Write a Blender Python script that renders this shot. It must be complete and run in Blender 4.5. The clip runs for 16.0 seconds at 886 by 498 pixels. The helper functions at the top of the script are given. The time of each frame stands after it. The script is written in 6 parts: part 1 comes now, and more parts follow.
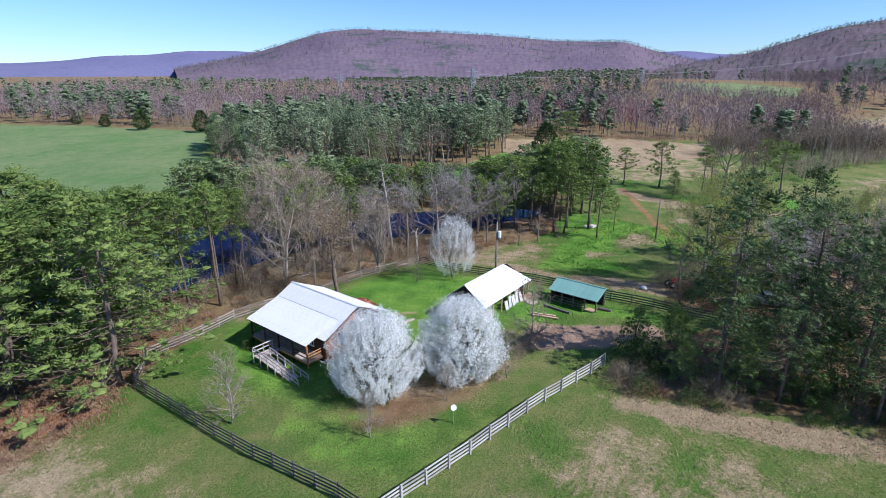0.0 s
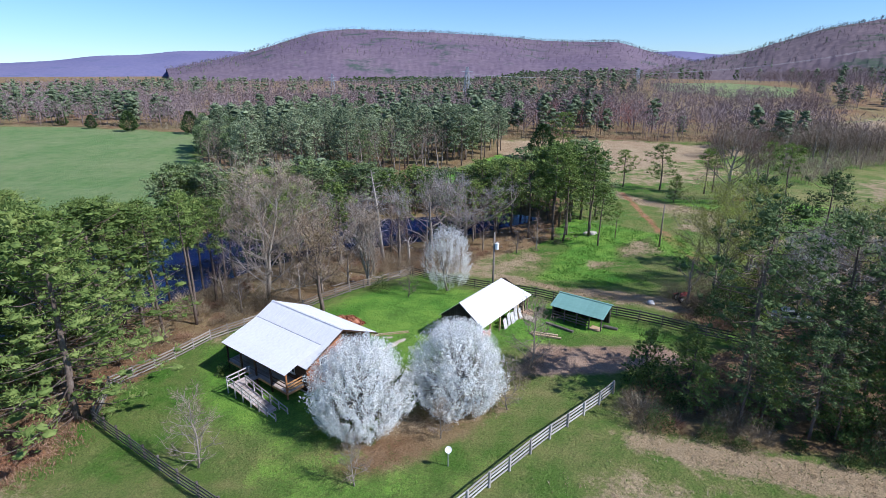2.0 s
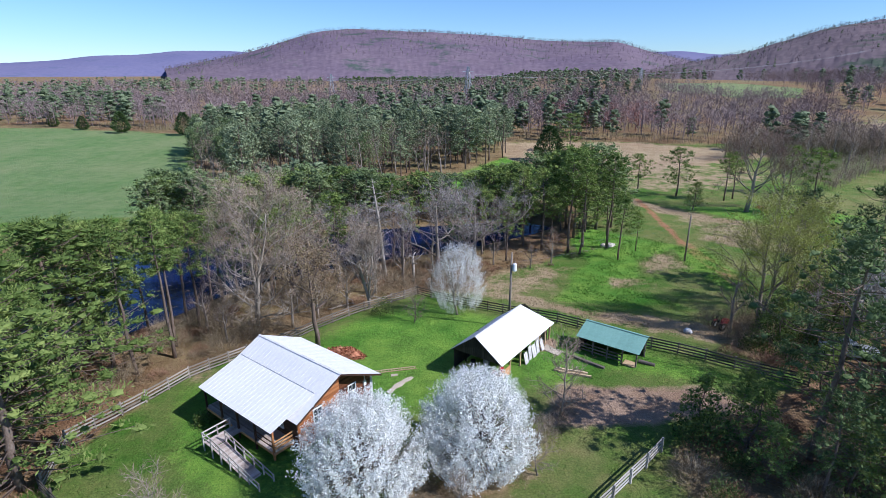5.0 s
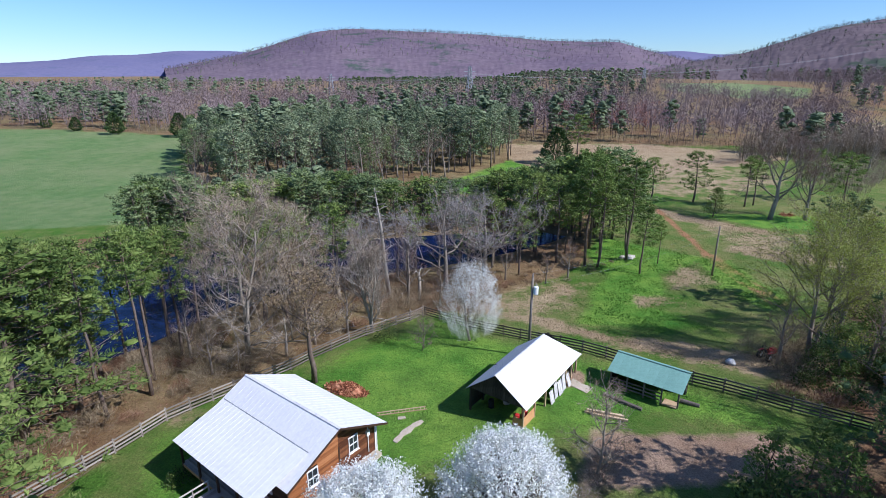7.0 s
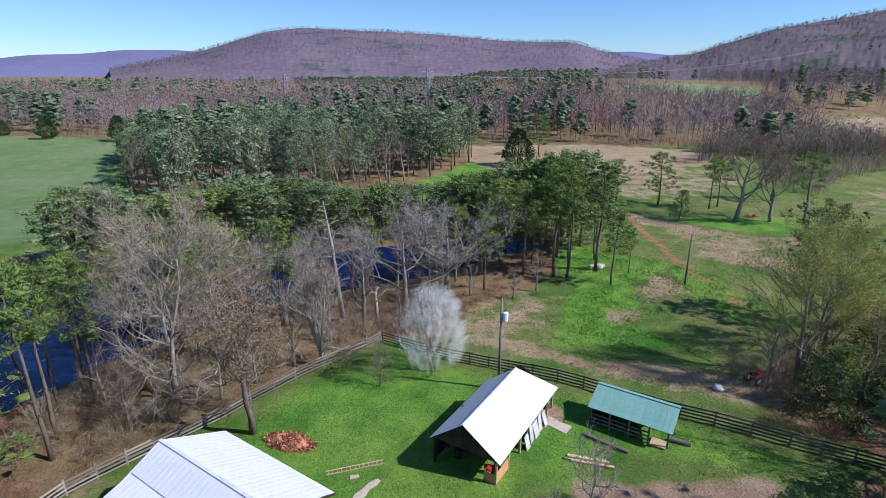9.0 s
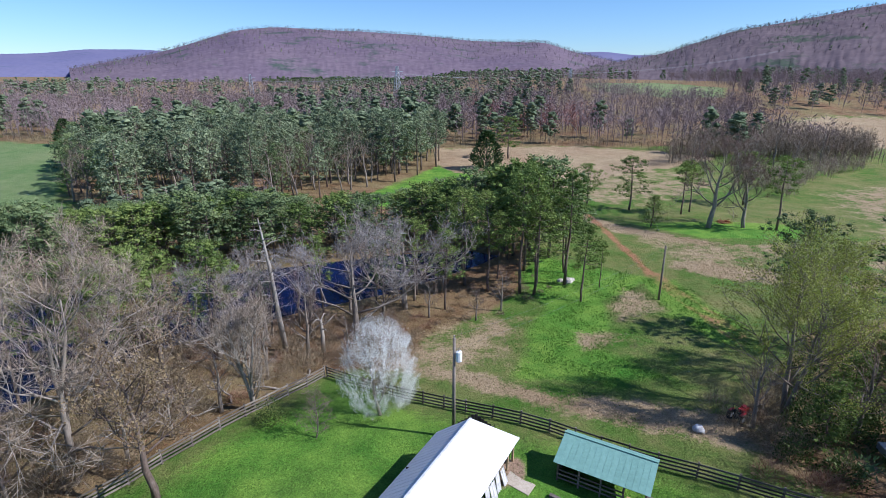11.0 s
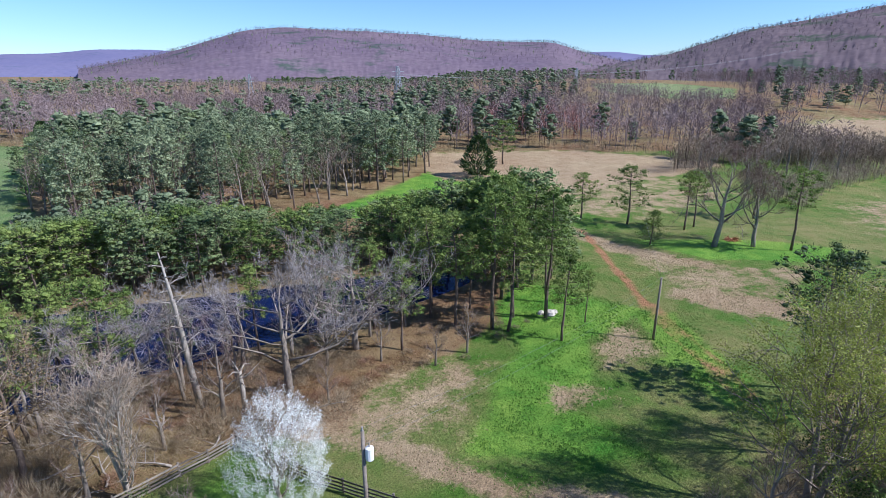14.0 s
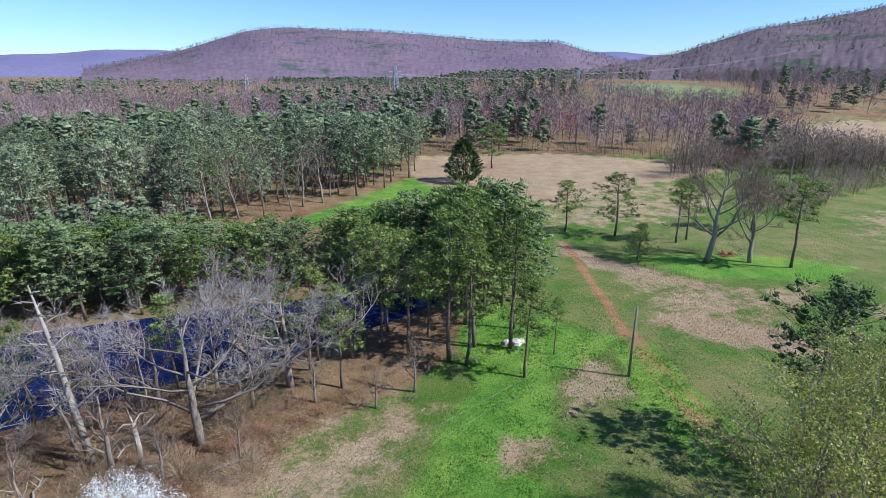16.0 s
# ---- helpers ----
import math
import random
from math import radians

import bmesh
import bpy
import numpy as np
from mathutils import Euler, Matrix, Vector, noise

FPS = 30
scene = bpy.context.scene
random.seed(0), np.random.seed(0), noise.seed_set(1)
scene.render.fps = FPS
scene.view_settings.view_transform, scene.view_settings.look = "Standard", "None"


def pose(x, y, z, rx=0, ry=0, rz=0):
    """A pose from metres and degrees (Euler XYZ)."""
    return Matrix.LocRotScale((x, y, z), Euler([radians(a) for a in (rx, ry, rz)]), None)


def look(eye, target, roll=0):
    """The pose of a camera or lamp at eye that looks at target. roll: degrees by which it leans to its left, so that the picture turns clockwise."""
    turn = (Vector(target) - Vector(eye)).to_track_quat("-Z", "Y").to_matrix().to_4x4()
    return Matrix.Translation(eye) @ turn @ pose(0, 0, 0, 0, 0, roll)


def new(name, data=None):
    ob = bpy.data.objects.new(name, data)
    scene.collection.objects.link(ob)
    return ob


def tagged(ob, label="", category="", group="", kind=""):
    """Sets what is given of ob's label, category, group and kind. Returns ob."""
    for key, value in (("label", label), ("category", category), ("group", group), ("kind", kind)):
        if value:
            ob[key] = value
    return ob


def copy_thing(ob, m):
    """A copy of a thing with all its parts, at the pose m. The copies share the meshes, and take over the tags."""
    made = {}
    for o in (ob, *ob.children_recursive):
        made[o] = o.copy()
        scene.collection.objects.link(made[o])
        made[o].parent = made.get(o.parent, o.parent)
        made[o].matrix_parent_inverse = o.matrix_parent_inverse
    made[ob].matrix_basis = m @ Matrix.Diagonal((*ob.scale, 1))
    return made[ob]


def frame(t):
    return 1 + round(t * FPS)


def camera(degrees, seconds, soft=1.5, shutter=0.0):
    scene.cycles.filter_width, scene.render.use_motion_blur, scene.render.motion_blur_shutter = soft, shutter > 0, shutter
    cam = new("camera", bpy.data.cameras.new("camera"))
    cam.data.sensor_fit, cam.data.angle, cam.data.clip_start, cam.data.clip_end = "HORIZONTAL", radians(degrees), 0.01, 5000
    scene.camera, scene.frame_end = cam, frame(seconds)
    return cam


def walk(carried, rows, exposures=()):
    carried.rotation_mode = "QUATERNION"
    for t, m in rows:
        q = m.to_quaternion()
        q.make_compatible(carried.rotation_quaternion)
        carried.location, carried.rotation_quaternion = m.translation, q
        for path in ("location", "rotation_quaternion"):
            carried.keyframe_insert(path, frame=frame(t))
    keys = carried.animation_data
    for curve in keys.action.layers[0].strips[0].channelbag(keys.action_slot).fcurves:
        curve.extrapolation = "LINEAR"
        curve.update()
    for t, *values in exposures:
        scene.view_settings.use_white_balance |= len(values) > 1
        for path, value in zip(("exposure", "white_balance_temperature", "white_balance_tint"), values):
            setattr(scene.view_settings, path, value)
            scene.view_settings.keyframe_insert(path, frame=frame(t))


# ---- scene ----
import itertools

cam = camera(79.5, 16.0, soft=0.8)
# seconds, x, y, z, heading; the gimbal keeps one tilt
PATH = [
    (0.0, -1.41, -7.74, 28.25, 1.15), (0.5, -1.36, -6.36, 28.26, 1.05), (1.0, -1.34, -4.98, 28.27, 0.87),
    (1.5, -1.34, -3.77, 28.27, 0.69), (2.0, -1.35, -2.6, 28.28, 0.57), (2.5, -1.42, -1.43, 28.29, 0.51),
    (3.0, -1.56, -0.23, 28.29, 0.49), (3.5, -1.76, 1.03, 28.27, 0.47), (4.0, -2.02, 2.4, 28.23, 0.48),
    (6.5, -3.84, 10.8, 28.07, 0.49), (7.0, -4.07, 12.62, 28.03, 0.47), (7.5, -4.22, 14.38, 28.0, 0.14),
    (8.0, -4.24, 16.05, 27.97, -0.84), (8.5, -4.02, 17.74, 27.95, -2.2), (9.0, -3.56, 19.44, 27.95, -3.78),
    (9.5, -2.89, 21.12, 27.98, -5.6), (10.3, -1.68, 23.8, 28.06, -6.75), (12.0, 1.43, 29.46, 28.2, -6.14),
    (12.5, 2.58, 31.22, 28.21, -6.01), (13.0, 3.86, 33.0, 28.23, -5.89), (13.5, 5.23, 34.75, 28.24, -5.8),
    (14.0, 6.69, 36.47, 28.25, -5.68), (14.5, 8.24, 38.22, 28.26, -5.55), (15.0, 9.9, 40.04, 28.27, -5.43),
    (15.5, 11.68, 41.91, 28.29, -5.29), (16.0, 13.59, 43.79, 28.3, -5.1),
]
walk(cam, [(t, pose(x, y, z, 90 - 18.42, 0, yaw)) for t, x, y, z, yaw in PATH], [(0.0, 0.6, 5600, 16), (4.0, 0.57, 5600, 16), (7.5, 0.5, 5600, 16), (9.5, 0.47, 5600, 16), (12.0, 0.62, 5600, 16), (13.0, 0.68, 5600, 16), (16.0, 0.7, 5600, 16)])

# ---- light ----
SUN_FROM = Vector((0.93, -0.36, 0.93)).normalized()
world = bpy.data.worlds.new("world")
scene.world = world
world.use_nodes = True
sky = world.node_tree.nodes.new("ShaderNodeTexSky")
sky.sky_type = "NISHITA"
sky.sun_disc = False
sky.sun_elevation = math.asin(SUN_FROM.z)
sky.sun_rotation = math.atan2(SUN_FROM.x, SUN_FROM.y)
sky.altitude = 200
sky.air_density, sky.dust_density, sky.ozone_density = 1.0, 0.0, 3.0
back = world.node_tree.nodes["Background"]
clear = world.node_tree.nodes.new("ShaderNodeMix")
clear.data_type, clear.blend_type = "RGBA", "MULTIPLY"
clear.inputs[0].default_value = 1.0
clear.inputs[7].default_value = (0.72, 0.905, 1.1, 1)
world.node_tree.links.new(sky.outputs[0], clear.inputs[6])
world.node_tree.links.new(clear.outputs[2], back.inputs[0])
back.inputs[1].default_value = 0.082
sun = new("sun", bpy.data.lights.new("sun", "SUN"))
sun.data.energy, sun.data.angle, sun.data.color = 4.2, radians(0.5), (1.0, 0.95, 0.87)
sun.matrix_world = look((0, 0, 0), -SUN_FROM)


# ---- materials ----
def material(name, colours, rough=0.8, scale=3.0, detail=6.0, bump=0.0, metal=0.0, island=0.0, each=0.0, fine=0.0,
             stretch=(1, 1, 1), through_light=0.0, spec=0.3):
    """A surface whose colours vary with noise at two scales, from piece to piece (each: by object, island: by loose part)."""
    m = bpy.data.materials.new(name)
    m.use_nodes = True
    n, l = m.node_tree.nodes, m.node_tree.links
    b = n["Principled BSDF"]
    b.inputs["Roughness"].default_value = rough
    b.inputs["Metallic"].default_value = metal
    b.inputs["Specular IOR Level"].default_value = spec
    co = n.new("ShaderNodeTexCoord")
    mp = n.new("ShaderNodeMapping")
    mp.inputs["Scale"].default_value = stretch
    l.new(co.outputs["Object"], mp.inputs[0])
    nz = n.new("ShaderNodeTexNoise")
    nz.inputs["Scale"].default_value, nz.inputs["Detail"].default_value = scale, detail
    nz.inputs["Roughness"].default_value = 0.65
    l.new(mp.outputs[0], nz.inputs["Vector"])
    value = nz.outputs["Fac"]
    if fine:
        nf = n.new("ShaderNodeTexNoise")
        nf.inputs["Scale"].default_value, nf.inputs["Detail"].default_value = fine, 3
        l.new(mp.outputs[0], nf.inputs["Vector"])
        mx = n.new("ShaderNodeMix")
        mx.inputs[0].default_value = 0.45
        l.new(value, mx.inputs[2]), l.new(nf.outputs["Fac"], mx.inputs[3])
        value = mx.outputs[0]
    for amount, kind, socket in ((each, "ShaderNodeObjectInfo", "Random"), (island, "ShaderNodeNewGeometry", "Random Per Island")):
        if amount:
            src = n.new(kind)
            ma = n.new("ShaderNodeMath")
            ma.operation = "MULTIPLY_ADD"
            ma.inputs[1].default_value = amount
            l.new(src.outputs[socket], ma.inputs[0])
            sub = n.new("ShaderNodeMath")
            sub.operation = "SUBTRACT"
            sub.inputs[1].default_value = amount / 2
            l.new(value, sub.inputs[0]), l.new(sub.outputs[0], ma.inputs[2])
            value = ma.outputs[0]
    ramp = n.new("ShaderNodeValToRGB")
    el = ramp.color_ramp.elements
    lo, hi = 0.28, 0.72
    el[0].position, el[1].position = lo, hi
    el[0].color, el[1].color = (*colours[0], 1), (*colours[-1], 1)
    for i, c in enumerate(colours[1:-1], 1):
        e = el.new(lo + (hi - lo) * i / (len(colours) - 1))
        e.color = (*c, 1)
    l.new(value, ramp.inputs[0])
    l.new(ramp.outputs[0], b.inputs["Base Color"])
    if bump:
        bp = n.new("ShaderNodeBump")
        bp.inputs["Strength"].default_value, bp.inputs["Distance"].default_value = bump, 0.05
        l.new(value, bp.inputs["Height"]), l.new(bp.outputs[0], b.inputs["Normal"])
    if through_light:
        tr = n.new("ShaderNodeBsdfTranslucent")
        l.new(ramp.outputs[0], tr.inputs[0])
        ms = n.new("ShaderNodeMixShader")
        ms.inputs[0].default_value = through_light
        l.new(b.outputs[0], ms.inputs[1]), l.new(tr.outputs[0], ms.inputs[2])
        l.new(ms.outputs[0], n["Material Output"].inputs[0])
    return m


NEEDLES = material("pine needles", [(0.072, 0.118, 0.03), (0.17, 0.238, 0.06), (0.285, 0.345, 0.10)], 0.85, 0.5, 3, island=0.18, each=0.22, through_light=0.3, spec=0.12)
NEEDLES_DEEP = material("deep pine needles", [(0.075, 0.115, 0.05), (0.18, 0.24, 0.10), (0.295, 0.355, 0.16)], 0.85, 0.5, 3, island=0.16, each=0.3, through_light=0.3, spec=0.12)
NEEDLES_DULL = material("dull grey-green pine needles", [(0.095, 0.128, 0.07), (0.20, 0.245, 0.135), (0.31, 0.36, 0.20)], 0.85, 0.4, 3, island=0.16, each=0.34, through_light=0.15, spec=0.12)
# Olive needles, darkened in colour for pines standing against the light.
NEEDLES_BACKLIT = material("olive pine needles, shade painted in", [(0.05, 0.082, 0.03), (0.11, 0.155, 0.06), (0.20, 0.255, 0.105)], 0.85, 0.5, 3, island=0.18, each=0.2, through_light=0.15, spec=0.12)
CEDAR = material("cedar foliage", [(0.022, 0.046, 0.016), (0.05, 0.09, 0.025), (0.105, 0.155, 0.04)], 0.6, 0.7, 3, island=0.35, each=0.15, through_light=0.15)
BUDS = material("young spring leaves", [(0.16, 0.19, 0.03), (0.30, 0.34, 0.055), (0.44, 0.46, 0.11)], 0.5, 0.7, 3, island=0.4, through_light=0.35)
TAN_LEAVES = material("dry tan leaves", [(0.13, 0.085, 0.045), (0.24, 0.17, 0.085), (0.36, 0.27, 0.14)], 0.7, 0.7, 3, island=0.4, through_light=0.25)
BLOSSOM = material("white blossom", [(0.64, 0.65, 0.58), (0.79, 0.80, 0.76), (0.87, 0.87, 0.85)], 0.9, 1.2, 3, island=0.3, through_light=0.25, spec=0.05)
PINE_BARK = material("pine bark", [(0.07, 0.05, 0.038), (0.15, 0.11, 0.085), (0.25, 0.20, 0.165)], 0.9, 2.5, 6, bump=0.6, fine=11, stretch=(1, 1, 0.35))
GREY_BARK = material("grey bark", [(0.13, 0.107, 0.083), (0.25, 0.21, 0.168), (0.39, 0.335, 0.275)], 0.9, 2.0, 6, bump=0.4, fine=9, stretch=(1, 1, 0.4), each=0.2)
PALE_BARK = material("pale bark", [(0.19, 0.16, 0.13), (0.34, 0.30, 0.25), (0.50, 0.455, 0.395)], 0.85, 1.2, 6, bump=0.3, fine=6, stretch=(1, 1, 0.4))
PALE_TWIGS = material("pale grey twigs", [(0.15, 0.132, 0.122), (0.25, 0.226, 0.212), (0.37, 0.34, 0.32)], 0.9, 0.8, 3, island=0.4, each=0.15)
TWIGS = material("grey-brown twigs", [(0.135, 0.098, 0.066), (0.25, 0.19, 0.132), (0.39, 0.31, 0.225)], 0.9, 0.8, 3, island=0.5, each=0.25)
RED_TWIGS = material("reddish brown twigs", [(0.10, 0.06, 0.045), (0.20, 0.125, 0.10), (0.32, 0.22, 0.17)], 0.9, 0.8, 3, island=0.5, each=0.2)
FAR_TWIGS = material("far bare woods", [(0.145, 0.105, 0.102), (0.23, 0.174, 0.168), (0.32, 0.258, 0.244)], 0.95, 0.012, 4, island=0.3, spec=0.1)
RED_BUDS = material("red budding maple", [(0.16, 0.055, 0.045), (0.26, 0.10, 0.08), (0.34, 0.16, 0.13)], 0.9, 0.05, 3, island=0.5)
BRUSH = material("dry brush", [(0.12, 0.085, 0.05), (0.24, 0.18, 0.11), (0.38, 0.31, 0.20)], 0.9, 0.6, 3, island=0.5)
RED_BRUSH = material("russet brush", [(0.14, 0.065, 0.035), (0.26, 0.14, 0.08), (0.38, 0.25, 0.16)], 0.9, 0.6, 3, island=0.5)
SHRUB = material("green undergrowth", [(0.03, 0.055, 0.012), (0.075, 0.12, 0.025), (0.16, 0.20, 0.05)], 0.6, 0.7, 3, island=0.4, through_light=0.2)
GRASS_TUFT = material("grass tufts", [(0.06, 0.12, 0.015), (0.115, 0.20, 0.028), (0.22, 0.26, 0.06)], 0.7, 0.09, 4, island=0.35, through_light=0.25)
LUSH_TUFT = material("lush grass tufts", [(0.055, 0.155, 0.016), (0.105, 0.235, 0.03), (0.18, 0.30, 0.05)], 0.7, 0.12, 4, island=0.35, through_light=0.25)
STRAW_TUFT = material("straw tufts", [(0.24, 0.17, 0.09), (0.40, 0.31, 0.18), (0.55, 0.46, 0.30)], 0.8, 0.09, 4, island=0.4, through_light=0.2)
ROOF_WHITE = material("white painted roof metal", [(0.60, 0.60, 0.615), (0.70, 0.70, 0.71), (0.76, 0.76, 0.765)], 0.5, 0.7, 6, fine=4, each=0.06, spec=0.4)
ROOF_WORN = material("stained white roof metal", [(0.30, 0.30, 0.31), (0.62, 0.62, 0.63), (0.72, 0.72, 0.725)], 0.5, 0.55, 6, fine=3, spec=0.4)
ROOF_GREEN = material("green roof metal", [(0.15, 0.285, 0.235), (0.19, 0.35, 0.29), (0.23, 0.41, 0.345)], 0.45, 0.9, 5, fine=5, each=0.1, spec=0.5)
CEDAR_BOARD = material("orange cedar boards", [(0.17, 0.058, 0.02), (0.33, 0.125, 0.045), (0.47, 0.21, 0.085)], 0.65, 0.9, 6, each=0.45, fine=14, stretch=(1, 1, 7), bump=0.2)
# Darker cedar copy: roof shade on the set-back gable half, put into the colour.
SHADED_CEDAR = material("cedar boards, shade painted in", [(0.075, 0.026, 0.012), (0.15, 0.055, 0.024), (0.26, 0.11, 0.05)], 0.65, 0.9, 6, each=0.5, fine=14, stretch=(1, 1, 7), bump=0.2)
DARK_BOARD = material("dark stained boards", [(0.032, 0.018, 0.011), (0.07, 0.036, 0.021), (0.125, 0.066, 0.037)], 0.7, 0.9, 6, each=0.3, fine=14, stretch=(1, 1, 7), bump=0.2)
BARN_BOARD = material("black-brown barn boards", [(0.018, 0.015, 0.013), (0.04, 0.033, 0.028), (0.075, 0.062, 0.052)], 0.8, 1.2, 6, each=0.3, fine=12, stretch=(1, 1, 0.3), bump=0.2)
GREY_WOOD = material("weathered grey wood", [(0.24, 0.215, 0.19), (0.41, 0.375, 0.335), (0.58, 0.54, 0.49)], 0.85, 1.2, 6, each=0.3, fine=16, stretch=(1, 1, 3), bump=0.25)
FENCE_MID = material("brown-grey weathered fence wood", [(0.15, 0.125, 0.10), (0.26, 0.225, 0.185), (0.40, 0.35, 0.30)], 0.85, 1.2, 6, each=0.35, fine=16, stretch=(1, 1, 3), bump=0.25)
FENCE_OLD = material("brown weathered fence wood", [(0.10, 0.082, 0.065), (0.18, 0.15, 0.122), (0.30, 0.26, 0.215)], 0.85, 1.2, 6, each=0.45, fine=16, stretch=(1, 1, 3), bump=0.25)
FENCE_DARK = material("dark weathered and shaded fence wood", [(0.06, 0.05, 0.042), (0.12, 0.10, 0.085), (0.22, 0.19, 0.16)], 0.85, 1.2, 6, each=0.3, fine=16, stretch=(1, 1, 3), bump=0.25)
PALE_WOOD = material("pale new timber", [(0.36, 0.24, 0.13), (0.52, 0.38, 0.23), (0.66, 0.52, 0.34)], 0.75, 1.5, 6, each=0.3, fine=16, stretch=(1, 1, 4))
PLYWOOD = material("orange plywood", [(0.42, 0.20, 0.075), (0.56, 0.29, 0.12), (0.66, 0.38, 0.18)], 0.7, 1.0, 5, each=0.2, fine=10)
DECK = material("weathered deck boards", [(0.26, 0.21, 0.18), (0.40, 0.335, 0.29), (0.52, 0.45, 0.40)], 0.8, 1.1, 6, each=0.35, fine=12)
CHIPS = material("red wood chips", [(0.16, 0.045, 0.02), (0.36, 0.13, 0.065), (0.52, 0.25, 0.14)], 0.9, 3, 4, island=0.7)
STONE = material("pale limestone", [(0.33, 0.29, 0.24), (0.50, 0.45, 0.38), (0.64, 0.60, 0.53)], 0.85, 1.5, 6, bump=0.5, fine=8)
CONCRETE = material("sandy concrete", [(0.34, 0.28, 0.21), (0.46, 0.39, 0.30), (0.56, 0.49, 0.39)], 0.9, 0.9, 6, fine=8, bump=0.2)
STEEL = material("galvanised steel", [(0.30, 0.31, 0.32), (0.44, 0.45, 0.46), (0.56, 0.57, 0.58)], 0.45, 2, 4, metal=0.6)
WHITE_PAINT = material("white paint", [(0.70, 0.70, 0.69), (0.79, 0.79, 0.78), (0.84, 0.84, 0.83)], 0.5, 2, 4)
RED_PAINT = material("red machine paint", [(0.36, 0.02, 0.02), (0.52, 0.03, 0.03), (0.62, 0.07, 0.06)], 0.4, 2, 4)
BLACK = material("black rubber", [(0.012, 0.012, 0.012), (0.022, 0.022, 0.022), (0.04, 0.04, 0.038)], 0.8, 3, 4)
CLOTH = material("pale tarpaulin", [(0.40, 0.38, 0.36), (0.58, 0.56, 0.54), (0.72, 0.71, 0.69)], 0.8, 1.5, 5, fine=6, bump=0.3)
MAT_BLUE = material("dark blue mat", [(0.03, 0.035, 0.07), (0.06, 0.065, 0.12), (0.10, 0.11, 0.18)], 0.85, 2, 5)
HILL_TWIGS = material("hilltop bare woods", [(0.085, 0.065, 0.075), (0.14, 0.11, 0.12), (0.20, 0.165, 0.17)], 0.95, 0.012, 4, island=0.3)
WIRE = material("aluminium cable", [(0.20, 0.21, 0.22), (0.28, 0.29, 0.30), (0.36, 0.37, 0.38)], 0.5, 1, 2)
POLE_WOOD = material("utility pole wood", [(0.13, 0.10, 0.08), (0.22, 0.185, 0.15), (0.33, 0.285, 0.24)], 0.85, 2, 6, fine=12, stretch=(1, 1, 0.3), bump=0.3)
GLASS = bpy.data.materials.new("window glass")
GLASS.use_nodes = True
GLASS.node_tree.nodes["Principled BSDF"].inputs["Base Color"].default_value = (0.03, 0.035, 0.04, 1)
GLASS.node_tree.nodes["Principled BSDF"].inputs["Roughness"].default_value = 0.06


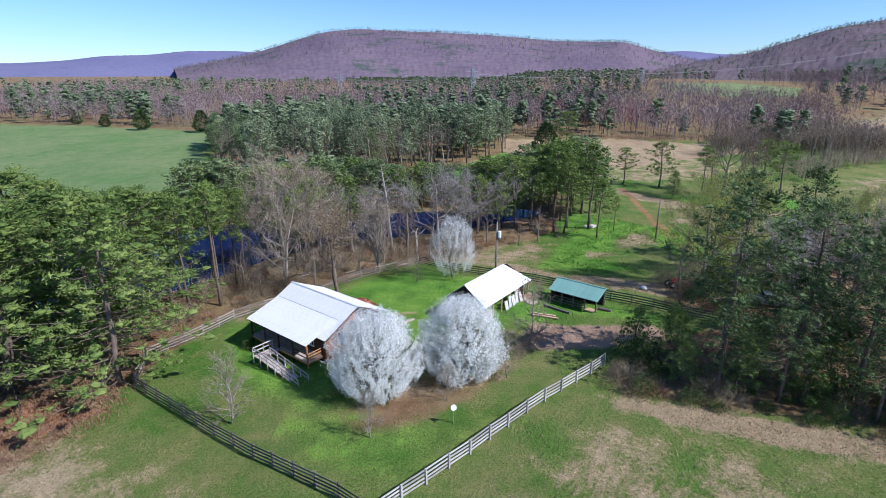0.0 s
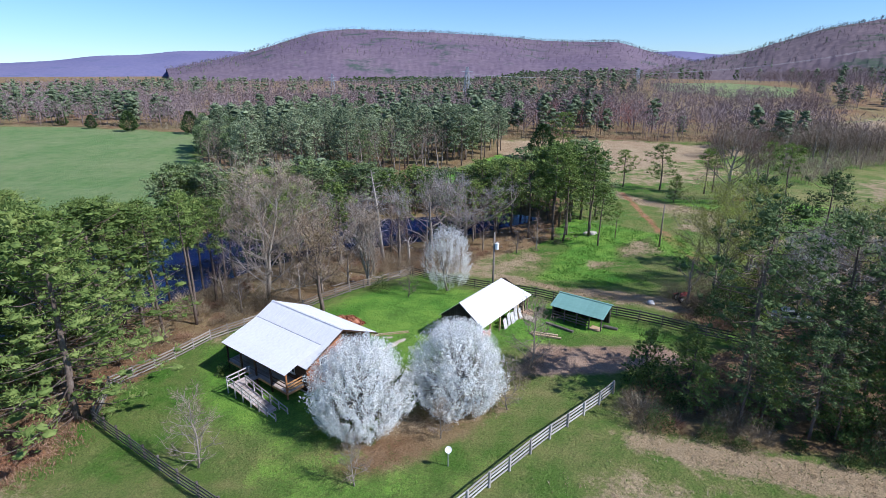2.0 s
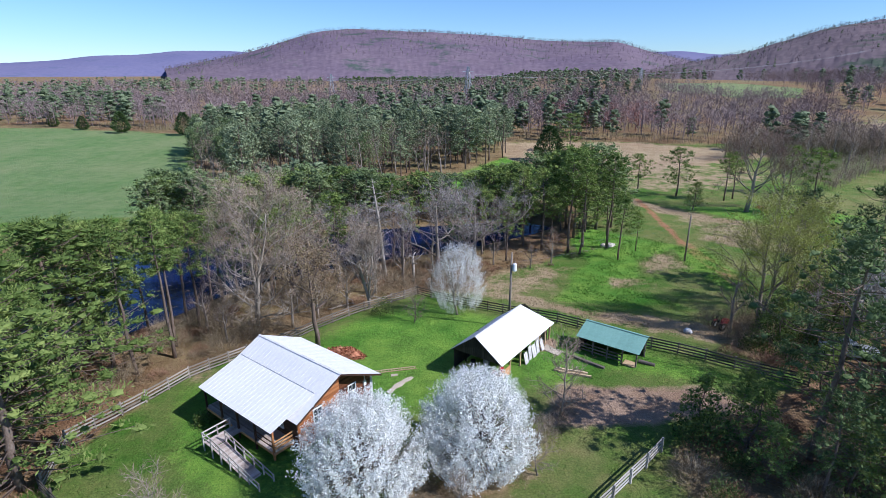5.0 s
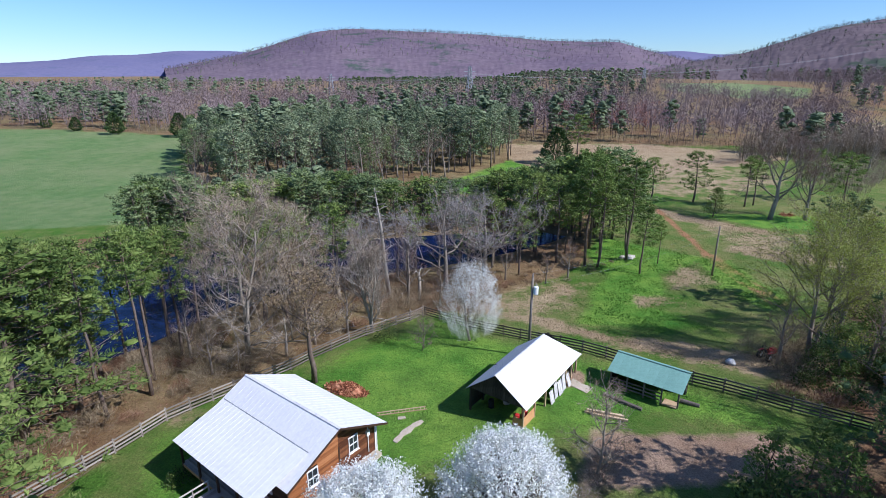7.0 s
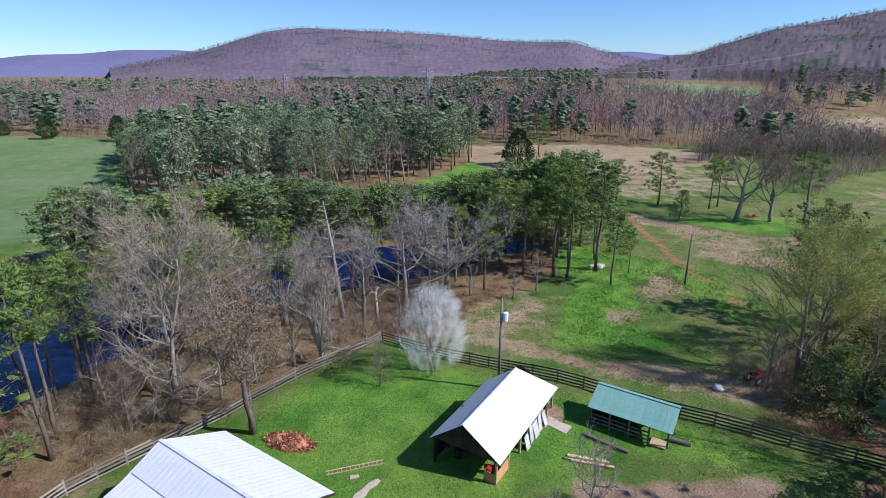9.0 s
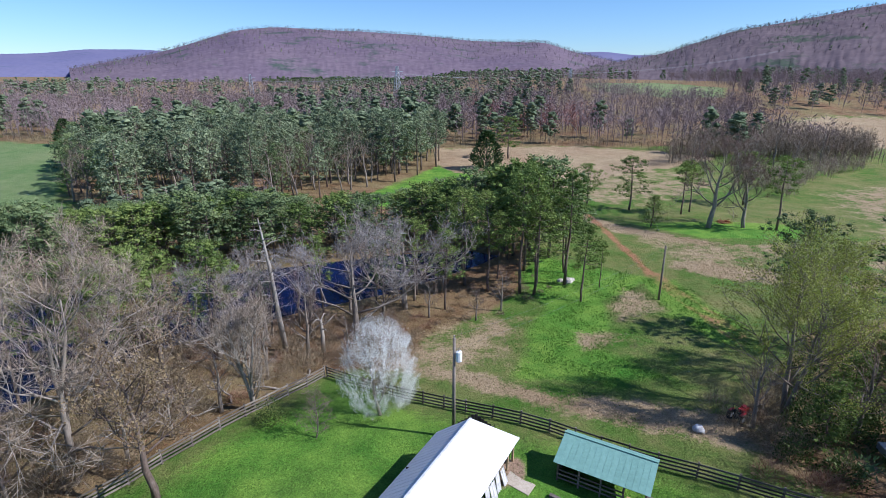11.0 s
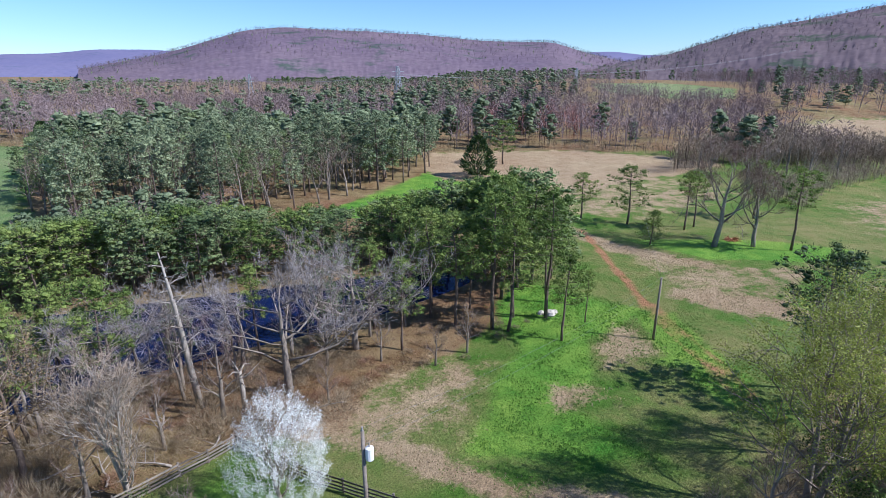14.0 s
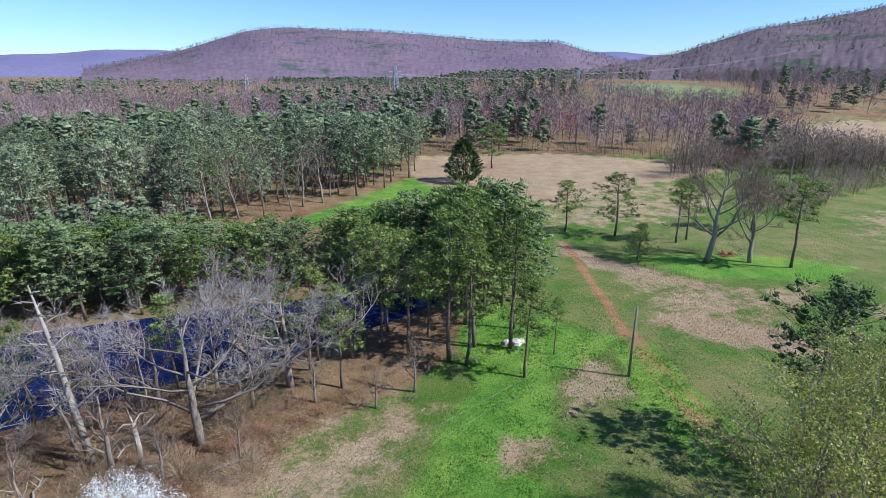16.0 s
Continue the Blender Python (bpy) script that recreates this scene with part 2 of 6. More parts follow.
def ground_material():
    m = bpy.data.materials.new("meadow ground")
    m.use_nodes = True
    n, l = m.node_tree.nodes, m.node_tree.links
    b = n["Principled BSDF"]
    b.inputs["Roughness"].default_value = 0.95
    b.inputs["Specular IOR Level"].default_value = 0.1
    co = n.new("ShaderNodeTexCoord")

    def noise_at(scale, detail=6, rough=0.65):
        t = n.new("ShaderNodeTexNoise")
        t.inputs["Scale"].default_value, t.inputs["Detail"].default_value, t.inputs["Roughness"].default_value = scale, detail, rough
        l.new(co.outputs["Object"], t.inputs["Vector"])
        return t.outputs["Fac"]

    big, mid, small = noise_at(0.035), noise_at(0.28, 8), noise_at(2.2, 6, 0.75)

    def two(f, a, c, lo=0.35, hi=0.65):
        r = n.new("ShaderNodeValToRGB")
        r.color_ramp.elements[0].color, r.color_ramp.elements[1].color = (*a, 1), (*c, 1)
        r.color_ramp.elements[0].position, r.color_ramp.elements[1].position = lo, hi
        l.new(f, r.inputs[0])
        return r.outputs[0]

    def mix(f, a, c, kind="MIX"):
        x = n.new("ShaderNodeMix")
        x.data_type, x.blend_type = "RGBA", kind
        if isinstance(f, float):
            x.inputs[0].default_value = f
        else:
            l.new(f, x.inputs[0])
        l.new(a, x.inputs[6]), l.new(c, x.inputs[7])
        return x.outputs[2]

    def mask(name, wild=0.9):
        """The zone's share, its edge broken up by noise at two scales."""
        a = n.new("ShaderNodeAttribute")
        a.attribute_name = name
        v = a.outputs["Fac"]
        for src, amount in ((mid, wild), (small, wild * 0.6)):
            s = n.new("ShaderNodeMath")
            s.operation = "MULTIPLY_ADD"
            s.inputs[1].default_value = amount
            l.new(src, s.inputs[0])
            t = n.new("ShaderNodeMath")
            t.operation = "SUBTRACT"
            t.inputs[1].default_value = amount / 2
            l.new(v, t.inputs[0]), l.new(t.outputs[0], s.inputs[2])
            v = s.outputs[0]
        r = n.new("ShaderNodeMapRange")
        r.inputs[1].default_value, r.inputs[2].default_value = 0.36, 0.64
        l.new(v, r.inputs[0])
        return r.outputs[0]

    pasture = mix(small, two(mid, (0.062, 0.145, 0.017), (0.225, 0.205, 0.075), 0.38, 0.66), two(big, (0.08, 0.165, 0.024), (0.235, 0.21, 0.085), 0.4, 0.62))
    field = mix(small, two(mid, (0.10, 0.18, 0.055), (0.175, 0.235, 0.095)), two(big, (0.11, 0.195, 0.06), (0.235, 0.25, 0.12)))
    lush = mix(small, two(mid, (0.045, 0.165, 0.016), (0.19, 0.325, 0.046), 0.36, 0.62), two(big, (0.065, 0.215, 0.024), (0.235, 0.325, 0.06)))
    straw = mix(small, two(mid, (0.24, 0.17, 0.095), (0.42, 0.31, 0.19)), two(big, (0.30, 0.20, 0.12), (0.40, 0.32, 0.19)))
    litter = mix(small, two(mid, (0.10, 0.058, 0.034), (0.30, 0.205, 0.13)), two(big, (0.23, 0.112, 0.055), (0.22, 0.215, 0.08)))
    dirt = mix(small, two(mid, (0.26, 0.16, 0.10), (0.42, 0.29, 0.20)), two(big, (0.30, 0.20, 0.13), (0.42, 0.30, 0.21)))
    clay = mix(small, two(mid, (0.27, 0.115, 0.055), (0.42, 0.22, 0.12)), two(big, (0.30, 0.13, 0.06), (0.38, 0.2, 0.11)))
    c = pasture
    for name, col, wild in (("field", field, 0.5), ("litter", litter, 0.9), ("lush", lush, 1.1), ("straw", straw, 1.55), ("dirt", dirt, 0.8), ("clay", clay, 0.7)):
        c = mix(mask(name, wild), c, col)
    c = mix(0.85, c, two(noise_at(7.0, 5, 0.8), (0.62, 0.62, 0.62), (1.6, 1.6, 1.56), 0.32, 0.68), "MULTIPLY")
    l.new(c, b.inputs["Base Color"])
    bp = n.new("ShaderNodeBump")
    bp.inputs["Strength"].default_value, bp.inputs["Distance"].default_value = 0.9, 0.5
    l.new(small, bp.inputs["Height"]), l.new(bp.outputs[0], b.inputs["Normal"])
    return m


GROUND = ground_material()
WATER = bpy.data.materials.new("pond water")
WATER.use_nodes = True
wn, wl = WATER.node_tree.nodes, WATER.node_tree.links
wn["Principled BSDF"].inputs["Base Color"].default_value = (0.006, 0.014, 0.06, 1)
wn["Principled BSDF"].inputs["Roughness"].default_value = 0.12
wn["Principled BSDF"].inputs["IOR"].default_value = 1.33
wt = wn.new("ShaderNodeTexNoise")
wt.inputs["Scale"].default_value, wt.inputs["Detail"].default_value = 1.4, 4
wb = wn.new("ShaderNodeBump")
wb.inputs["Strength"].default_value, wb.inputs["Distance"].default_value = 0.35, 0.08
wc = wn.new("ShaderNodeTexCoord")
wl.new(wc.outputs["Object"], wt.inputs["Vector"]), wl.new(wt.outputs["Fac"], wb.inputs["Height"])
wl.new(wb.outputs[0], wn["Principled BSDF"].inputs["Normal"])


def hill_material(name, far):
    """Leafless hardwood slopes with scattered pines."""
    m = bpy.data.materials.new(name)
    m.use_nodes = True
    n, l = m.node_tree.nodes, m.node_tree.links
    b = n["Principled BSDF"]
    b.inputs["Roughness"].default_value, b.inputs["Specular IOR Level"].default_value = 1.0, 0.0
    co = n.new("ShaderNodeTexCoord")
    cols = []
    for scale, detail in ((0.0022, 5), (0.045, 7), (0.006, 8)):
        t = n.new("ShaderNodeTexNoise")
        t.inputs["Scale"].default_value, t.inputs["Detail"].default_value, t.inputs["Roughness"].default_value = scale, detail, 0.7
        l.new(co.outputs["Object"], t.inputs["Vector"])
        cols.append(t.outputs["Fac"])

    def ramp(f, a, c, lo, hi):
        r = n.new("ShaderNodeValToRGB")
        r.color_ramp.elements[0].color, r.color_ramp.elements[1].color = (*a, 1), (*c, 1)
        r.color_ramp.elements[0].position, r.color_ramp.elements[1].position = lo, hi
        l.new(f, r.inputs[0])
        return r.outputs[0]

    woods = ramp(cols[1], far[0], far[1], 0.3, 0.7)
    tint = ramp(cols[0], far[2], far[3], 0.35, 0.65)
    pines = ramp(cols[2], (0, 0, 0), (1, 1, 1), 0.56, 0.64)
    green = ramp(cols[1], far[4], far[5], 0.3, 0.7)
    x = n.new("ShaderNodeMix")
    x.data_type = "RGBA"
    x.inputs[0].default_value = 0.5
    l.new(woods, x.inputs[6]), l.new(tint, x.inputs[7])
    y = n.new("ShaderNodeMix")
    y.data_type = "RGBA"
    l.new(pines, y.inputs[0]), l.new(x.outputs[2], y.inputs[6]), l.new(green, y.inputs[7])
    l.new(y.outputs[2], b.inputs["Base Color"])
    return m


# Bare-wood purple-brown, with the cast of distance haze mixed in.
HILL = hill_material("wooded hillside, hazed in colour", [(0.085, 0.065, 0.085), (0.215, 0.17, 0.195), (0.14, 0.105, 0.15), (0.21, 0.16, 0.18), (0.055, 0.075, 0.07), (0.10, 0.12, 0.10)])
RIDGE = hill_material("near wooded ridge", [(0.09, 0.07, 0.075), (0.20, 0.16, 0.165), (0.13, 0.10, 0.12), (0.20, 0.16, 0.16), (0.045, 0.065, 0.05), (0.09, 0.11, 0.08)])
# Distance haze is mixed into these slopes' colours as blue.
FAR_HILL = hill_material("distant ridge, haze in colour", [(0.13, 0.13, 0.22), (0.19, 0.18, 0.28), (0.15, 0.15, 0.26), (0.19, 0.18, 0.27), (0.12, 0.13, 0.21), (0.15, 0.16, 0.24)])


# ---- building blocks ----
class Shape:
    """Gathers points and faces for one mesh."""

    def __init__(self):
        self.v, self.f = [], []

    def box(self, size, at=(0, 0, 0), turn=None):
        """A box with its centre at that place."""
        k = len(self.v)
        sx, sy, sz = (s / 2 for s in size)
        for z in (-sz, sz):
            for x, y in ((-sx, -sy), (sx, -sy), (sx, sy), (-sx, sy)):
                p = Vector((x, y, z))
                if turn is not None:
                    p = turn @ p
                self.v.append((p.x + at[0], p.y + at[1], p.z + at[2]))
        for q in ((3, 2, 1, 0), (4, 5, 6, 7), (0, 1, 5, 4), (1, 2, 6, 5), (2, 3, 7, 6), (3, 0, 4, 7)):
            self.f.append([k + i for i in q])
        return self

    def beam(self, a, b, w, h):
        """A squared timber from a to b."""
        a, b = Vector(a), Vector(b)
        d = b - a
        turn = d.to_track_quat("X", "Z").to_matrix()
        return self.box((d.length, w, h), (a + b) / 2, turn)

    def tube(self, points, radii, sides=6):
        k = len(self.v)
        prev = None
        for i, p in enumerate(points):
            p = Vector(p)
            d = Vector(points[min(i + 1, len(points) - 1)]) - Vector(points[max(i - 1, 0)])
            d.normalize()
            side = d.cross(Vector((0.31, 0.94, 0.11)) if prev is None else prev)
            if side.length < 1e-4:
                side = d.cross(Vector((1, 0, 0)))
            side.normalize()
            up = side.cross(d)
            prev = up
            for j in range(sides):
                a = 2 * math.pi * j / sides
                q = p + (side * math.cos(a) + up * math.sin(a)) * radii[i]
                self.v.append(tuple(q))
            if i:
                for j in range(sides):
                    a, b = k + (i - 1) * sides + j, k + (i - 1) * sides + (j + 1) % sides
                    self.f.append([a, b, b + sides, a + sides])
        self.f.append([k + (len(points) - 1) * sides + j for j in range(sides)])
        self.f.append([k + sides - 1 - j for j in range(sides)])
        return self

    def prism(self, outline, low, high):
        """An upright block over a plan outline."""
        k, c = len(self.v), len(outline)
        self.v += [(x, y, low) for x, y in outline] + [(x, y, high) for x, y in outline]
        self.f.append([k + c + i for i in range(c)])
        self.f.append([k + c - 1 - i for i in range(c)])
        for i in range(c):
            j = (i + 1) % c
            self.f.append([k + i, k + j, k + c + j, k + c + i])
        return self

    def slab(self, corners, thick):
        """A four-cornered plate, its underside lower by thick."""
        k = len(self.v)
        self.v += [tuple(c) for c in corners] + [(c[0], c[1], c[2] - thick) for c in corners]
        for q in ((0, 1, 2, 3), (7, 6, 5, 4), (4, 5, 1, 0), (5, 6, 2, 1), (6, 7, 3, 2), (7, 4, 0, 3)):
            self.f.append([k + i for i in q])
        return self

    def lumps(self, centre, radius, rng, rough=0.22):
        """Many small uneven twenty-sided lumps: arrays of places and of radii along x, y and z."""
        k, c = len(self.v), len(centre)
        pts = LUMP_V[None] * rng.uniform(1 - rough, 1 + rough, (c, 12, 1)) * radius[:, None, :] + centre[:, None, :]
        self.v += pts.reshape(-1, 3).tolist()
        self.f += (k + 12 * np.arange(c)[:, None, None] + LUMP_F[None]).reshape(-1, 3).tolist()
        return self

    def leaves(self, centre, direction, length, width, facing=None):
        """Many pointed blades at once: arrays of places, directions, lengths, widths and, if wanted, the way they face."""
        k, c = len(self.v), len(centre)
        d = direction / np.maximum(np.linalg.norm(direction, axis=1, keepdims=True), 1e-6)
        side = np.cross(d, RNG.normal(size=(c, 3)) if facing is None else facing)
        side /= np.maximum(np.linalg.norm(side, axis=1, keepdims=True), 1e-6)
        ln, wd = np.broadcast_to(length, c)[:, None], np.broadcast_to(width, c)[:, None]
        quad = np.stack([centre, centre + d * ln * 0.5 + side * wd, centre + d * ln, centre + d * ln * 0.5 - side * wd], 1)
        self.v += quad.reshape(-1, 3).tolist()
        self.f += (k + np.arange(4 * c).reshape(-1, 4)).tolist()
        return self

    def mesh(self, name, mat, smooth=False):
        me = bpy.data.meshes.new(name)
        me.from_pydata(self.v, [], self.f)
        me.materials.append(mat)
        if smooth:
            me.polygons.foreach_set("use_smooth", [True] * len(me.polygons))
        me.update()
        return me


RNG = np.random.default_rng(7)
GOLD = (1 + math.sqrt(5)) / 2
LUMP_V = np.array([p for a in (-1, 1) for b in (-GOLD, GOLD) for p in ((0, a, b), (a, b, 0), (b, 0, a))], float) / math.sqrt(1 + GOLD * GOLD)
EDGE = min(np.linalg.norm(LUMP_V[0] - q) for q in LUMP_V[1:]) + 0.01
LUMP_F = np.array([t if np.dot(np.cross(LUMP_V[t[1]] - LUMP_V[t[0]], LUMP_V[t[2]] - LUMP_V[t[0]]), LUMP_V[t[0]]) > 0 else t[::-1]
                   for t in itertools.combinations(range(12), 3) if all(np.linalg.norm(LUMP_V[i] - LUMP_V[j]) < EDGE for i, j in itertools.combinations(t, 2))])


def thing(name, m=None, label="", category="", group="", kind=""):
    ob = new(name)
    ob.empty_display_size = 0.1
    if m is not None:
        ob.matrix_world = m
    return tagged(ob, label, category, group, kind)


def part(name, shape, mat, parent, label="", m=None, smooth=False):
    me = shape.mesh(name, mat, smooth) if isinstance(shape, Shape) else shape
    ob = new(name, me)
    ob.parent = parent
    if m is not None:
        ob.matrix_basis = m
    return tagged(ob, label)


def single(name, shape, mat, label, category, group="", kind="", m=None, smooth=False):
    ob = new(name, shape.mesh(name, mat, smooth))
    if m is not None:
        ob.matrix_world = m
    return tagged(ob, label, category, group, kind)


# ---- the lie of the land ----
POND = [(-60, 57), (-49, 60), (-41, 70), (-34, 83), (-23, 90), (-12, 96), (0, 101), (9, 107), (16, 112), (20, 116), (15, 119.5), (4, 119), (-10, 116), (-24, 112.5), (-38, 109), (-50, 105), (-62, 98), (-72, 86), (-74, 72)]
WATER_Z = -3.7


def step(a, b, v):
    u = np.clip((v - a) / (b - a), 0, 1)
    return u * u * (3 - 2 * u)


def inside(poly, x, y):
    """Metres inside a plan outline: positive within, negative outside."""
    x, y = np.asarray(x, float), np.asarray(y, float)
    dist, within = np.full(x.shape, 1e9), np.zeros(x.shape, bool)
    for (ax, ay), (bx, by) in zip(poly, poly[1:] + poly[:1]):
        ex, ey = bx - ax, by - ay
        t = np.clip(((x - ax) * ex + (y - ay) * ey) / (ex * ex + ey * ey), 0, 1)
        dist = np.minimum(dist, np.hypot(x - ax - t * ex, y - ay - t * ey))
        cross = ((ay > y) != (by > y)) & (x < (bx - ax) * (y - ay) / (by - ay + 1e-12) + ax)
        within ^= cross
    return np.where(within, dist, -dist)


def along(line, x, y):
    """Distance from a plan line."""
    x, y = np.asarray(x, float), np.asarray(y, float)
    dist = np.full(x.shape, 1e9)
    for (ax, ay), (bx, by) in zip(line, line[1:]):
        ex, ey = bx - ax, by - ay
        t = np.clip(((x - ax) * ex + (y - ay) * ey) / (ex * ex + ey * ey), 0, 1)
        dist = np.minimum(dist, np.hypot(x - ax - t * ex, y - ay - t * ey))
    return dist


PROFILE_Y = [-400, -60, 27, 38, 64, 88, 112, 160, 260, 500, 1000, 9000]
PROFILE_Z = [1.5, 1.2, 0.6, 0.05, -0.8, -3.0, -3.3, -3.3, -0.5, 1.5, 4.0, 4.0]


def height(x, y):
    x, y = np.asarray(x, float), np.asarray(y, float)
    z = np.interp(y, PROFILE_Y, PROFILE_Z)
    z = z + 0.02 * np.clip(x, -60, 80) * (1 - step(150, 260, y))
    z = z + 13 * step(300, 470, y) * step(60, 180, x)
    near = np.clip(1 - np.hypot(x, y - 60) / 400, 0, 1)
    z = z + near * (0.10 * np.sin(x * 0.31 + 1.3 * np.sin(y * 0.17)) + 0.08 * np.sin(y * 0.43 + x * 0.11) + 0.04 * np.sin(x * 1.3 + y * 0.9))
    s = inside(POND, x, y)
    bank = step(-9, 0.5, s)
    z = z * (1 - bank) + (WATER_Z - 0.05) * bank
    return z - 1.2 * step(0, 5, s)


def ground(x, y):
    return float(height(np.array([x]), np.array([y]))[0])


YARD = [(-30, 50), (-26, 42), (-23, 36), (-13, 30), (-10, 40), (-8, 44), (0, 46), (6, 48), (14, 52), (22, 49), (27, 50), (20, 56), (11, 62), (1, 69), (-7, 74), (-14, 66), (-19, 59), (-25, 53)]
FRONT = [(-13, 24), (-4, 22), (6, 34), (0, 32), (-6, 30), (-10, 34), (-18, 30)]
MEADOW = [(14, 77), (17, 85), (21, 91), (20, 104), (27, 112), (36, 104), (41, 99.5), (43, 84), (36, 84), (30, 90), (27, 82), (24, 76), (27, 69), (18, 70), (12, 72)]
MEADOW_B = [(40, 98), (44, 98), (43, 80), (37, 74), (36, 82), (40, 86)]
ISLAND = [(50, 131), (60, 117), (79, 113), (88, 118), (74, 126), (62, 128)]
STRAW_A = [(-6, 78), (5.8, 72), (12.6, 66), (21, 61), (30, 56), (36, 58), (26, 64), (14, 69.5), (6, 75)]
STRAW_B = [(29, 85), (30, 92), (38, 97), (37, 87)]
STRAW_C = [(21, 77), (22, 82), (29, 81), (28, 77)]
STRAW_D = [(12, 34), (12.6, 31), (19.7, 28), (25, 25.6), (33, 22.5), (46, 17), (48, 21), (31, 27.6), (25, 30.4), (19, 33.4)]
PADDOCK = [(4, 27), (12, 31), (30, 22), (46, 14), (40, 4), (10, 6), (-2, 16)]
STRAW_E = [(45, 103), (50, 96), (62, 92), (62, 100), (50, 108)]
STRAW_F = [(44, 140), (49, 128), (62, 113), (58, 112), (46, 122), (42, 134)]
TAN_FIELD = [(21, 236), (76, 240), (105, 223), (120, 205), (92, 188), (52, 170), (42, 182), (22, 190), (18, 206)]
GREEN_STRIP = [(-12, 160), (4, 180), (17, 204), (25, 197), (31, 182), (18, 160), (0, 152)]
RIGHT_FIELD = [(165, 240), (175, 215), (260, 225), (330, 300), (290, 345), (215, 310)]
LEFT_FIELD = [(-60, 130), (-62, 146), (-86, 174), (-106, 215), (-100, 256), (-190, 286), (-270, 300), (-420, 260), (-380, 120), (-124, 118)]
HILL_FIELD = [(170, 452), (206, 415), (256, 412), (303, 480), (334, 663), (232, 640)]
RIGHT_MEADOW = [(60, 90), (95, 118), (110, 150), (150, 160), (190, 190), (260, 180), (180, 90), (90, 80)]
WOODS = [(-70, 20), (-34, 22), (-33, 38), (-30, 52), (-20, 62.5), (-8, 76.5), (2, 76), (4, 84), (14, 92), (21, 100), (24, 112), (30, 130), (10, 150), (-20, 165), (-60, 150), (-58, 128), (-90, 110)]
MID_WOODS = [(-62, 150), (-54, 158), (-40, 160), (-24, 163), (-8, 163), (4, 181), (18, 200), (24, 245), (-95, 262), (-104, 218), (-84, 176)]
SHADE_WOODS = [(15, 41), (14, 34), (24, 31), (48, 25), (70, 30), (70, 80), (50, 78), (40, 70), (31, 64), (27, 56), (32, 50), (24, 46)]
TRACK = [(45, 137), (42.6, 113), (41.5, 101), (41.3, 88), (40, 78)]
DRIVE = [(5, 43), (8, 50), (15, 49.5), (22, 49), (24, 45), (14, 43)]

GATE = ("field", "litter", "lush", "straw", "dirt", "clay")


def zones(x, y):
    def soft(poly, w):
        return step(-w, w, inside(poly, x, y))

    lush = np.maximum.reduce([0.66 * soft(YARD, 3.5), 0.5 * soft(FRONT, 3), 0.9 * soft(MEADOW, 3.0), 0.75 * soft(MEADOW_B, 2), soft(ISLAND, 2.5), 0.75 * soft(GREEN_STRIP, 4)])
    straw = np.maximum.reduce([0.8 * soft(STRAW_A, 2), 0.68 * soft(STRAW_B, 3.0), 0.62 * soft(STRAW_C, 2.6), 0.8 * soft(STRAW_D, 1.6), 0.44 * soft(PADDOCK, 5), 0.5 * soft([(-34, 30), (-20, 22), (-12, 18), (-30, 14), (-48, 20)], 4), 0.75 * soft(STRAW_E, 3),
                               0.8 * soft(STRAW_F, 2), 0.56 * soft(RIGHT_MEADOW, 8), 0.5 * soft([(46, 100), (62, 100), (80, 112), (60, 114), (48, 122)], 3), soft(TAN_FIELD, 3), 0.8 * soft(RIGHT_FIELD, 8), 0.36 * soft(HILL_FIELD, 10), 0.5 * soft([(-6, 80), (4, 74), (13, 74), (16, 82), (18, 89), (12, 91), (2, 86)], 4), 0.5 * soft([(34, 150), (44, 176), (90, 184), (100, 160), (80, 150), (60, 142)], 6),
                               0.55 * soft([(-11, 32), (4, 36), (5, 41), (-4, 38)], 2.5)])
    litter = np.maximum.reduce([soft(WOODS, 2.5), soft(MID_WOODS, 4), 0.95 * soft(SHADE_WOODS, 2.5), step(225, 245, y) * (1 - soft(LEFT_FIELD, 5)) * (1 - soft(HILL_FIELD, 8)) * (1 - soft(TAN_FIELD, 3)) * (1 - soft(RIGHT_FIELD, 8)),
                                0.72 * soft([(-14, 31), (-9, 27), (-2, 31), (4, 37), (6, 41), (-2, 41), (-8, 34)], 2.5)])
    dirt = np.maximum.reduce([0.85 * soft(DRIVE, 1.6), 0.8 * soft([(6.4, 56), (7.6, 59), (10, 59.5), (9, 56.5)], 0.6), 0.55 * soft([(-31, 53), (-27, 50), (-25, 54), (-28, 56)], 1.5), 0.9 * soft([(171, 241), (184, 212), (192, 214), (179, 245)], 3)])
    clay = np.maximum(0.64 * step(1.6, 0.3, along(TRACK[:3], x, y)), 0.5 * step(1.2, 0.3, np.abs(along(TRACK[2:], x, y) - 0.9)))
    clay = np.maximum(clay, 0.62 * soft([(-48, 20), (-33, 28), (-31, 33), (-40, 34), (-55, 27)], 2))
    field = np.maximum(soft(LEFT_FIELD, 4), soft(HILL_FIELD, 8))
    lush = lush * (1 - 0.8 * soft(STRAW_B, 1.5)) * (1 - 0.7 * soft(STRAW_C, 1.5))
    return dict(field=field, litter=litter, lush=lush, straw=straw, dirt=dirt, clay=clay)


def spaced(lo, hi, fine, far):
    """Even lines between lo and hi, then wider and wider ones as far as far."""
    mid = np.arange(lo, hi + fine / 2, fine)
    out, d, s = [], 0.0, fine
    while d < far:
        s *= 1.085
        d += s
        out.append(d)
    out = np.array(out)
    return np.concatenate([lo - out[::-1], mid, hi + out])


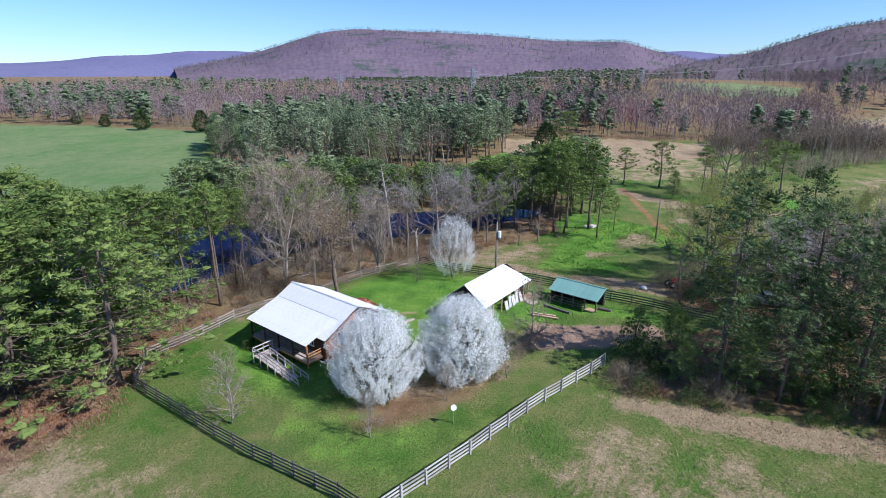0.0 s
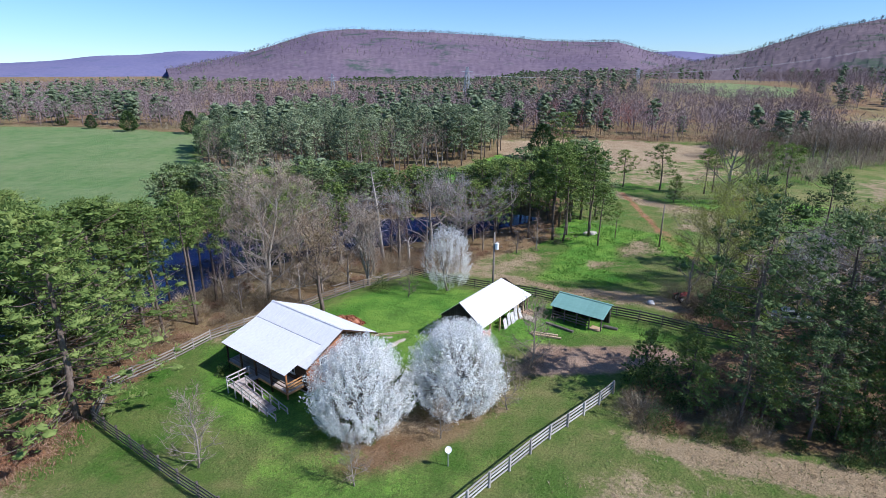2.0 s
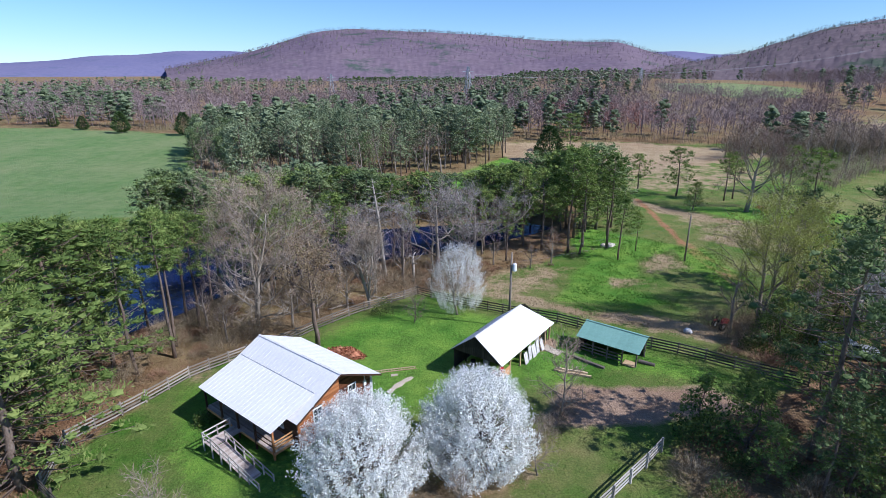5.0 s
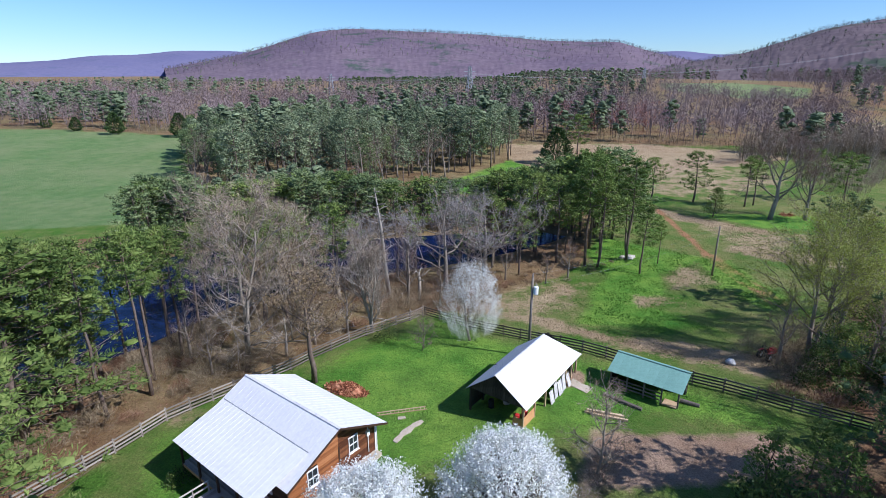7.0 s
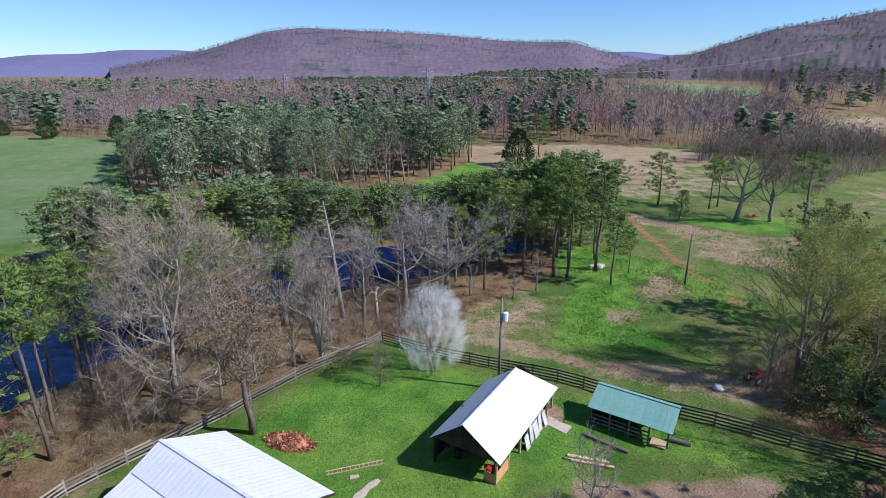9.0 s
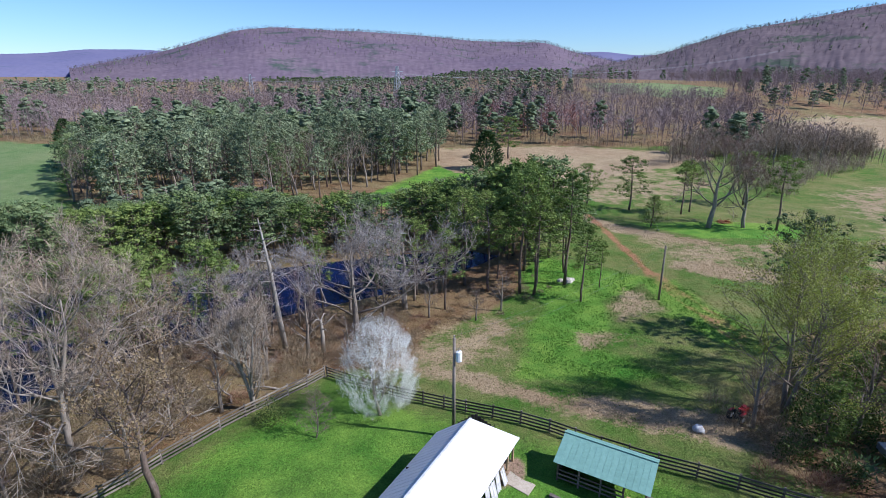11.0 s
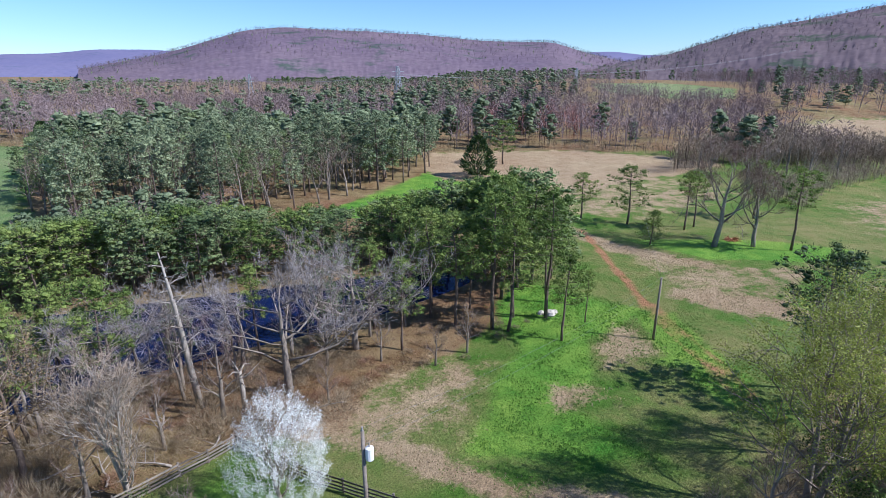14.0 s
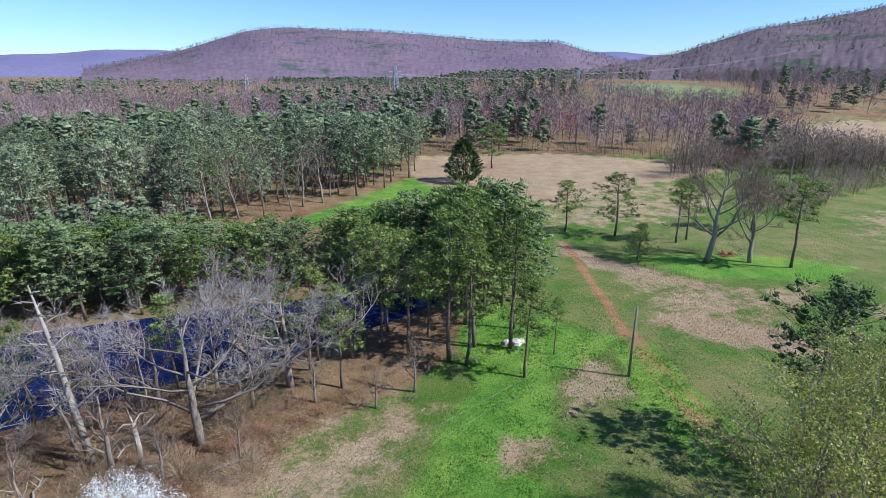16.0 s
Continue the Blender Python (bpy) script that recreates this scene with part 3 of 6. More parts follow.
def build_ground():
    xs, ys = spaced(-80, 106, 1.0, 4700), spaced(8, 150, 1.0, 4700)
    gx, gy = np.meshgrid(xs, ys)
    gzv = height(gx, gy)
    nx, ny = len(xs), len(ys)
    me = bpy.data.meshes.new("ground")
    idx = np.arange(nx * ny).reshape(ny, nx)
    quads = np.stack([idx[:-1, :-1], idx[:-1, 1:], idx[1:, 1:], idx[1:, :-1]], -1).reshape(-1, 4)
    me.from_pydata(np.stack([gx, gy, gzv], -1).reshape(-1, 3).tolist(), [], quads.tolist())
    for name, v in zones(gx, gy).items():
        at = me.attributes.new(name, "FLOAT", "POINT")
        at.data.foreach_set("value", v.astype(np.float32).ravel())
    me.materials.append(GROUND)
    me.polygons.foreach_set("use_smooth", [True] * len(me.polygons))
    tagged(new("ground", me), "pasture, lawn and wood floor in early spring", "ground", kind="structure")


build_ground()
single("water", Shape().prism([(x * 1.0, y) for x, y in POND], WATER_Z - 0.25, WATER_Z), WATER, "dark blue rippled pond among the trees", "pond", kind="structure")


def hill(name, crest, near, far, mat, label, bumps, seed):
    """A wooded ridge seen under the given heights (degrees) along the given bearings."""
    rng = np.random.default_rng(seed)
    az = np.arange(crest[0][0], crest[-1][0], 0.16)
    el = np.interp(az, [c[0] for c in crest], [c[1] for c in crest])
    el = np.convolve(np.pad(el, 6, "edge"), np.ones(13) / 13, "valid")
    rows = 70
    s = np.concatenate([np.linspace(0, 1, rows), [1.06, 1.2]])
    A, S = np.meshgrid(np.radians(az), s)
    d = near + (far - near) * S
    top = 28 + far * np.tan(np.radians(el))
    prof = np.where(S <= 1, 1 - (1 - np.clip(S, 0, 1)) ** 1.35 * (1 - 0.25 * np.sin(np.pi * np.clip(S, 0, 1))), 1 - (S - 1) * 1.5)
    spur = 0.03 * np.sin(A * 21 + 2 * np.sin(S * 3)) * np.sin(np.pi * np.clip(S, 0, 1)) + 0.012 * np.sin(A * 61 + S * 5) * np.sin(np.pi * np.clip(S, 0, 1))
    z = 2 + (top[None, :] - 2) * (prof + spur)
    z = z + rng.normal(0, bumps, z.shape) * np.where(S <= 1, 1, 0)
    x, y = d * np.sin(A), 20 + d * np.cos(A)
    x = x + rng.normal(0, bumps * 0.5, x.shape)
    v = np.stack([x, y, z], -1).reshape(-1, 3)
    nr, nc = z.shape
    idx = np.arange(nr * nc).reshape(nr, nc)
    quads = np.stack([idx[:-1, :-1], idx[:-1, 1:], idx[1:, 1:], idx[1:, :-1]], -1).reshape(-1, 4)
    me = bpy.data.meshes.new(name)
    me.from_pydata(v.tolist(), [], quads.tolist())
    me.materials.append(mat)
    me.polygons.foreach_set("use_smooth", [True] * len(me.polygons))
    tagged(new(name, me), label, "hill", kind="structure")
    return v.reshape(nr, nc, 3)


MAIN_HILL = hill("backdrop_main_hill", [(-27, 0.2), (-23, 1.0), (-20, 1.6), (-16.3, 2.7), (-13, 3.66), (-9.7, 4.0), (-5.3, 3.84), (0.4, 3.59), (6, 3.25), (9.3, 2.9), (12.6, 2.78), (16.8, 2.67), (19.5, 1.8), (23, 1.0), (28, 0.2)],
     1500, 3100, HILL, "broad flat-topped hill of bare purple-brown woods, haze tint painted in", 0.8, 1)
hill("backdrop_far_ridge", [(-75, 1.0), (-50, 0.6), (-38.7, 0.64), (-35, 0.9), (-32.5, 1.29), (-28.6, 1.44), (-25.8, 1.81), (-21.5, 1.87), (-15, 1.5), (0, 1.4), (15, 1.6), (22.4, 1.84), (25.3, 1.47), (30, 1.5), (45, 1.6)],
     3300, 4500, FAR_HILL, "distant long ridge, blue haze put into its colour", 0.5, 2)
RIGHT_RIDGE = hill("backdrop_right_ridge", [(20, 0.2), (23, 0.7), (25.3, 1.2), (28, 1.62), (29.4, 2.2), (32.9, 3.17), (36.2, 3.74), (39.3, 4.17), (42.3, 4.82), (50, 5.6), (62, 5.0), (80, 2.5)],
     800, 2000, RIDGE, "steep ridge of leafless woods", 0.8, 3)


# ---- trees ----
def unit(v):
    return v / max(np.linalg.norm(v), 1e-6)


def trunk_line(h, lean, rng, steps=7, wander=0.12):
    pts, p = [], np.zeros(3)
    for i in range(steps + 1):
        pts.append(p.copy())
        p = p + np.array([lean[0] * h / steps, lean[1] * h / steps, h / steps]) + np.append(rng.normal(0, wander, 2), 0)
    pts[0][2] = -0.4
    return pts


def pine_shapes(seed, h=18.0, base=0.42, wide=3.6, limbs=40, tufts=3, blades=30, size=0.44, girth=0.24, lean=(0, 0), cone=False, slim=0.12, puff_size=0.72, core=0.42):
    """Trunk with limbs, and a crown of many needle tufts in uneven clumps."""
    rng = np.random.default_rng(seed)
    wood, crown = Shape(), Shape()
    pts = trunk_line(h, lean, rng)
    wood.tube(pts, [girth * (1.15 - 0.95 * i / 7) for i in range(8)], 7)

    def on_trunk(z):
        return np.array([np.interp(z, [p[2] for p in pts], [p[k] for p in pts]) for k in range(3)])

    centres, outward = [], []
    for i in range(limbs):
        u = (i + rng.uniform(0, 1)) / limbs
        z = h * (base + (0.98 - base) * u)
        start = on_trunk(z)
        a = i * 2.4 + rng.normal(0, 0.5)
        taper = (1 - u) ** 0.62 * 1.12 + 0.13 if cone else (0.28 + 0.95 * math.sin(math.pi * min(1, 0.22 + 0.78 * u)) ** 0.8)
        r = wide * taper * rng.uniform(0.5, 1.12)
        rise = r * (0.08 + 0.5 * u) + rng.normal(0, 0.25)
        tip = start + np.array([r * math.cos(a), r * math.sin(a), rise])
        mid = (start + tip) / 2 + np.array([0, 0, -0.12 * r + rng.normal(0, 0.1)])
        wood.tube([start, mid, tip], [girth * 0.26 * (1.2 - u * 0.7), girth * 0.16, 0.02], 3)
        for t in range(tufts):
            f = 1.0 - 0.8 * t / tufts * rng.uniform(0.75, 1.1)
            c = start + (tip - start) * f + rng.normal(0, 0.16 + 0.16 * t, 3) * np.array([1, 1, 0.6])
            centres.append(c)
            outward.append(unit(tip - start) * 0.25 + np.array([0, 0, 0.4]))
    for k in range(3):
        centres.append(on_trunk(h * 0.985) + rng.normal(0, 0.3, 3))
        outward.append(np.array([0, 0, 1.0]))
    for i in range(9):
        z = h * base * rng.uniform(0.35, 1.0)
        a, r = rng.uniform(0, 6.28), rng.uniform(0.5, 1.6)
        s = on_trunk(z)
        wood.tube([s, s + np.array([r * math.cos(a), r * math.sin(a), rng.uniform(-0.2, 0.3)])], [0.05, 0.012], 3)
    n = len(centres)
    big = puff_size * rng.uniform(0.62, 1.25, (n, 1)) * np.array([1.0, 1.0, 0.68]) * rng.uniform(0.85, 1.2, (n, 3))
    crown.lumps(np.array(centres), big * core, rng, 0.3)
    c, o, r = (np.repeat(q, blades, 0) for q in (np.array(centres), np.array(outward), big))
    puff = rng.normal(0, 1, c.shape) + np.array([0, 0, 0.35])
    puff /= np.linalg.norm(puff, axis=1, keepdims=True)
    c = c + puff * r * rng.uniform(core * 0.8, 1.0, (len(c), 1))
    d = puff * 0.55 + o * 0.7 + rng.normal(0, 0.6, c.shape)
    crown.leaves(c, d, rng.uniform(0.6, 1.25, len(c)) * size, rng.uniform(0.7, 1.3, len(c)) * size * slim, puff + rng.normal(0, 0.4, c.shape))
    return wood, crown


def bare_shapes(seed, h=14.0, spread=1.0, girth=0.26, limbs=9, forks=5, twigs=7, low=0.22, upright=0.6, stems=1, twig_len=1.0, fan=4, depth=2):
    """A leafless broadleaf tree: trunk and limbs in one shape, fine twigs in the other."""
    rng = np.random.default_rng(seed)
    wood, fine = Shape(), Shape()
    tips, dirs = [], []

    def bough(p, d, length, r, level):
        steps = 4 if level < 2 else 3
        line, dd = [p], d
        for i in range(steps):
            dd = unit(dd + rng.normal(0, 0.17, 3) + np.array([0, 0, 0.06]))
            p = p + dd * length / steps
            line.append(p)
        wood.tube(line, [r * (1 - 0.8 * i / steps) + 0.006 for i in range(steps + 1)], 5 if level == 0 else 3)
        if level >= depth:
            for i in range(twigs):
                k = rng.uniform(0.25, 1)
                j = min(int(k * steps), steps - 1)
                q = line[j] + (line[j + 1] - line[j]) * (k * steps - j)
                tips.append(q)
                dirs.append(unit(dd + rng.normal(0, 0.6, 3) + np.array([0, 0, 0.25])))
            return
        for i in range(forks):
            k = 0.3 + 0.7 * (i + rng.uniform(0, 1)) / forks
            j = min(int(k * steps), steps - 1)
            q = line[j] + (line[j + 1] - line[j]) * (k * steps - j)
            turn = unit(rng.normal(0, 1, 3))
            nd = unit(dd * 0.75 + turn * 0.75 + np.array([0, 0, 0.2]))
            bough(q, nd, length * rng.uniform(0.36, 0.6), r * (0.55 - 0.18 * k), level + 1)

    for s in range(stems):
        lean = rng.normal(0, 0.05 if stems == 1 else 0.14, 2)
        hh = h * rng.uniform(0.8, 1.0) if stems > 1 else h
        pts = trunk_line(hh * 0.8, lean, rng, 6, 0.011 * hh)
        g = girth / math.sqrt(stems)
        wood.tube(pts, [g * (1.15 - 0.95 * i / 6) for i in range(7)], 7)
        for i in range(limbs):
            u = low + (0.98 - low) * (i + rng.uniform(0, 1)) / limbs
            j = min(int(u * 6), 5)
            q = pts[j] + (pts[j + 1] - pts[j]) * (u * 6 - j)
            a = i * 2.4 + rng.normal(0, 0.4)
            d = unit(np.array([math.cos(a), math.sin(a), upright + 0.5 * u + rng.normal(0, 0.15)]))
            bough(q, d, h * spread * 0.40 * (1.12 - 0.6 * u) * rng.uniform(0.75, 1.2), g * (0.55 - 0.38 * u), 1)
    c, d = np.repeat(np.array(tips), fan, 0), np.repeat(np.array(dirs), fan, 0)
    d = d + rng.normal(0, 0.45, d.shape)
    fine.leaves(c, d, rng.uniform(0.45, 1.2, len(c)) * twig_len, 0.0075 * (1 + h / 22))
    return wood, fine, np.array(tips), np.array(dirs)


def leafed(tips, per, size, seed, spread=0.35):
    """Small leaves about the twig ends."""
    rng = np.random.default_rng(seed)
    c = np.repeat(tips, per, 0)
    c = c + rng.normal(0, spread, c.shape)
    return Shape().leaves(c, rng.normal(0, 1, c.shape), rng.uniform(0.6, 1.3, len(c)) * size, size * 0.33)


def pear_shapes(seed, h, wide, plumes, blades, size, base=0.16):
    """A rounded crown of steep limbs, thick with blossom plumes."""
    rng = np.random.default_rng(seed)
    wood, bloom = Shape(), Shape()
    wood.tube([(0, 0, -0.3), (0.03, 0.02, h * 0.2), (0, 0, h * 0.6)], [0.17, 0.14, 0.07], 7)
    centres, dirs = [], []
    for i in range(plumes):
        u = rng.uniform(0, 1)
        a = rng.uniform(0, 2 * math.pi)
        zc = base + (1 - base) * u
        r = wide / 2 * math.sin(math.pi * min(1, 0.16 + 0.80 * u ** 0.9)) ** 0.62
        r *= rng.uniform(0.70, 1.0) if rng.uniform() < 0.86 else rng.uniform(0.15, 0.7)
        r *= 1 + 0.06 * math.sin(3 * a + 7 * u + seed)
        p = np.array([r * math.cos(a), r * math.sin(a), h * zc * rng.uniform(0.97, 1.02)])
        d = unit(np.array([p[0] * 0.55 / wide * 2, p[1] * 0.55 / wide * 2, 0.9]))
        ln = rng.uniform(0.6, 1.35)
        for t in np.linspace(0, 1, 4):
            centres.append(p + d * (t - 0.6) * ln)
            dirs.append(d)
        if i % 4 == 0:
            root = np.array([0, 0, h * (0.16 + 0.35 * u)])
            wood.tube([root, root * 0.45 + p * 0.55 + np.array([0, 0, -0.1]), p], [0.05, 0.03, 0.008], 3)
    c, d = np.repeat(np.array(centres), blades, 0), np.repeat(np.array(dirs), blades, 0)
    c = c + rng.normal(0, 0.12, c.shape)
    bloom.leaves(c, d * 0.7 + rng.normal(0, 1, d.shape), rng.uniform(0.6, 1.3, len(c)) * size, size * 0.42, c * np.array([1, 1, 0.5]) / wide * 2 + rng.normal(0, 0.6, c.shape))
    return wood, bloom


def cedar_shapes(seed, h, wide, blades=2200):
    rng = np.random.default_rng(seed)
    wood, crown = Shape(), Shape()
    wood.tube([(0, 0, -0.3), (0, 0, h * 0.9)], [0.2, 0.03], 6)
    u = rng.uniform(0, 1, blades) ** 1.25
    a = rng.uniform(0, 2 * math.pi, blades)
    prof = np.minimum(1, (0.35 + 3.2 * u)) * (1 - u) ** 0.62 * 1.12
    lobes = 1 + 0.13 * np.sin(5 * a + 9 * u + seed) + 0.10 * np.sin(11 * a - 23 * u)
    r = wide / 2 * prof * lobes * rng.uniform(0.72, 1.05, blades)
    c = np.stack([r * np.cos(a), r * np.sin(a), h * (0.05 + 0.94 * u)], 1)
    d = np.stack([np.cos(a), np.sin(a), np.full(blades, 0.75)], 1) + rng.normal(0, 0.35, (blades, 3))
    crown.leaves(c, d, rng.uniform(0.5, 1.1, blades) * h * 0.11, h * 0.016)
    return wood, crown


def bush_shape(seed, h, wide, blades, length, width):
    rng = np.random.default_rng(seed)
    a, u = rng.uniform(0, 6.28, blades), rng.uniform(0, 1, blades)
    r = wide / 2 * np.sqrt(rng.uniform(0, 1, blades)) * (1 - 0.45 * u)
    c = np.stack([r * np.cos(a), r * np.sin(a), h * 0.8 * u * rng.uniform(0.3, 1, blades) - 0.05], 1)
    d = np.stack([np.cos(a) * 0.7, np.sin(a) * 0.7, np.full(blades, 0.9)], 1) + rng.normal(0, 0.55, (blades, 3))
    return Shape().leaves(c, d, rng.uniform(0.5, 1.2, blades) * length, width)


MADE = {}


def plant(key, build, x, y, size=1.0, turn=None, lower=0.0, tall=1.0, exact=False):
    """Sets a tree; the first of a kind is built, the others are copies that share its meshes."""
    turn = RNG.uniform(0, 360) if turn is None else turn
    m = pose(x, y, ground(x, y) - lower, 0, 0, turn) @ Matrix.Diagonal((size, size, size * tall, 1))
    if key in MADE:
        if exact:
            m = m @ Matrix.Diagonal((*(1 / v for v in MADE[key].scale), 1))
        return copy_thing(MADE[key], m)
    MADE[key] = build()
    MADE[key].matrix_basis = m
    return MADE[key]


def pine_tree(seed, mat=None, label="tall pine with a bare trunk and clumped green crown", group="pines round the pond", name="pine_tree", **k):
    def build():
        wood, crown = pine_shapes(seed, **k)
        t = thing(name, None, label, "tree", group)
        part("trunk", wood, PINE_BARK, t, smooth=True)
        part("crown", crown, mat or NEEDLES, t, "clumps of green needles")
        return t
    return build


def bare_tree(seed, bark=None, twig=None, label="leafless grey hardwood with fine twigs", group="bare trees by the pond", name="bare_tree", leaves=None, **k):
    def build():
        wood, fine, tips, dirs = bare_shapes(seed, **k)
        t = thing(name, None, label, "tree", group)
        part("trunk", wood, bark or GREY_BARK, t, smooth=True)
        tagged(part("twig_mass", fine, twig or TWIGS, t), kind="stuff")
        if leaves:
            part("crown", leafed(tips, leaves[0], leaves[1], seed), leaves[2], t, leaves[3])
        return t
    return build


def cedar_tree(seed, h, wide, label="dense dark green cedar down to the ground", blades=2200):
    def build():
        wood, crown = cedar_shapes(seed, h, wide, blades)
        t = thing("cedar_tree", None, label, "tree", "cedars")
        part("trunk", wood, PINE_BARK, t)
        part("crown", crown, CEDAR, t)
        return t
    return build


def bush(seed, h, wide, mat, label, blades=500, length=0.6, width=0.03, name="bush"):
    def build():
        ob = new(name, bush_shape(seed, h, wide, blades, length, width).mesh(name, mat))
        return tagged(ob, label, "bush", "undergrowth")
    return build


PINES = [pine_tree(11, h=18, wide=3.6), pine_tree(12, h=18, wide=3.2, base=0.5, limbs=30), pine_tree(13, h=18, wide=4.0, base=0.38), pine_tree(14, h=18, wide=3.5, base=0.46, limbs=32, lean=(0.02, 0.01)),
         pine_tree(15, h=18, wide=4.2, base=0.26, limbs=44), pine_tree(16, NEEDLES_DEEP, h=18, wide=4.0, base=0.3, limbs=42)]
BANK_PINES = [pine_tree(s, m, h=18, wide=w, base=b, limbs=44, tufts=3, blades=13, size=0.6, slim=0.15, puff_size=0.9, core=0.5, label="pine on the far bank, clumped green crown")
              for s, m, w, b in ((17, None, 5.4, 0.22), (18, NEEDLES_DEEP, 4.8, 0.34), (19, None, 5.0, 0.3), (20, NEEDLES_DEEP, 5.6, 0.26))]
LOW_PINES = [pine_tree(s, h=18, wide=w, base=b, limbs=84, tufts=4, blades=28, size=0.36, cone=True, slim=0.11, puff_size=0.68, core=0.42, label="full pine branched almost to the ground", group="pines beside the fence")
             for s, w, b in ((21, 5.6, 0.08), (22, 5.9, 0.12))]
THIN_PINES = [pine_tree(31, h=18, base=0.62, wide=2.4, limbs=22, girth=0.2, puff_size=0.66, label="slender pine with foliage only at the top", group="pines round the pond"),
              pine_tree(32, h=18, base=0.55, wide=2.7, limbs=24, girth=0.2, puff_size=0.66, lean=(0.03, 0), label="slender pine with foliage only at the top", group="pines round the pond")]
DARK_PINES = [pine_tree(s, NEEDLES_BACKLIT, h=18, base=b, wide=w, limbs=54, tufts=3, blades=32, size=0.4, slim=0.11, puff_size=0.66, core=0.4, label="broad pine with spreading limbs, painted back-lit dark", group="pines over the brush")
              for s, w, b in ((41, 4.6, 0.32), (42, 5.0, 0.38))]
MID_PINES = [pine_tree(s, m, h=18, base=b, wide=w, limbs=40, tufts=2, blades=14, size=0.66, slim=0.16, puff_size=0.85, core=0.46, group="pine wood", label="pine in a mixed wood, dull green")
             for s, m, w, b in ((51, NEEDLES_DULL, 3.3, 0.3), (52, NEEDLES_DULL, 2.9, 0.4), (53, NEEDLES_DEEP, 3.4, 0.26))]
MID_BARE = [bare_tree(61, h=15, limbs=8, forks=3, twigs=4, fan=3, upright=1.1, twig_len=1.5, group="pine wood", label="bare hardwood in a mixed wood"),
            bare_tree(62, h=15, limbs=8, forks=3, twigs=4, fan=3, upright=0.9, twig_len=1.5, twig=RED_TWIGS, group="pine wood", label="bare reddish hardwood in a mixed wood")]

# tall full pines beside the corner of the fence
for i, (x, y, s) in enumerate([(-33.5, 36.3, 1.03), (-38.5, 42, 1.0), (-43, 35, 1.0), (-39, 49.5, 0.94), (-47, 45, 1.05), (-53, 38, 1.0), (-50, 53, 0.95), (-58, 47, 1.0)]):
    plant(f"low{i % 2}", LOW_PINES[i % 2], x, y, s * 1.25, None, 0.0, 0.8)
# slender pines between the house and the pond
for i, (x, y, s) in enumerate([(-32, 55.9, 0.9), (-34.2, 52.6, 0.88), (-33.2, 58.7, 0.92), (-36, 63.5, 0.85), (-36.5, 68, 0.85)]):
    plant(f"thin{i % 2}", THIN_PINES[i % 2], x, y, s)
for i, (x, y, s) in enumerate([(-37.5, 54.0, 0.86), (-40.5, 55.5, 0.84), (-39, 59.5, 0.8), (-42.5, 58, 0.86), (-43, 53.5, 0.9), (-48, 58, 0.85)]):
    plant(f"pine{(4, 5, 2)[i % 3]}", PINES[(4, 5, 2)[i % 3]], x, y, s)
# pines on the far bank
for i, (x, y, s) in enumerate([(7.4, 92.4, 0.62), (19, 96.7, 0.95), (20.8, 95.8, 1.0), (22.3, 99.6, 0.96), (26.6, 92.2, 1.0), (26.4, 98.4, 0.98), (25.3, 109.6, 0.95), (14.5, 98, 0.85), (17, 103, 0.95),
                               (22, 106, 1.0), (28, 103.5, 0.9), (11.5, 101, 0.85), (21, 113, 0.98), (26, 118, 0.95)]):
    plant(f"pine{i % 4}", PINES[i % 4], x, y, s)
plant("thin0", THIN_PINES[0], 31, 96.4, 0.42)


def scatter(poly, count, gap, seed, keep=None):
    """Random places within a plan outline, no two nearer than gap."""
    rng = np.random.default_rng(seed)
    xs, ys = [p[0] for p in poly], [p[1] for p in poly]
    got = []
    for _ in range(count * 40):
        if len(got) >= count:
            break
        x, y = rng.uniform(min(xs), max(xs)), rng.uniform(min(ys), max(ys))
        if inside(poly, np.array([x]), np.array([y]))[0] < 0 or (keep and not keep(x, y)):
            continue
        if all((x - a) ** 2 + (y - b) ** 2 > gap * gap for a, b in got):
            got.append((x, y))
    return got


def dry(x, y):
    return inside(POND, np.array([x]), np.array([y]))[0] < -0.8


FAR_BANK = [(-60, 100), (-50, 106.5), (-38, 110.5), (-24, 114), (-10, 117.5), (4, 120.5), (16, 120.5), (22, 117), (24, 108), (32, 112), (32, 124), (22, 136), (4, 138), (-22, 138), (-46, 132), (-62, 118)]


def canopy(x, y):
    """The canopy's height over the far bank: it falls away behind the shore."""
    return float(np.interp(x, [-45, -35, -26, -15, 2, 8, 15, 22, 28, 36], [7.2, 8.4, 9.2, 7.9, 7.8, 9.6, 11.4, 12.6, 12.6, 8.6])) - 0.25 * (y - 120)


for i, (x, y) in enumerate(scatter(FAR_BANK, 104, 3.0, 5, dry)):
    kind = i % 4
    s = (canopy(x, y) - ground(x, y)) / 18 * RNG.uniform(0.82, 1.0)
    plant(f"bank{kind}", BANK_PINES[kind], x, y, max(s, 0.42) * 1.15, None, 0.0, 1 / 1.15, True)
LEFT_BANK = [(-84, 48), (-62, 50), (-60, 58), (-68, 70), (-84, 66)]
for i, (x, y) in enumerate(scatter(LEFT_BANK, 14, 4.0, 6, dry)):
    plant(f"pine{i % 4}", PINES[i % 4], x, y, RNG.uniform(0.7, 0.8))
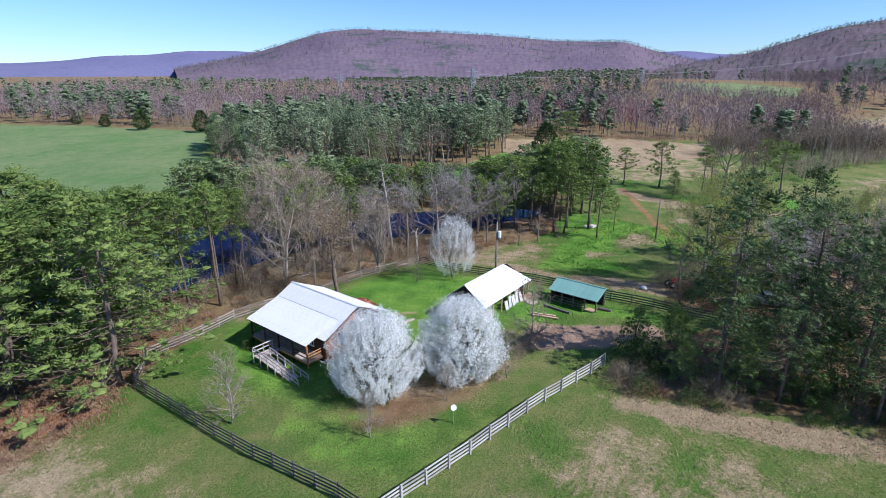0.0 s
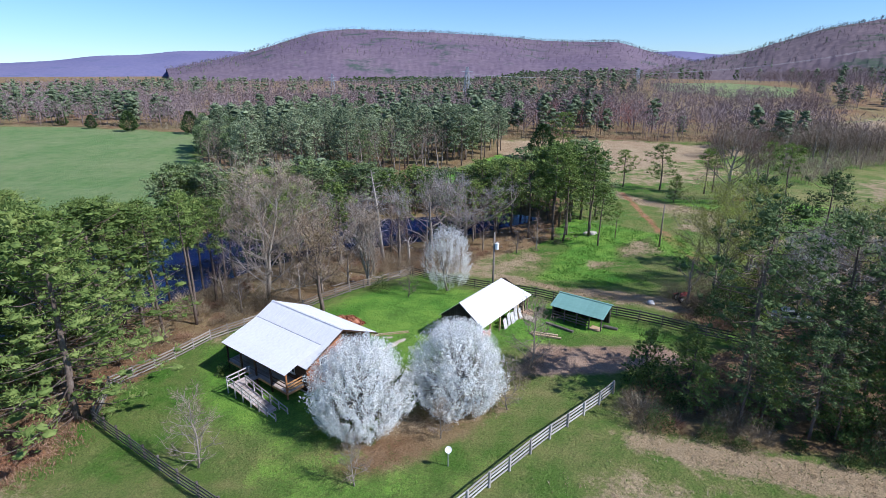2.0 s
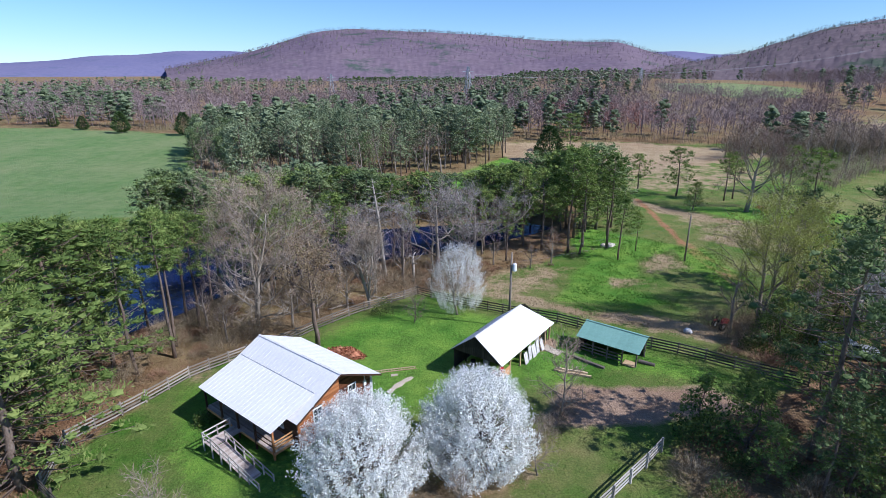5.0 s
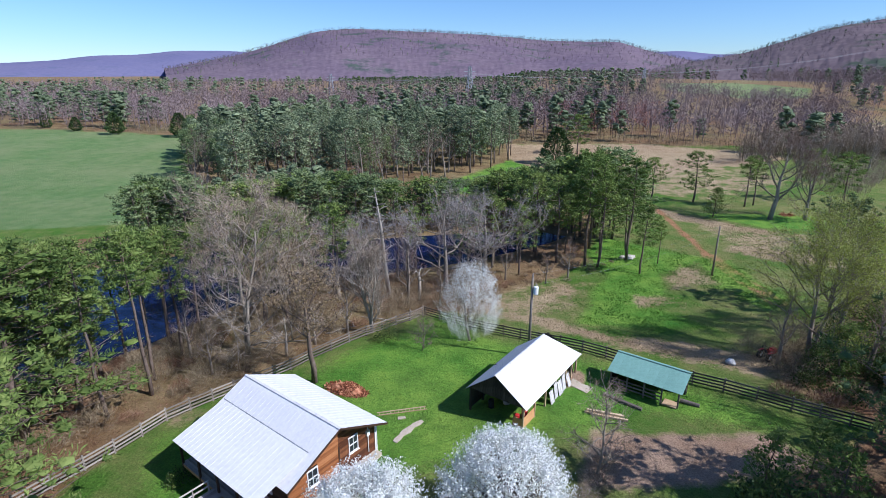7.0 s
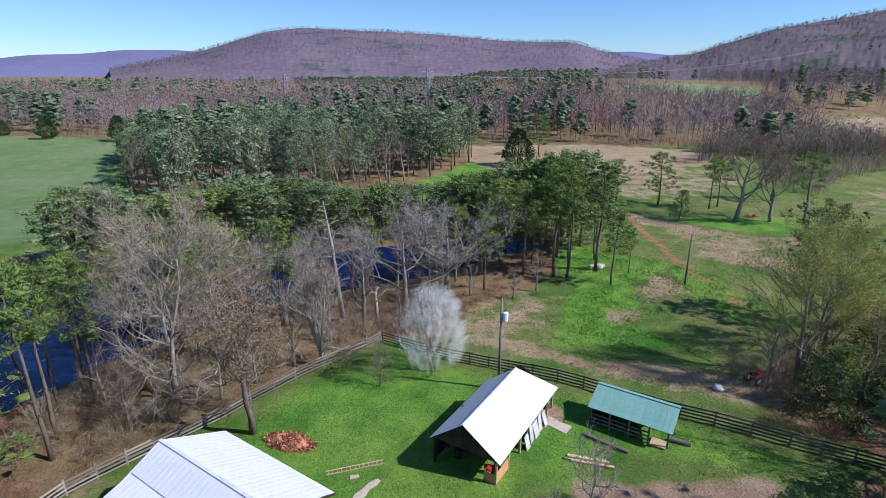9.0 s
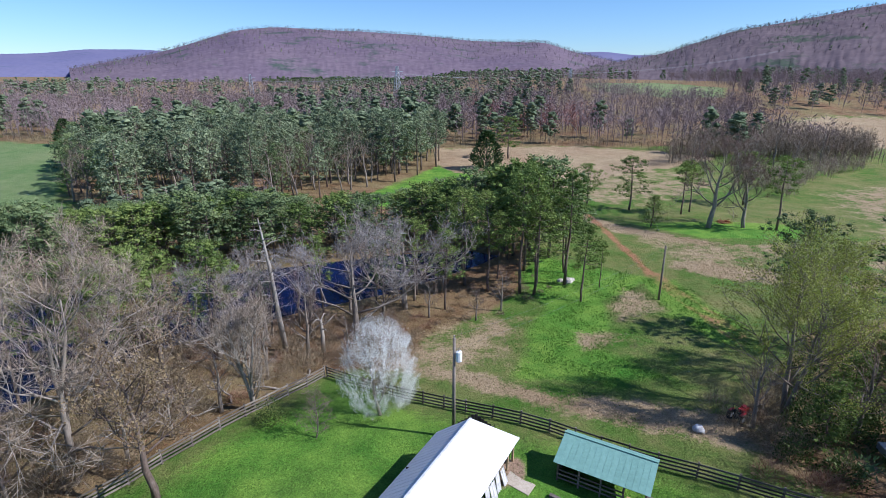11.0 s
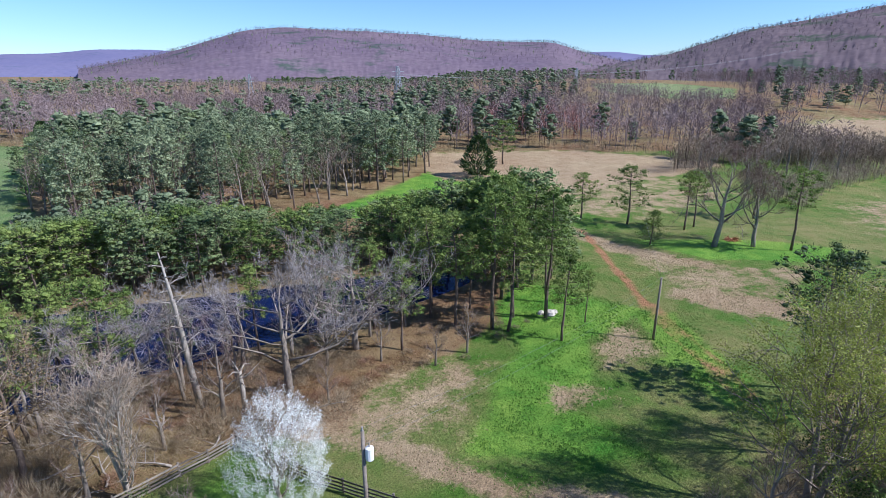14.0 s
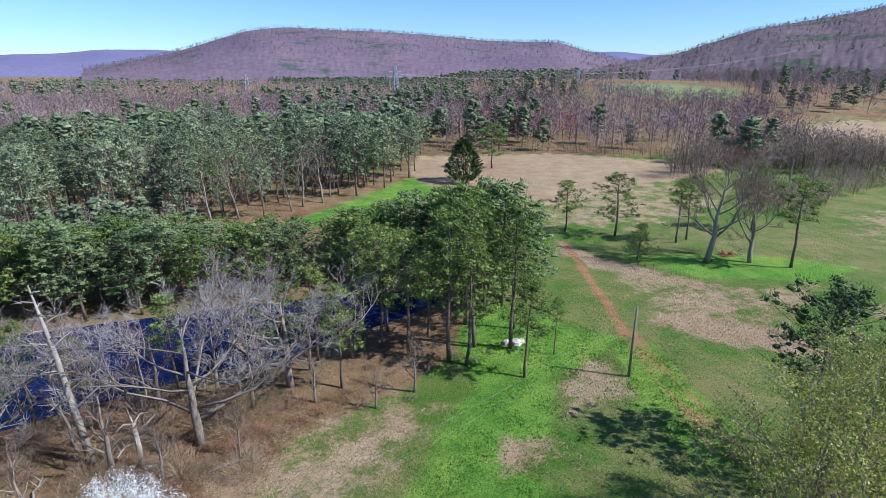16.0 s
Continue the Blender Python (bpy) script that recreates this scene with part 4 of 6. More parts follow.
# pines on the near shore, bare below
for i, (x, y, s) in enumerate([(-25.2, 78.5, 0.8), (-19.8, 81.8, 0.76), (-26.1, 85.6, 0.68), (-31.5, 81.5, 0.72), (-29.5, 75.5, 0.8), (-36, 78, 0.74)]):
    plant(f"pine{(2, 0, 3)[i % 3]}", PINES[(2, 0, 3)[i % 3]], x, y, s, exact=True)
# pines along the near shore
for i, (x, y, s) in enumerate([(-37.5, 70, 0.8), (-40.5, 66, 0.82), (-34, 78.5, 0.72), (-30, 83, 0.7), (-26, 85.5, 0.62), (-44, 62.5, 0.86), (-36, 74.5, 0.76), (-9, 93, 0.66), (-2, 97, 0.62), (4, 99.5, 0.74), (9, 103, 0.8), (-17, 91, 0.55), (12, 106, 0.85), (-33, 64, 0.8), (-24, 87, 0.64), (-28.5, 84.5, 0.62), (-21, 89.5, 0.62), (0.5, 98.5, 0.68)]):
    slender = x < -35
    if slender:
        plant(f"thin{i % 2}", THIN_PINES[i % 2], x, y, s * 1.1)
    else:
        plant(f"pine{(4, 1, 5)[i % 3]}", PINES[(4, 1, 5)[i % 3]], x, y, s)
REST_OF_WOOD = []
for i, (x, y) in enumerate(sorted(scatter(MID_WOODS, 350, 3.2, 8), key=lambda p: p[1])):
    if i % 25 > 8 and i > 150:
        REST_OF_WOOD.append((x, y))
    elif RNG.uniform() < 0.36:
        plant(f"midbare{i % 2}", MID_BARE[i % 2], x, y, RNG.uniform(0.8, 1.05))
    else:
        plant(f"mid{i % 3}", MID_PINES[i % 3], x, y, RNG.uniform(0.75, 1.05))

# bare trees between the yard and the pond
plant("greybig", bare_tree(71, h=17, limbs=13, forks=5, twigs=5, fan=4, depth=3, spread=1.25, low=0.08, upright=0.5, girth=0.32, stems=2, twig_len=1.2, label="large spreading grey hardwood, leafless"), -26.0, 64.5, 1.08, 0)
plant("tanoak", bare_tree(72, bark=PINE_BARK, h=13, spread=1.0, limbs=11, forks=5, twigs=6, fan=3, low=0.40, upright=0.45, girth=0.27, leaves=(9, 0.19, TAN_LEAVES, "last year's dry leaves"), label="oak still holding dry tan leaves", name="oak_tree"), -17.1, 58.2, 1.0, 30)
plant("tanoak", None, -21.5, 71.7, 0.95, 140)
plant("tanoak", None, -26.5, 72.5, 0.8, 250)
plant("sycamore", bare_tree(73, bark=PALE_BARK, h=13, spread=0.95, limbs=7, forks=4, twigs=4, fan=3, depth=3, low=0.1, upright=1.5, girth=0.3, stems=4, label="pale-barked sycamore with several stems, leafless"), -13.0, 69.8, 1.0, 0)
plant("greywide", bare_tree(74, twig=PALE_TWIGS, h=11.5, spread=2.0, limbs=12, forks=5, twigs=5, fan=4, depth=3, low=0.22, upright=0.02, girth=0.36, twig_len=0.95, label="wide pale grey tree with low spreading limbs"), -4.3, 84.6, 1.12, 60)
plant("greywide", None, 2.0, 93.5, 0.95, 200)
plant("greywide", None, -19.5, 82.0, 0.85, 310)
plant("bare_a", bare_tree(75, h=11, spread=0.9, limbs=9, forks=5, twigs=6, fan=3, twig=RED_TWIGS), -9.5, 80.5, 0.9)
for x, y, s in [(-10.5, 91.5, 0.95), (-5.5, 93.5, 0.9), (3.5, 97, 0.8), (-15.5, 87, 0.9), (8, 99, 0.75), (-1, 90, 0.8), (-21.5, 63.8, 0.7), (-16, 70, 0.75), (-13, 76, 0.7), (-5, 79, 0.6), (-31.5, 63, 0.75), (-10, 87, 0.75), (5, 90, 0.6), (-19, 66.5, 0.6), (14.9, 91, 0.62), (11, 88.5, 0.5), (0, 82, 0.5), (-28, 60, 0.6)]:
    plant("bare_a", None, x, y, s)
plant("bare_b", bare_tree(76, h=14, spread=0.62, limbs=9, forks=4, twigs=5, fan=3, upright=1.0, low=0.35, girth=0.2, label="slim leafless hardwood beside the pond"), -24.4, 78.5, 1.0)
for x, y, s in [(-18.3, 91, 0.95), (-15.1, 88.6, 0.8), (-14.5, 84.7, 0.75), (-27.6, 82.5, 0.9), (-12, 91, 0.8), (-30, 78, 0.9)]:
    plant("bare_b", None, x, y, s)
# saplings and small bare trees in the yard
plant("sapling", bare_tree(77, h=7, spread=0.7, limbs=26, forks=4, twigs=4, fan=3, low=0.06, upright=0.5, girth=0.075, twig_len=0.6, label="young leafless tree with a straight pale stem", name="young_tree", group="young trees in the yard"), -20.2, 30.2, 1.1, 10)
for x, y, s in [(-7.9, 27.8, 0.62), (6.9, 44.6, 1.15), (-6.8, 64.4, 0.72), (3.9, 37.2, 0.72), (-1.9, 33.2, 0.55)]:
    plant("sapling", None, x, y, s)
# broken snag
snag = Shape().tube([(0, 0, -0.3), (0.1, 0, 2.5), (0.0, 0.1, 5.2)], [0.32, 0.28, 0.2], 7)
for a, z, ln in ((0.3, 4.2, 2.2), (2.2, 4.8, 2.6), (4.1, 5.0, 1.8), (5.2, 3.6, 2.4), (1.2, 5.1, 2.0)):
    snag.tube([(0, 0.08, z), (0.5 * ln * math.cos(a), 0.5 * ln * math.sin(a), z + 0.6), (ln * math.cos(a), ln * math.sin(a), z + 1.3 * math.sin(a * 3) + 0.6)], [0.13, 0.09, 0.02], 4)
single("dead_snag", snag, PALE_BARK, "broken dead tree with pale splintered limbs", "tree", m=pose(-8.0, 82.0, ground(-8.0, 82.0)) @ Matrix.Scale(0.8, 4), smooth=True)

leaning = Shape().tube([(0, 0, -0.4), (-0.5, 0.1, 5.0), (-0.9, 0.1, 10.5), (-1.6, 0.2, 16.0)], [0.36, 0.29, 0.2, 0.05], 7)
snag_rng = np.random.default_rng(9)
for i in range(22):
    z = 5.0 + 10.4 * (i + snag_rng.uniform(0, 1)) / 22
    p, a, ln = np.array([-0.1 * z, 0.1, z]), i * 2.4, snag_rng.uniform(1.2, 3.4) * (1.2 - z / 22)
    q = p + np.array([math.cos(a), math.sin(a), 0.25]) * ln
    leaning.tube([p, (p + q) / 2 + np.array([0, 0, 0.15]), q], [0.07, 0.045, 0.012], 4)
    for k in (-0.8, 0.7):
        leaning.tube([(p + q) / 2, (p + q) / 2 + np.array([math.cos(a + k), math.sin(a + k), 0.5]) * ln * 0.45], [0.035, 0.01], 3)
single("dead_tree", leaning, PALE_BARK, "tall leaning dead tree with short broken limbs", "tree", m=pose(-12.3, 82.9, ground(-12.3, 82.9)), smooth=True)

# the three pears in blossom
for x, y, h, w, seed, label in ((-8.5, 35.3, 7.35, 8.9, 81, "rounded pear tree in full white blossom"), (-0.5, 38.2, 7.6, 8.7, 82, "rounded pear tree in full white blossom")):
    t = thing("pear_tree", pose(x, y, ground(x, y)), label, "tree", "pears in blossom")
    wood, bloom = pear_shapes(seed, h, w, 1300, 12, 0.105, 0.07)
    part("trunk", wood, GREY_BARK, t, smooth=True)
    part("crown", bloom, BLOSSOM, t, "dense white blossom")
t = thing("pear_tree", pose(-1.4, 67.3, ground(-1.4, 67.3)), "tall pear tree half out in white blossom", "tree", "pears in blossom")
wood, bloom = pear_shapes(83, 9.2, 7.0, 620, 11, 0.07, 0.16)
wood_b, fine_b, _, _ = bare_shapes(84, h=9, spread=0.62, limbs=14, forks=5, twigs=6, fan=3, upright=1.5, low=0.12, girth=0.16)
part("trunk", wood_b, GREY_BARK, t, smooth=True)
tagged(part("twig_mass", fine_b, TWIGS, t), kind="stuff")
part("crown", bloom, BLOSSOM, t, "thin white blossom")
t = thing("pear_tree", pose(46, 62, ground(46, 62)), "small wild pear in loose white blossom", "tree", "pears in blossom")
wood, bloom = pear_shapes(85, 6.5, 4.0, 200, 5, 0.16)
part("trunk", wood, GREY_BARK, t, smooth=True)
part("crown", bloom, BLOSSOM, t)

# dark pines and hardwoods over the brush beside the lane
for i, (x, y, s) in enumerate([(24.4, 38.6, 1.0), (31.0, 37.6, 0.92), (36.5, 36.5, 0.9), (45, 42, 0.95), (48, 36, 0.95), (34, 33.5, 0.8), (41, 31, 0.85), (48, 27.5, 0.9), (54, 44, 0.9)]):
    plant(f"dark{i % 2}", DARK_PINES[i % 2], x, y, s)
for x, y, s in [(33, 57, 0.34), (38, 60, 0.4), (43, 63, 0.42), (40, 55, 0.36), (17.8, 42.3, 0.34), (20.5, 40, 0.36), (22, 44, 0.3), (27, 36.5, 0.42), (33, 35, 0.45), (30, 46, 0.4), (20, 36.5, 0.3), (24.5, 35, 0.36), (29, 32.5, 0.34), (37, 29, 0.4), (43, 25.5, 0.4)]:
    plant("young", pine_tree(23, h=7, wide=2.4, base=0.05, limbs=44, tufts=3, blades=16, size=0.32, cone=True, slim=0.13, puff_size=0.42, girth=0.1, label="young bushy pine over the brush", group="pines over the brush"), x, y, s * 2.55)
plant("budding", bare_tree(91, h=16, spread=1.0, limbs=13, forks=6, twigs=7, fan=2, low=0.2, upright=0.6, girth=0.3, stems=2, leaves=(20, 0.135, BUDS, "fresh yellow-green leaves"), label="tall tree just coming into yellow-green leaf", name="budding_tree", group="trees by the lane"), 33.5, 62.0, 1.02, 0)
plant("budding", None, 40.5, 67.5, 0.95, 130)
plant("budding", None, 51, 60, 0.9, 220)
plant("bare_a", None, 29.5, 60.5, 0.8)
plant("bare_a", None, 36.5, 58.0, 0.9)
plant("bare_a", None, 44, 56, 1.1)
plant("bare_a", None, 52, 52, 1.2)
plant("compact", pine_tree(43, CEDAR, h=18, base=0.46, wide=5.2, limbs=64, tufts=3, blades=26, size=0.42, puff_size=0.8, label="compact dark green pine above the brush", group="pines over the brush"), 46.3, 77.2, 0.76, 20)
plant("dark0", None, 52, 70, 0.85)
for i, (x, y, s) in enumerate([(22.5, 34.5, 0.46), (27, 32.6, 0.52), (33, 29.6, 0.5), (39.5, 26.5, 0.55), (30, 36, 0.62)]):
    plant(f"dark{i % 2}", None, x, y, s)
plant("greywide", None, 38, 45, 0.95, 120)
plant("greywide", None, 45, 50, 0.9, 20)

# the trees about the far meadow
plant("oakbare", bare_tree(93, h=15, spread=1.6, limbs=12, forks=5, twigs=5, fan=4, depth=3, low=0.25, upright=0.5, girth=0.42, twig_len=1.3, twig=RED_TWIGS, label="broad bare oak standing in the meadow", group="meadow trees"), 64.9, 123.4, 1.12, 0)
plant("oakbare", None, 72.0, 122.6, 0.75, 100)
for x, y, k, s in [(56.0, 140.4, "pine4", 0.78), (76.9, 119.4, "thin1", 0.9), (47.3, 144.5, "pine2", 0.7), (65.1, 134, "thin0", 0.7), (68.0, 135.6, "thin1", 0.72), (44.7, 214, "pine4", 0.92), (84, 140, "pine3", 0.7)]:
    copy_thing(MADE[k], pose(x, y, ground(x, y), 0, 0, 40 * x) @ Matrix.Diagonal((s * 1.4, s * 1.4, s, 1)))
plant("low1", None, 54.3, 126.5, 0.36, 80)
plant("cedar_f", cedar_tree(95, 10.5, 8.6), -126.9, 261.0, 1.0)
for x, y, s in [(-162.3, 270, 0.95), (-115.2, 258, 0.85), (-189.8, 283, 0.65), (-215, 297, 0.65), (33, 194.9, 1.15)]:
    plant("cedar_f", None, x, y, s)


# ---- far woods ----
def far_wood(name, count, poly, low, high, template, mat, label, seed, keep=None, tall=(0.75, 1.1), slope=None, spots=None):
    """One mass of far trees: a small tree shape repeated at random places."""
    rng = np.random.default_rng(seed)
    xs, ys = [p[0] for p in poly], [p[1] for p in poly]
    x, y = rng.uniform(min(xs), max(xs), count * 6), rng.uniform(min(ys), max(ys), count * 6)
    ok = inside(poly, x, y) > 0
    if keep is not None:
        ok &= keep(x, y)
    x, y = x[ok][:count], y[ok][:count]
    if spots is not None:
        x, y = np.array(spots)[:, 0], np.array(spots)[:, 1]
    z = height(x, y)
    if slope is not None:
        rows = (slope.shape[0] - 3) * (1 - rng.uniform(0, 1, count) ** 1.3 * 0.85)
        p = slope[rows.astype(int), rng.integers(0, slope.shape[1] - 1, count)]
        x, y, z = p[:, 0] + rng.normal(0, 6, count), p[:, 1] + rng.normal(0, 6, count), p[:, 2] - 1.0
    vs, fs, k = [], [], 0
    for i in range(len(x)):
        tv, tf = template[i % len(template)]
        a, s = rng.uniform(0, 6.28), rng.uniform(low, high)
        ca, sa = math.cos(a) * s, math.sin(a) * s
        hs = s * rng.uniform(*tall)
        vs.append(np.stack([tv[:, 0] * ca - tv[:, 1] * sa + x[i], tv[:, 0] * sa + tv[:, 1] * ca + y[i], tv[:, 2] * hs + z[i]], 1))
        fs += [[q + k for q in f] for f in tf]
        k += len(tv)
    me = bpy.data.meshes.new(name)
    me.from_pydata(np.concatenate(vs).tolist(), [], fs)
    me.materials.append(mat)
    return tagged(new(name, me), label, "woods", kind="stuff")


def far_template(seed, kind, n, fine=1.0):
    """A tree of unit height in few pointed blades."""
    rng = np.random.default_rng(seed)
    sh = Shape()
    if kind == "bare":
        sh.leaves(np.array([[0, 0, -0.02]] * 3), np.array([[0.02, 0, 1.0]] * 3) + rng.normal(0, 0.02, (3, 3)), 0.9, 0.011)
        a, u = rng.uniform(0, 6.28, n), rng.uniform(0, 1, n)
        off = 0.21 * np.sin(np.pi * (0.12 + 0.8 * u)) * np.sqrt(rng.uniform(0.05, 1, n))
        c = np.stack([off * np.cos(a), off * np.sin(a), 0.28 + 0.62 * u], 1)
        d = np.stack([np.cos(a), np.sin(a), rng.uniform(0.3, 1.5, n)], 1) + rng.normal(0, 0.35, (n, 3))
        sh.leaves(c, d, rng.uniform(0.08, 0.2, n), rng.uniform(0.004, 0.012, n) * fine)
    else:
        sh.leaves(np.array([[0, 0, -0.02]] * 2), np.array([[0.0, 0, 1.0]] * 2) + rng.normal(0, 0.02, (2, 3)), 0.9, 0.012)
        m = max(7, n // 6)
        u, a = (np.arange(m) + rng.uniform(0, 1, m)) / m, np.arange(m) * 2.4 + rng.normal(0, 0.5, m)
        r = 0.16 * np.sin(np.pi * np.clip(0.32 + 0.62 * u, 0, 1)) ** 0.7 * rng.uniform(0.3, 1.1, m)
        c = np.stack([r * np.cos(a), r * np.sin(a), 0.26 + 0.70 * u], 1)
        big = (0.092 * rng.uniform(0.7, 1.25, (m, 1)) * np.array([1, 1, 0.62])) * (12 / m) ** 0.33
        sh.lumps(c, big, rng, 0.34)
        puff = rng.normal(0, 1, (n, 3)) + np.array([0, 0, 0.3])
        puff /= np.linalg.norm(puff, axis=1, keepdims=True)
        k = rng.integers(0, m, n)
        sh.leaves(c[k] + puff * big[k] * 0.85, puff + rng.normal(0, 0.6, (n, 3)), rng.uniform(0.05, 0.1, n), rng.uniform(0.010, 0.018, n), puff + rng.normal(0, 0.4, (n, 3)))
    return np.array(sh.v), [f if isinstance(f, list) else list(f) for f in sh.f]


BARE_T = [far_template(s, "bare", 84, 0.9) for s in (1, 2, 3, 4)]
PINE_T = [far_template(s, "pine", 100) for s in (5, 6, 7)]
BARE_FAR = [far_template(s, "bare", 28, 1.5) for s in (8, 9, 10)]
PINE_FAR = [far_template(s, "pine", 24) for s in (11, 12, 13)]


def open_land(x, y):
    return (inside(LEFT_FIELD, x, y) < 0) & (inside(TAN_FIELD, x, y) < 1) & (inside(HILL_FIELD, x, y) < 0) & (inside(RIGHT_FIELD, x, y) < 0)


BELT = [(-420, 300), (-200, 288), (-95, 262), (22, 244), (76, 243), (108, 224), (122, 206), (150, 190), (172, 212), (190, 300), (240, 350), (170, 400), (160, 470), (0, 480), (-420, 480)]
BEHIND = [(-560, 480), (150, 480), (230, 670), (340, 700), (420, 1000), (-700, 1000)]
WOOD_PINE_T = [far_template(s, "pine", 170) for s in (14, 15, 16)]
THICKET_T = [far_template(s, "bare", 110, 0.6) for s in (17, 18, 19)]
RIGHT_WOOD = [(250, 350), (300, 350), (340, 305), (600, 300), (760, 900), (345, 690), (310, 470), (262, 400)]
far_wood("pine_woods", len(REST_OF_WOOD), MID_WOODS, 13, 18, WOOD_PINE_T, NEEDLES_DULL, "dull green pines deep in the mixed wood", 20, spots=REST_OF_WOOD)
far_wood("bare_woods", 1800, BELT, 12, 17, BARE_T, FAR_TWIGS, "belt of bare grey-brown hardwoods", 21, open_land)
far_wood("pine_woods", 300, BELT, 13, 19, PINE_T, NEEDLES_DULL, "pines among the bare belt of woods", 22, lambda x, y: open_land(x, y) & ((np.sin(x * 0.021 + 1.2) + np.sin(y * 0.03 + x * 0.008)) > 0.1))
far_wood("red_maples", 60, [(40, 262), (110, 262), (118, 330), (50, 330)], 11, 15, BARE_T, RED_BUDS, "maples in red bud within the woods", 23, open_land)
BETWEEN = [(-64, 124), (-46, 138), (-24, 142), (-20, 150), (-30, 168), (-40, 168), (-54, 160), (-62, 146)]
far_wood("pine_woods", 26, BETWEEN, 8, 10.5, WOOD_PINE_T, NEEDLES_DULL, "pines behind the far bank of the pond", 36)
far_wood("bare_woods", 30, BETWEEN, 7, 9, BARE_T, FAR_TWIGS, "bare hardwoods behind the far bank of the pond", 37)
far_wood("bare_woods", 260, [(150, 200), (178, 230), (200, 300), (255, 345), (266, 400), (315, 470), (300, 560), (160, 480), (165, 400), (225, 350)], 7, 10.5, BARE_T, FAR_TWIGS, "bare hardwoods below the hill field", 38, open_land)
far_wood("undergrowth", 1000, BELT, 4, 8, BARE_FAR, FAR_TWIGS, "bare undergrowth within the belt of woods", 39, open_land, (0.6, 1.0))
far_wood("bare_woods", 2000, BEHIND, 12, 18, BARE_FAR, FAR_TWIGS, "far bare woods on the valley floor", 24)
far_wood("pine_woods", 480, BEHIND, 13, 19, PINE_FAR, NEEDLES_DULL, "far pine woods on the valley floor", 25, lambda x, y: (np.sin(x * 0.012 + 0.4) + np.sin(y * 0.017 + x * 0.005)) > -0.1)
far_wood("pine_plantation", 700, [(-190, 1010), (330, 1010), (380, 1180), (-240, 1180)], 12, 16, PINE_FAR, CEDAR, "far dark green pine plantation", 26)
far_wood("bare_woods", 1300, RIGHT_WOOD, 13, 19, BARE_T, FAR_TWIGS, "bare woods at the foot of the ridge", 27, lambda x, y: open_land(x, y))
far_wood("pine_woods", 150, RIGHT_WOOD, 13, 19, PINE_T, NEEDLES_DULL, "pines at the foot of the ridge", 28)
far_wood("undergrowth", 1100, [(-200, 276), (-95, 254), (22, 238), (76, 239), (108, 220), (122, 203), (152, 186), (160, 200), (125, 222), (80, 250), (20, 252), (-95, 268), (-200, 290)], 2.5, 5.5, BARE_FAR, BRUSH, "low brush along the wood's edge", 29, open_land, (0.6, 1.2))
far_wood("undergrowth", 520, [(90, 190), (122, 203), (160, 180), (175, 205), (160, 240), (125, 225)], 6, 12, THICKET_T, TWIGS, "thicket of bare brush by the stream", 30)
far_wood("undergrowth", 260, [(98, 142), (118, 160), (150, 176), (150, 190), (110, 176), (96, 158)], 3, 6.5, THICKET_T, TWIGS, "thicket of bare brush beyond the meadow", 31, None, (0.6, 1.0))
for x, y, s in [(104, 166, 0.9), (112, 178, 1.0), (120, 170, 0.9), (128, 188, 1.05), (100, 190, 0.9), (136, 178, 0.95)]:
    plant("midbare0", None, x, y, s)
FLAT = [(-1, -1), (1, -1), (1, 1), (-1, 1)]
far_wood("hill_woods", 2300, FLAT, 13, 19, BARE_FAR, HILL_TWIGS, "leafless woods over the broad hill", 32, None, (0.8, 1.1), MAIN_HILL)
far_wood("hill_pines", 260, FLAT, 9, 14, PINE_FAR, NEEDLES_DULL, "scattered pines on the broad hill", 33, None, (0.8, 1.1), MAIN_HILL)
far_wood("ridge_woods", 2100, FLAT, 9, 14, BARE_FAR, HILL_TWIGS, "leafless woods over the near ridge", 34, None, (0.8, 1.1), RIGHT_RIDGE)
far_wood("ridge_pines", 300, FLAT, 7, 11, PINE_FAR, NEEDLES_DULL, "scattered pines on the near ridge", 35, None, (0.8, 1.1), RIGHT_RIDGE)
# fallen limbs by the fence
limb_rng = np.random.default_rng(12)
for i, (x, y) in enumerate([(-15.5, 71.5), (-11.5, 73.5), (-9.0, 77.5), (-14, 78), (-18.5, 69.5), (-6, 81), (-20, 75), (-2, 80), (-24, 70.5), (-11, 83)]):
    a, ln = limb_rng.uniform(0, 6.28), limb_rng.uniform(2.5, 5)
    pts = [np.array([0, 0, 0.1])]
    for k in range(5):
        a += limb_rng.normal(0, 0.35)
        pts.append(pts[-1] + np.array([math.cos(a), math.sin(a), limb_rng.normal(0.06, 0.08)]) * ln / 5)
    sh = Shape().tube(pts, [0.11, 0.1, 0.08, 0.06, 0.04, 0.02], 5)
    for k in (2, 3, 4):
        b = a + limb_rng.choice([-1, 1]) * 0.9
        sh.tube([pts[k], pts[k] + np.array([math.cos(b) * 1.1, math.sin(b) * 1.1, 0.5])], [0.05, 0.012], 4)
    single("fallen_limb", sh, PALE_BARK, "pale fallen limb lying in the leaf litter", "fallen limb", "fallen limbs", m=pose(x, y, ground(x, y)), smooth=True)


# ---- house ----
def frame_at(x, y, z, u):
    """A local frame: x along the plan direction u, y to its left."""
    return Matrix(((u[0], -u[1], 0, x), (u[1], u[0], 0, y), (0, 0, 1, z), (0, 0, 0, 1)))


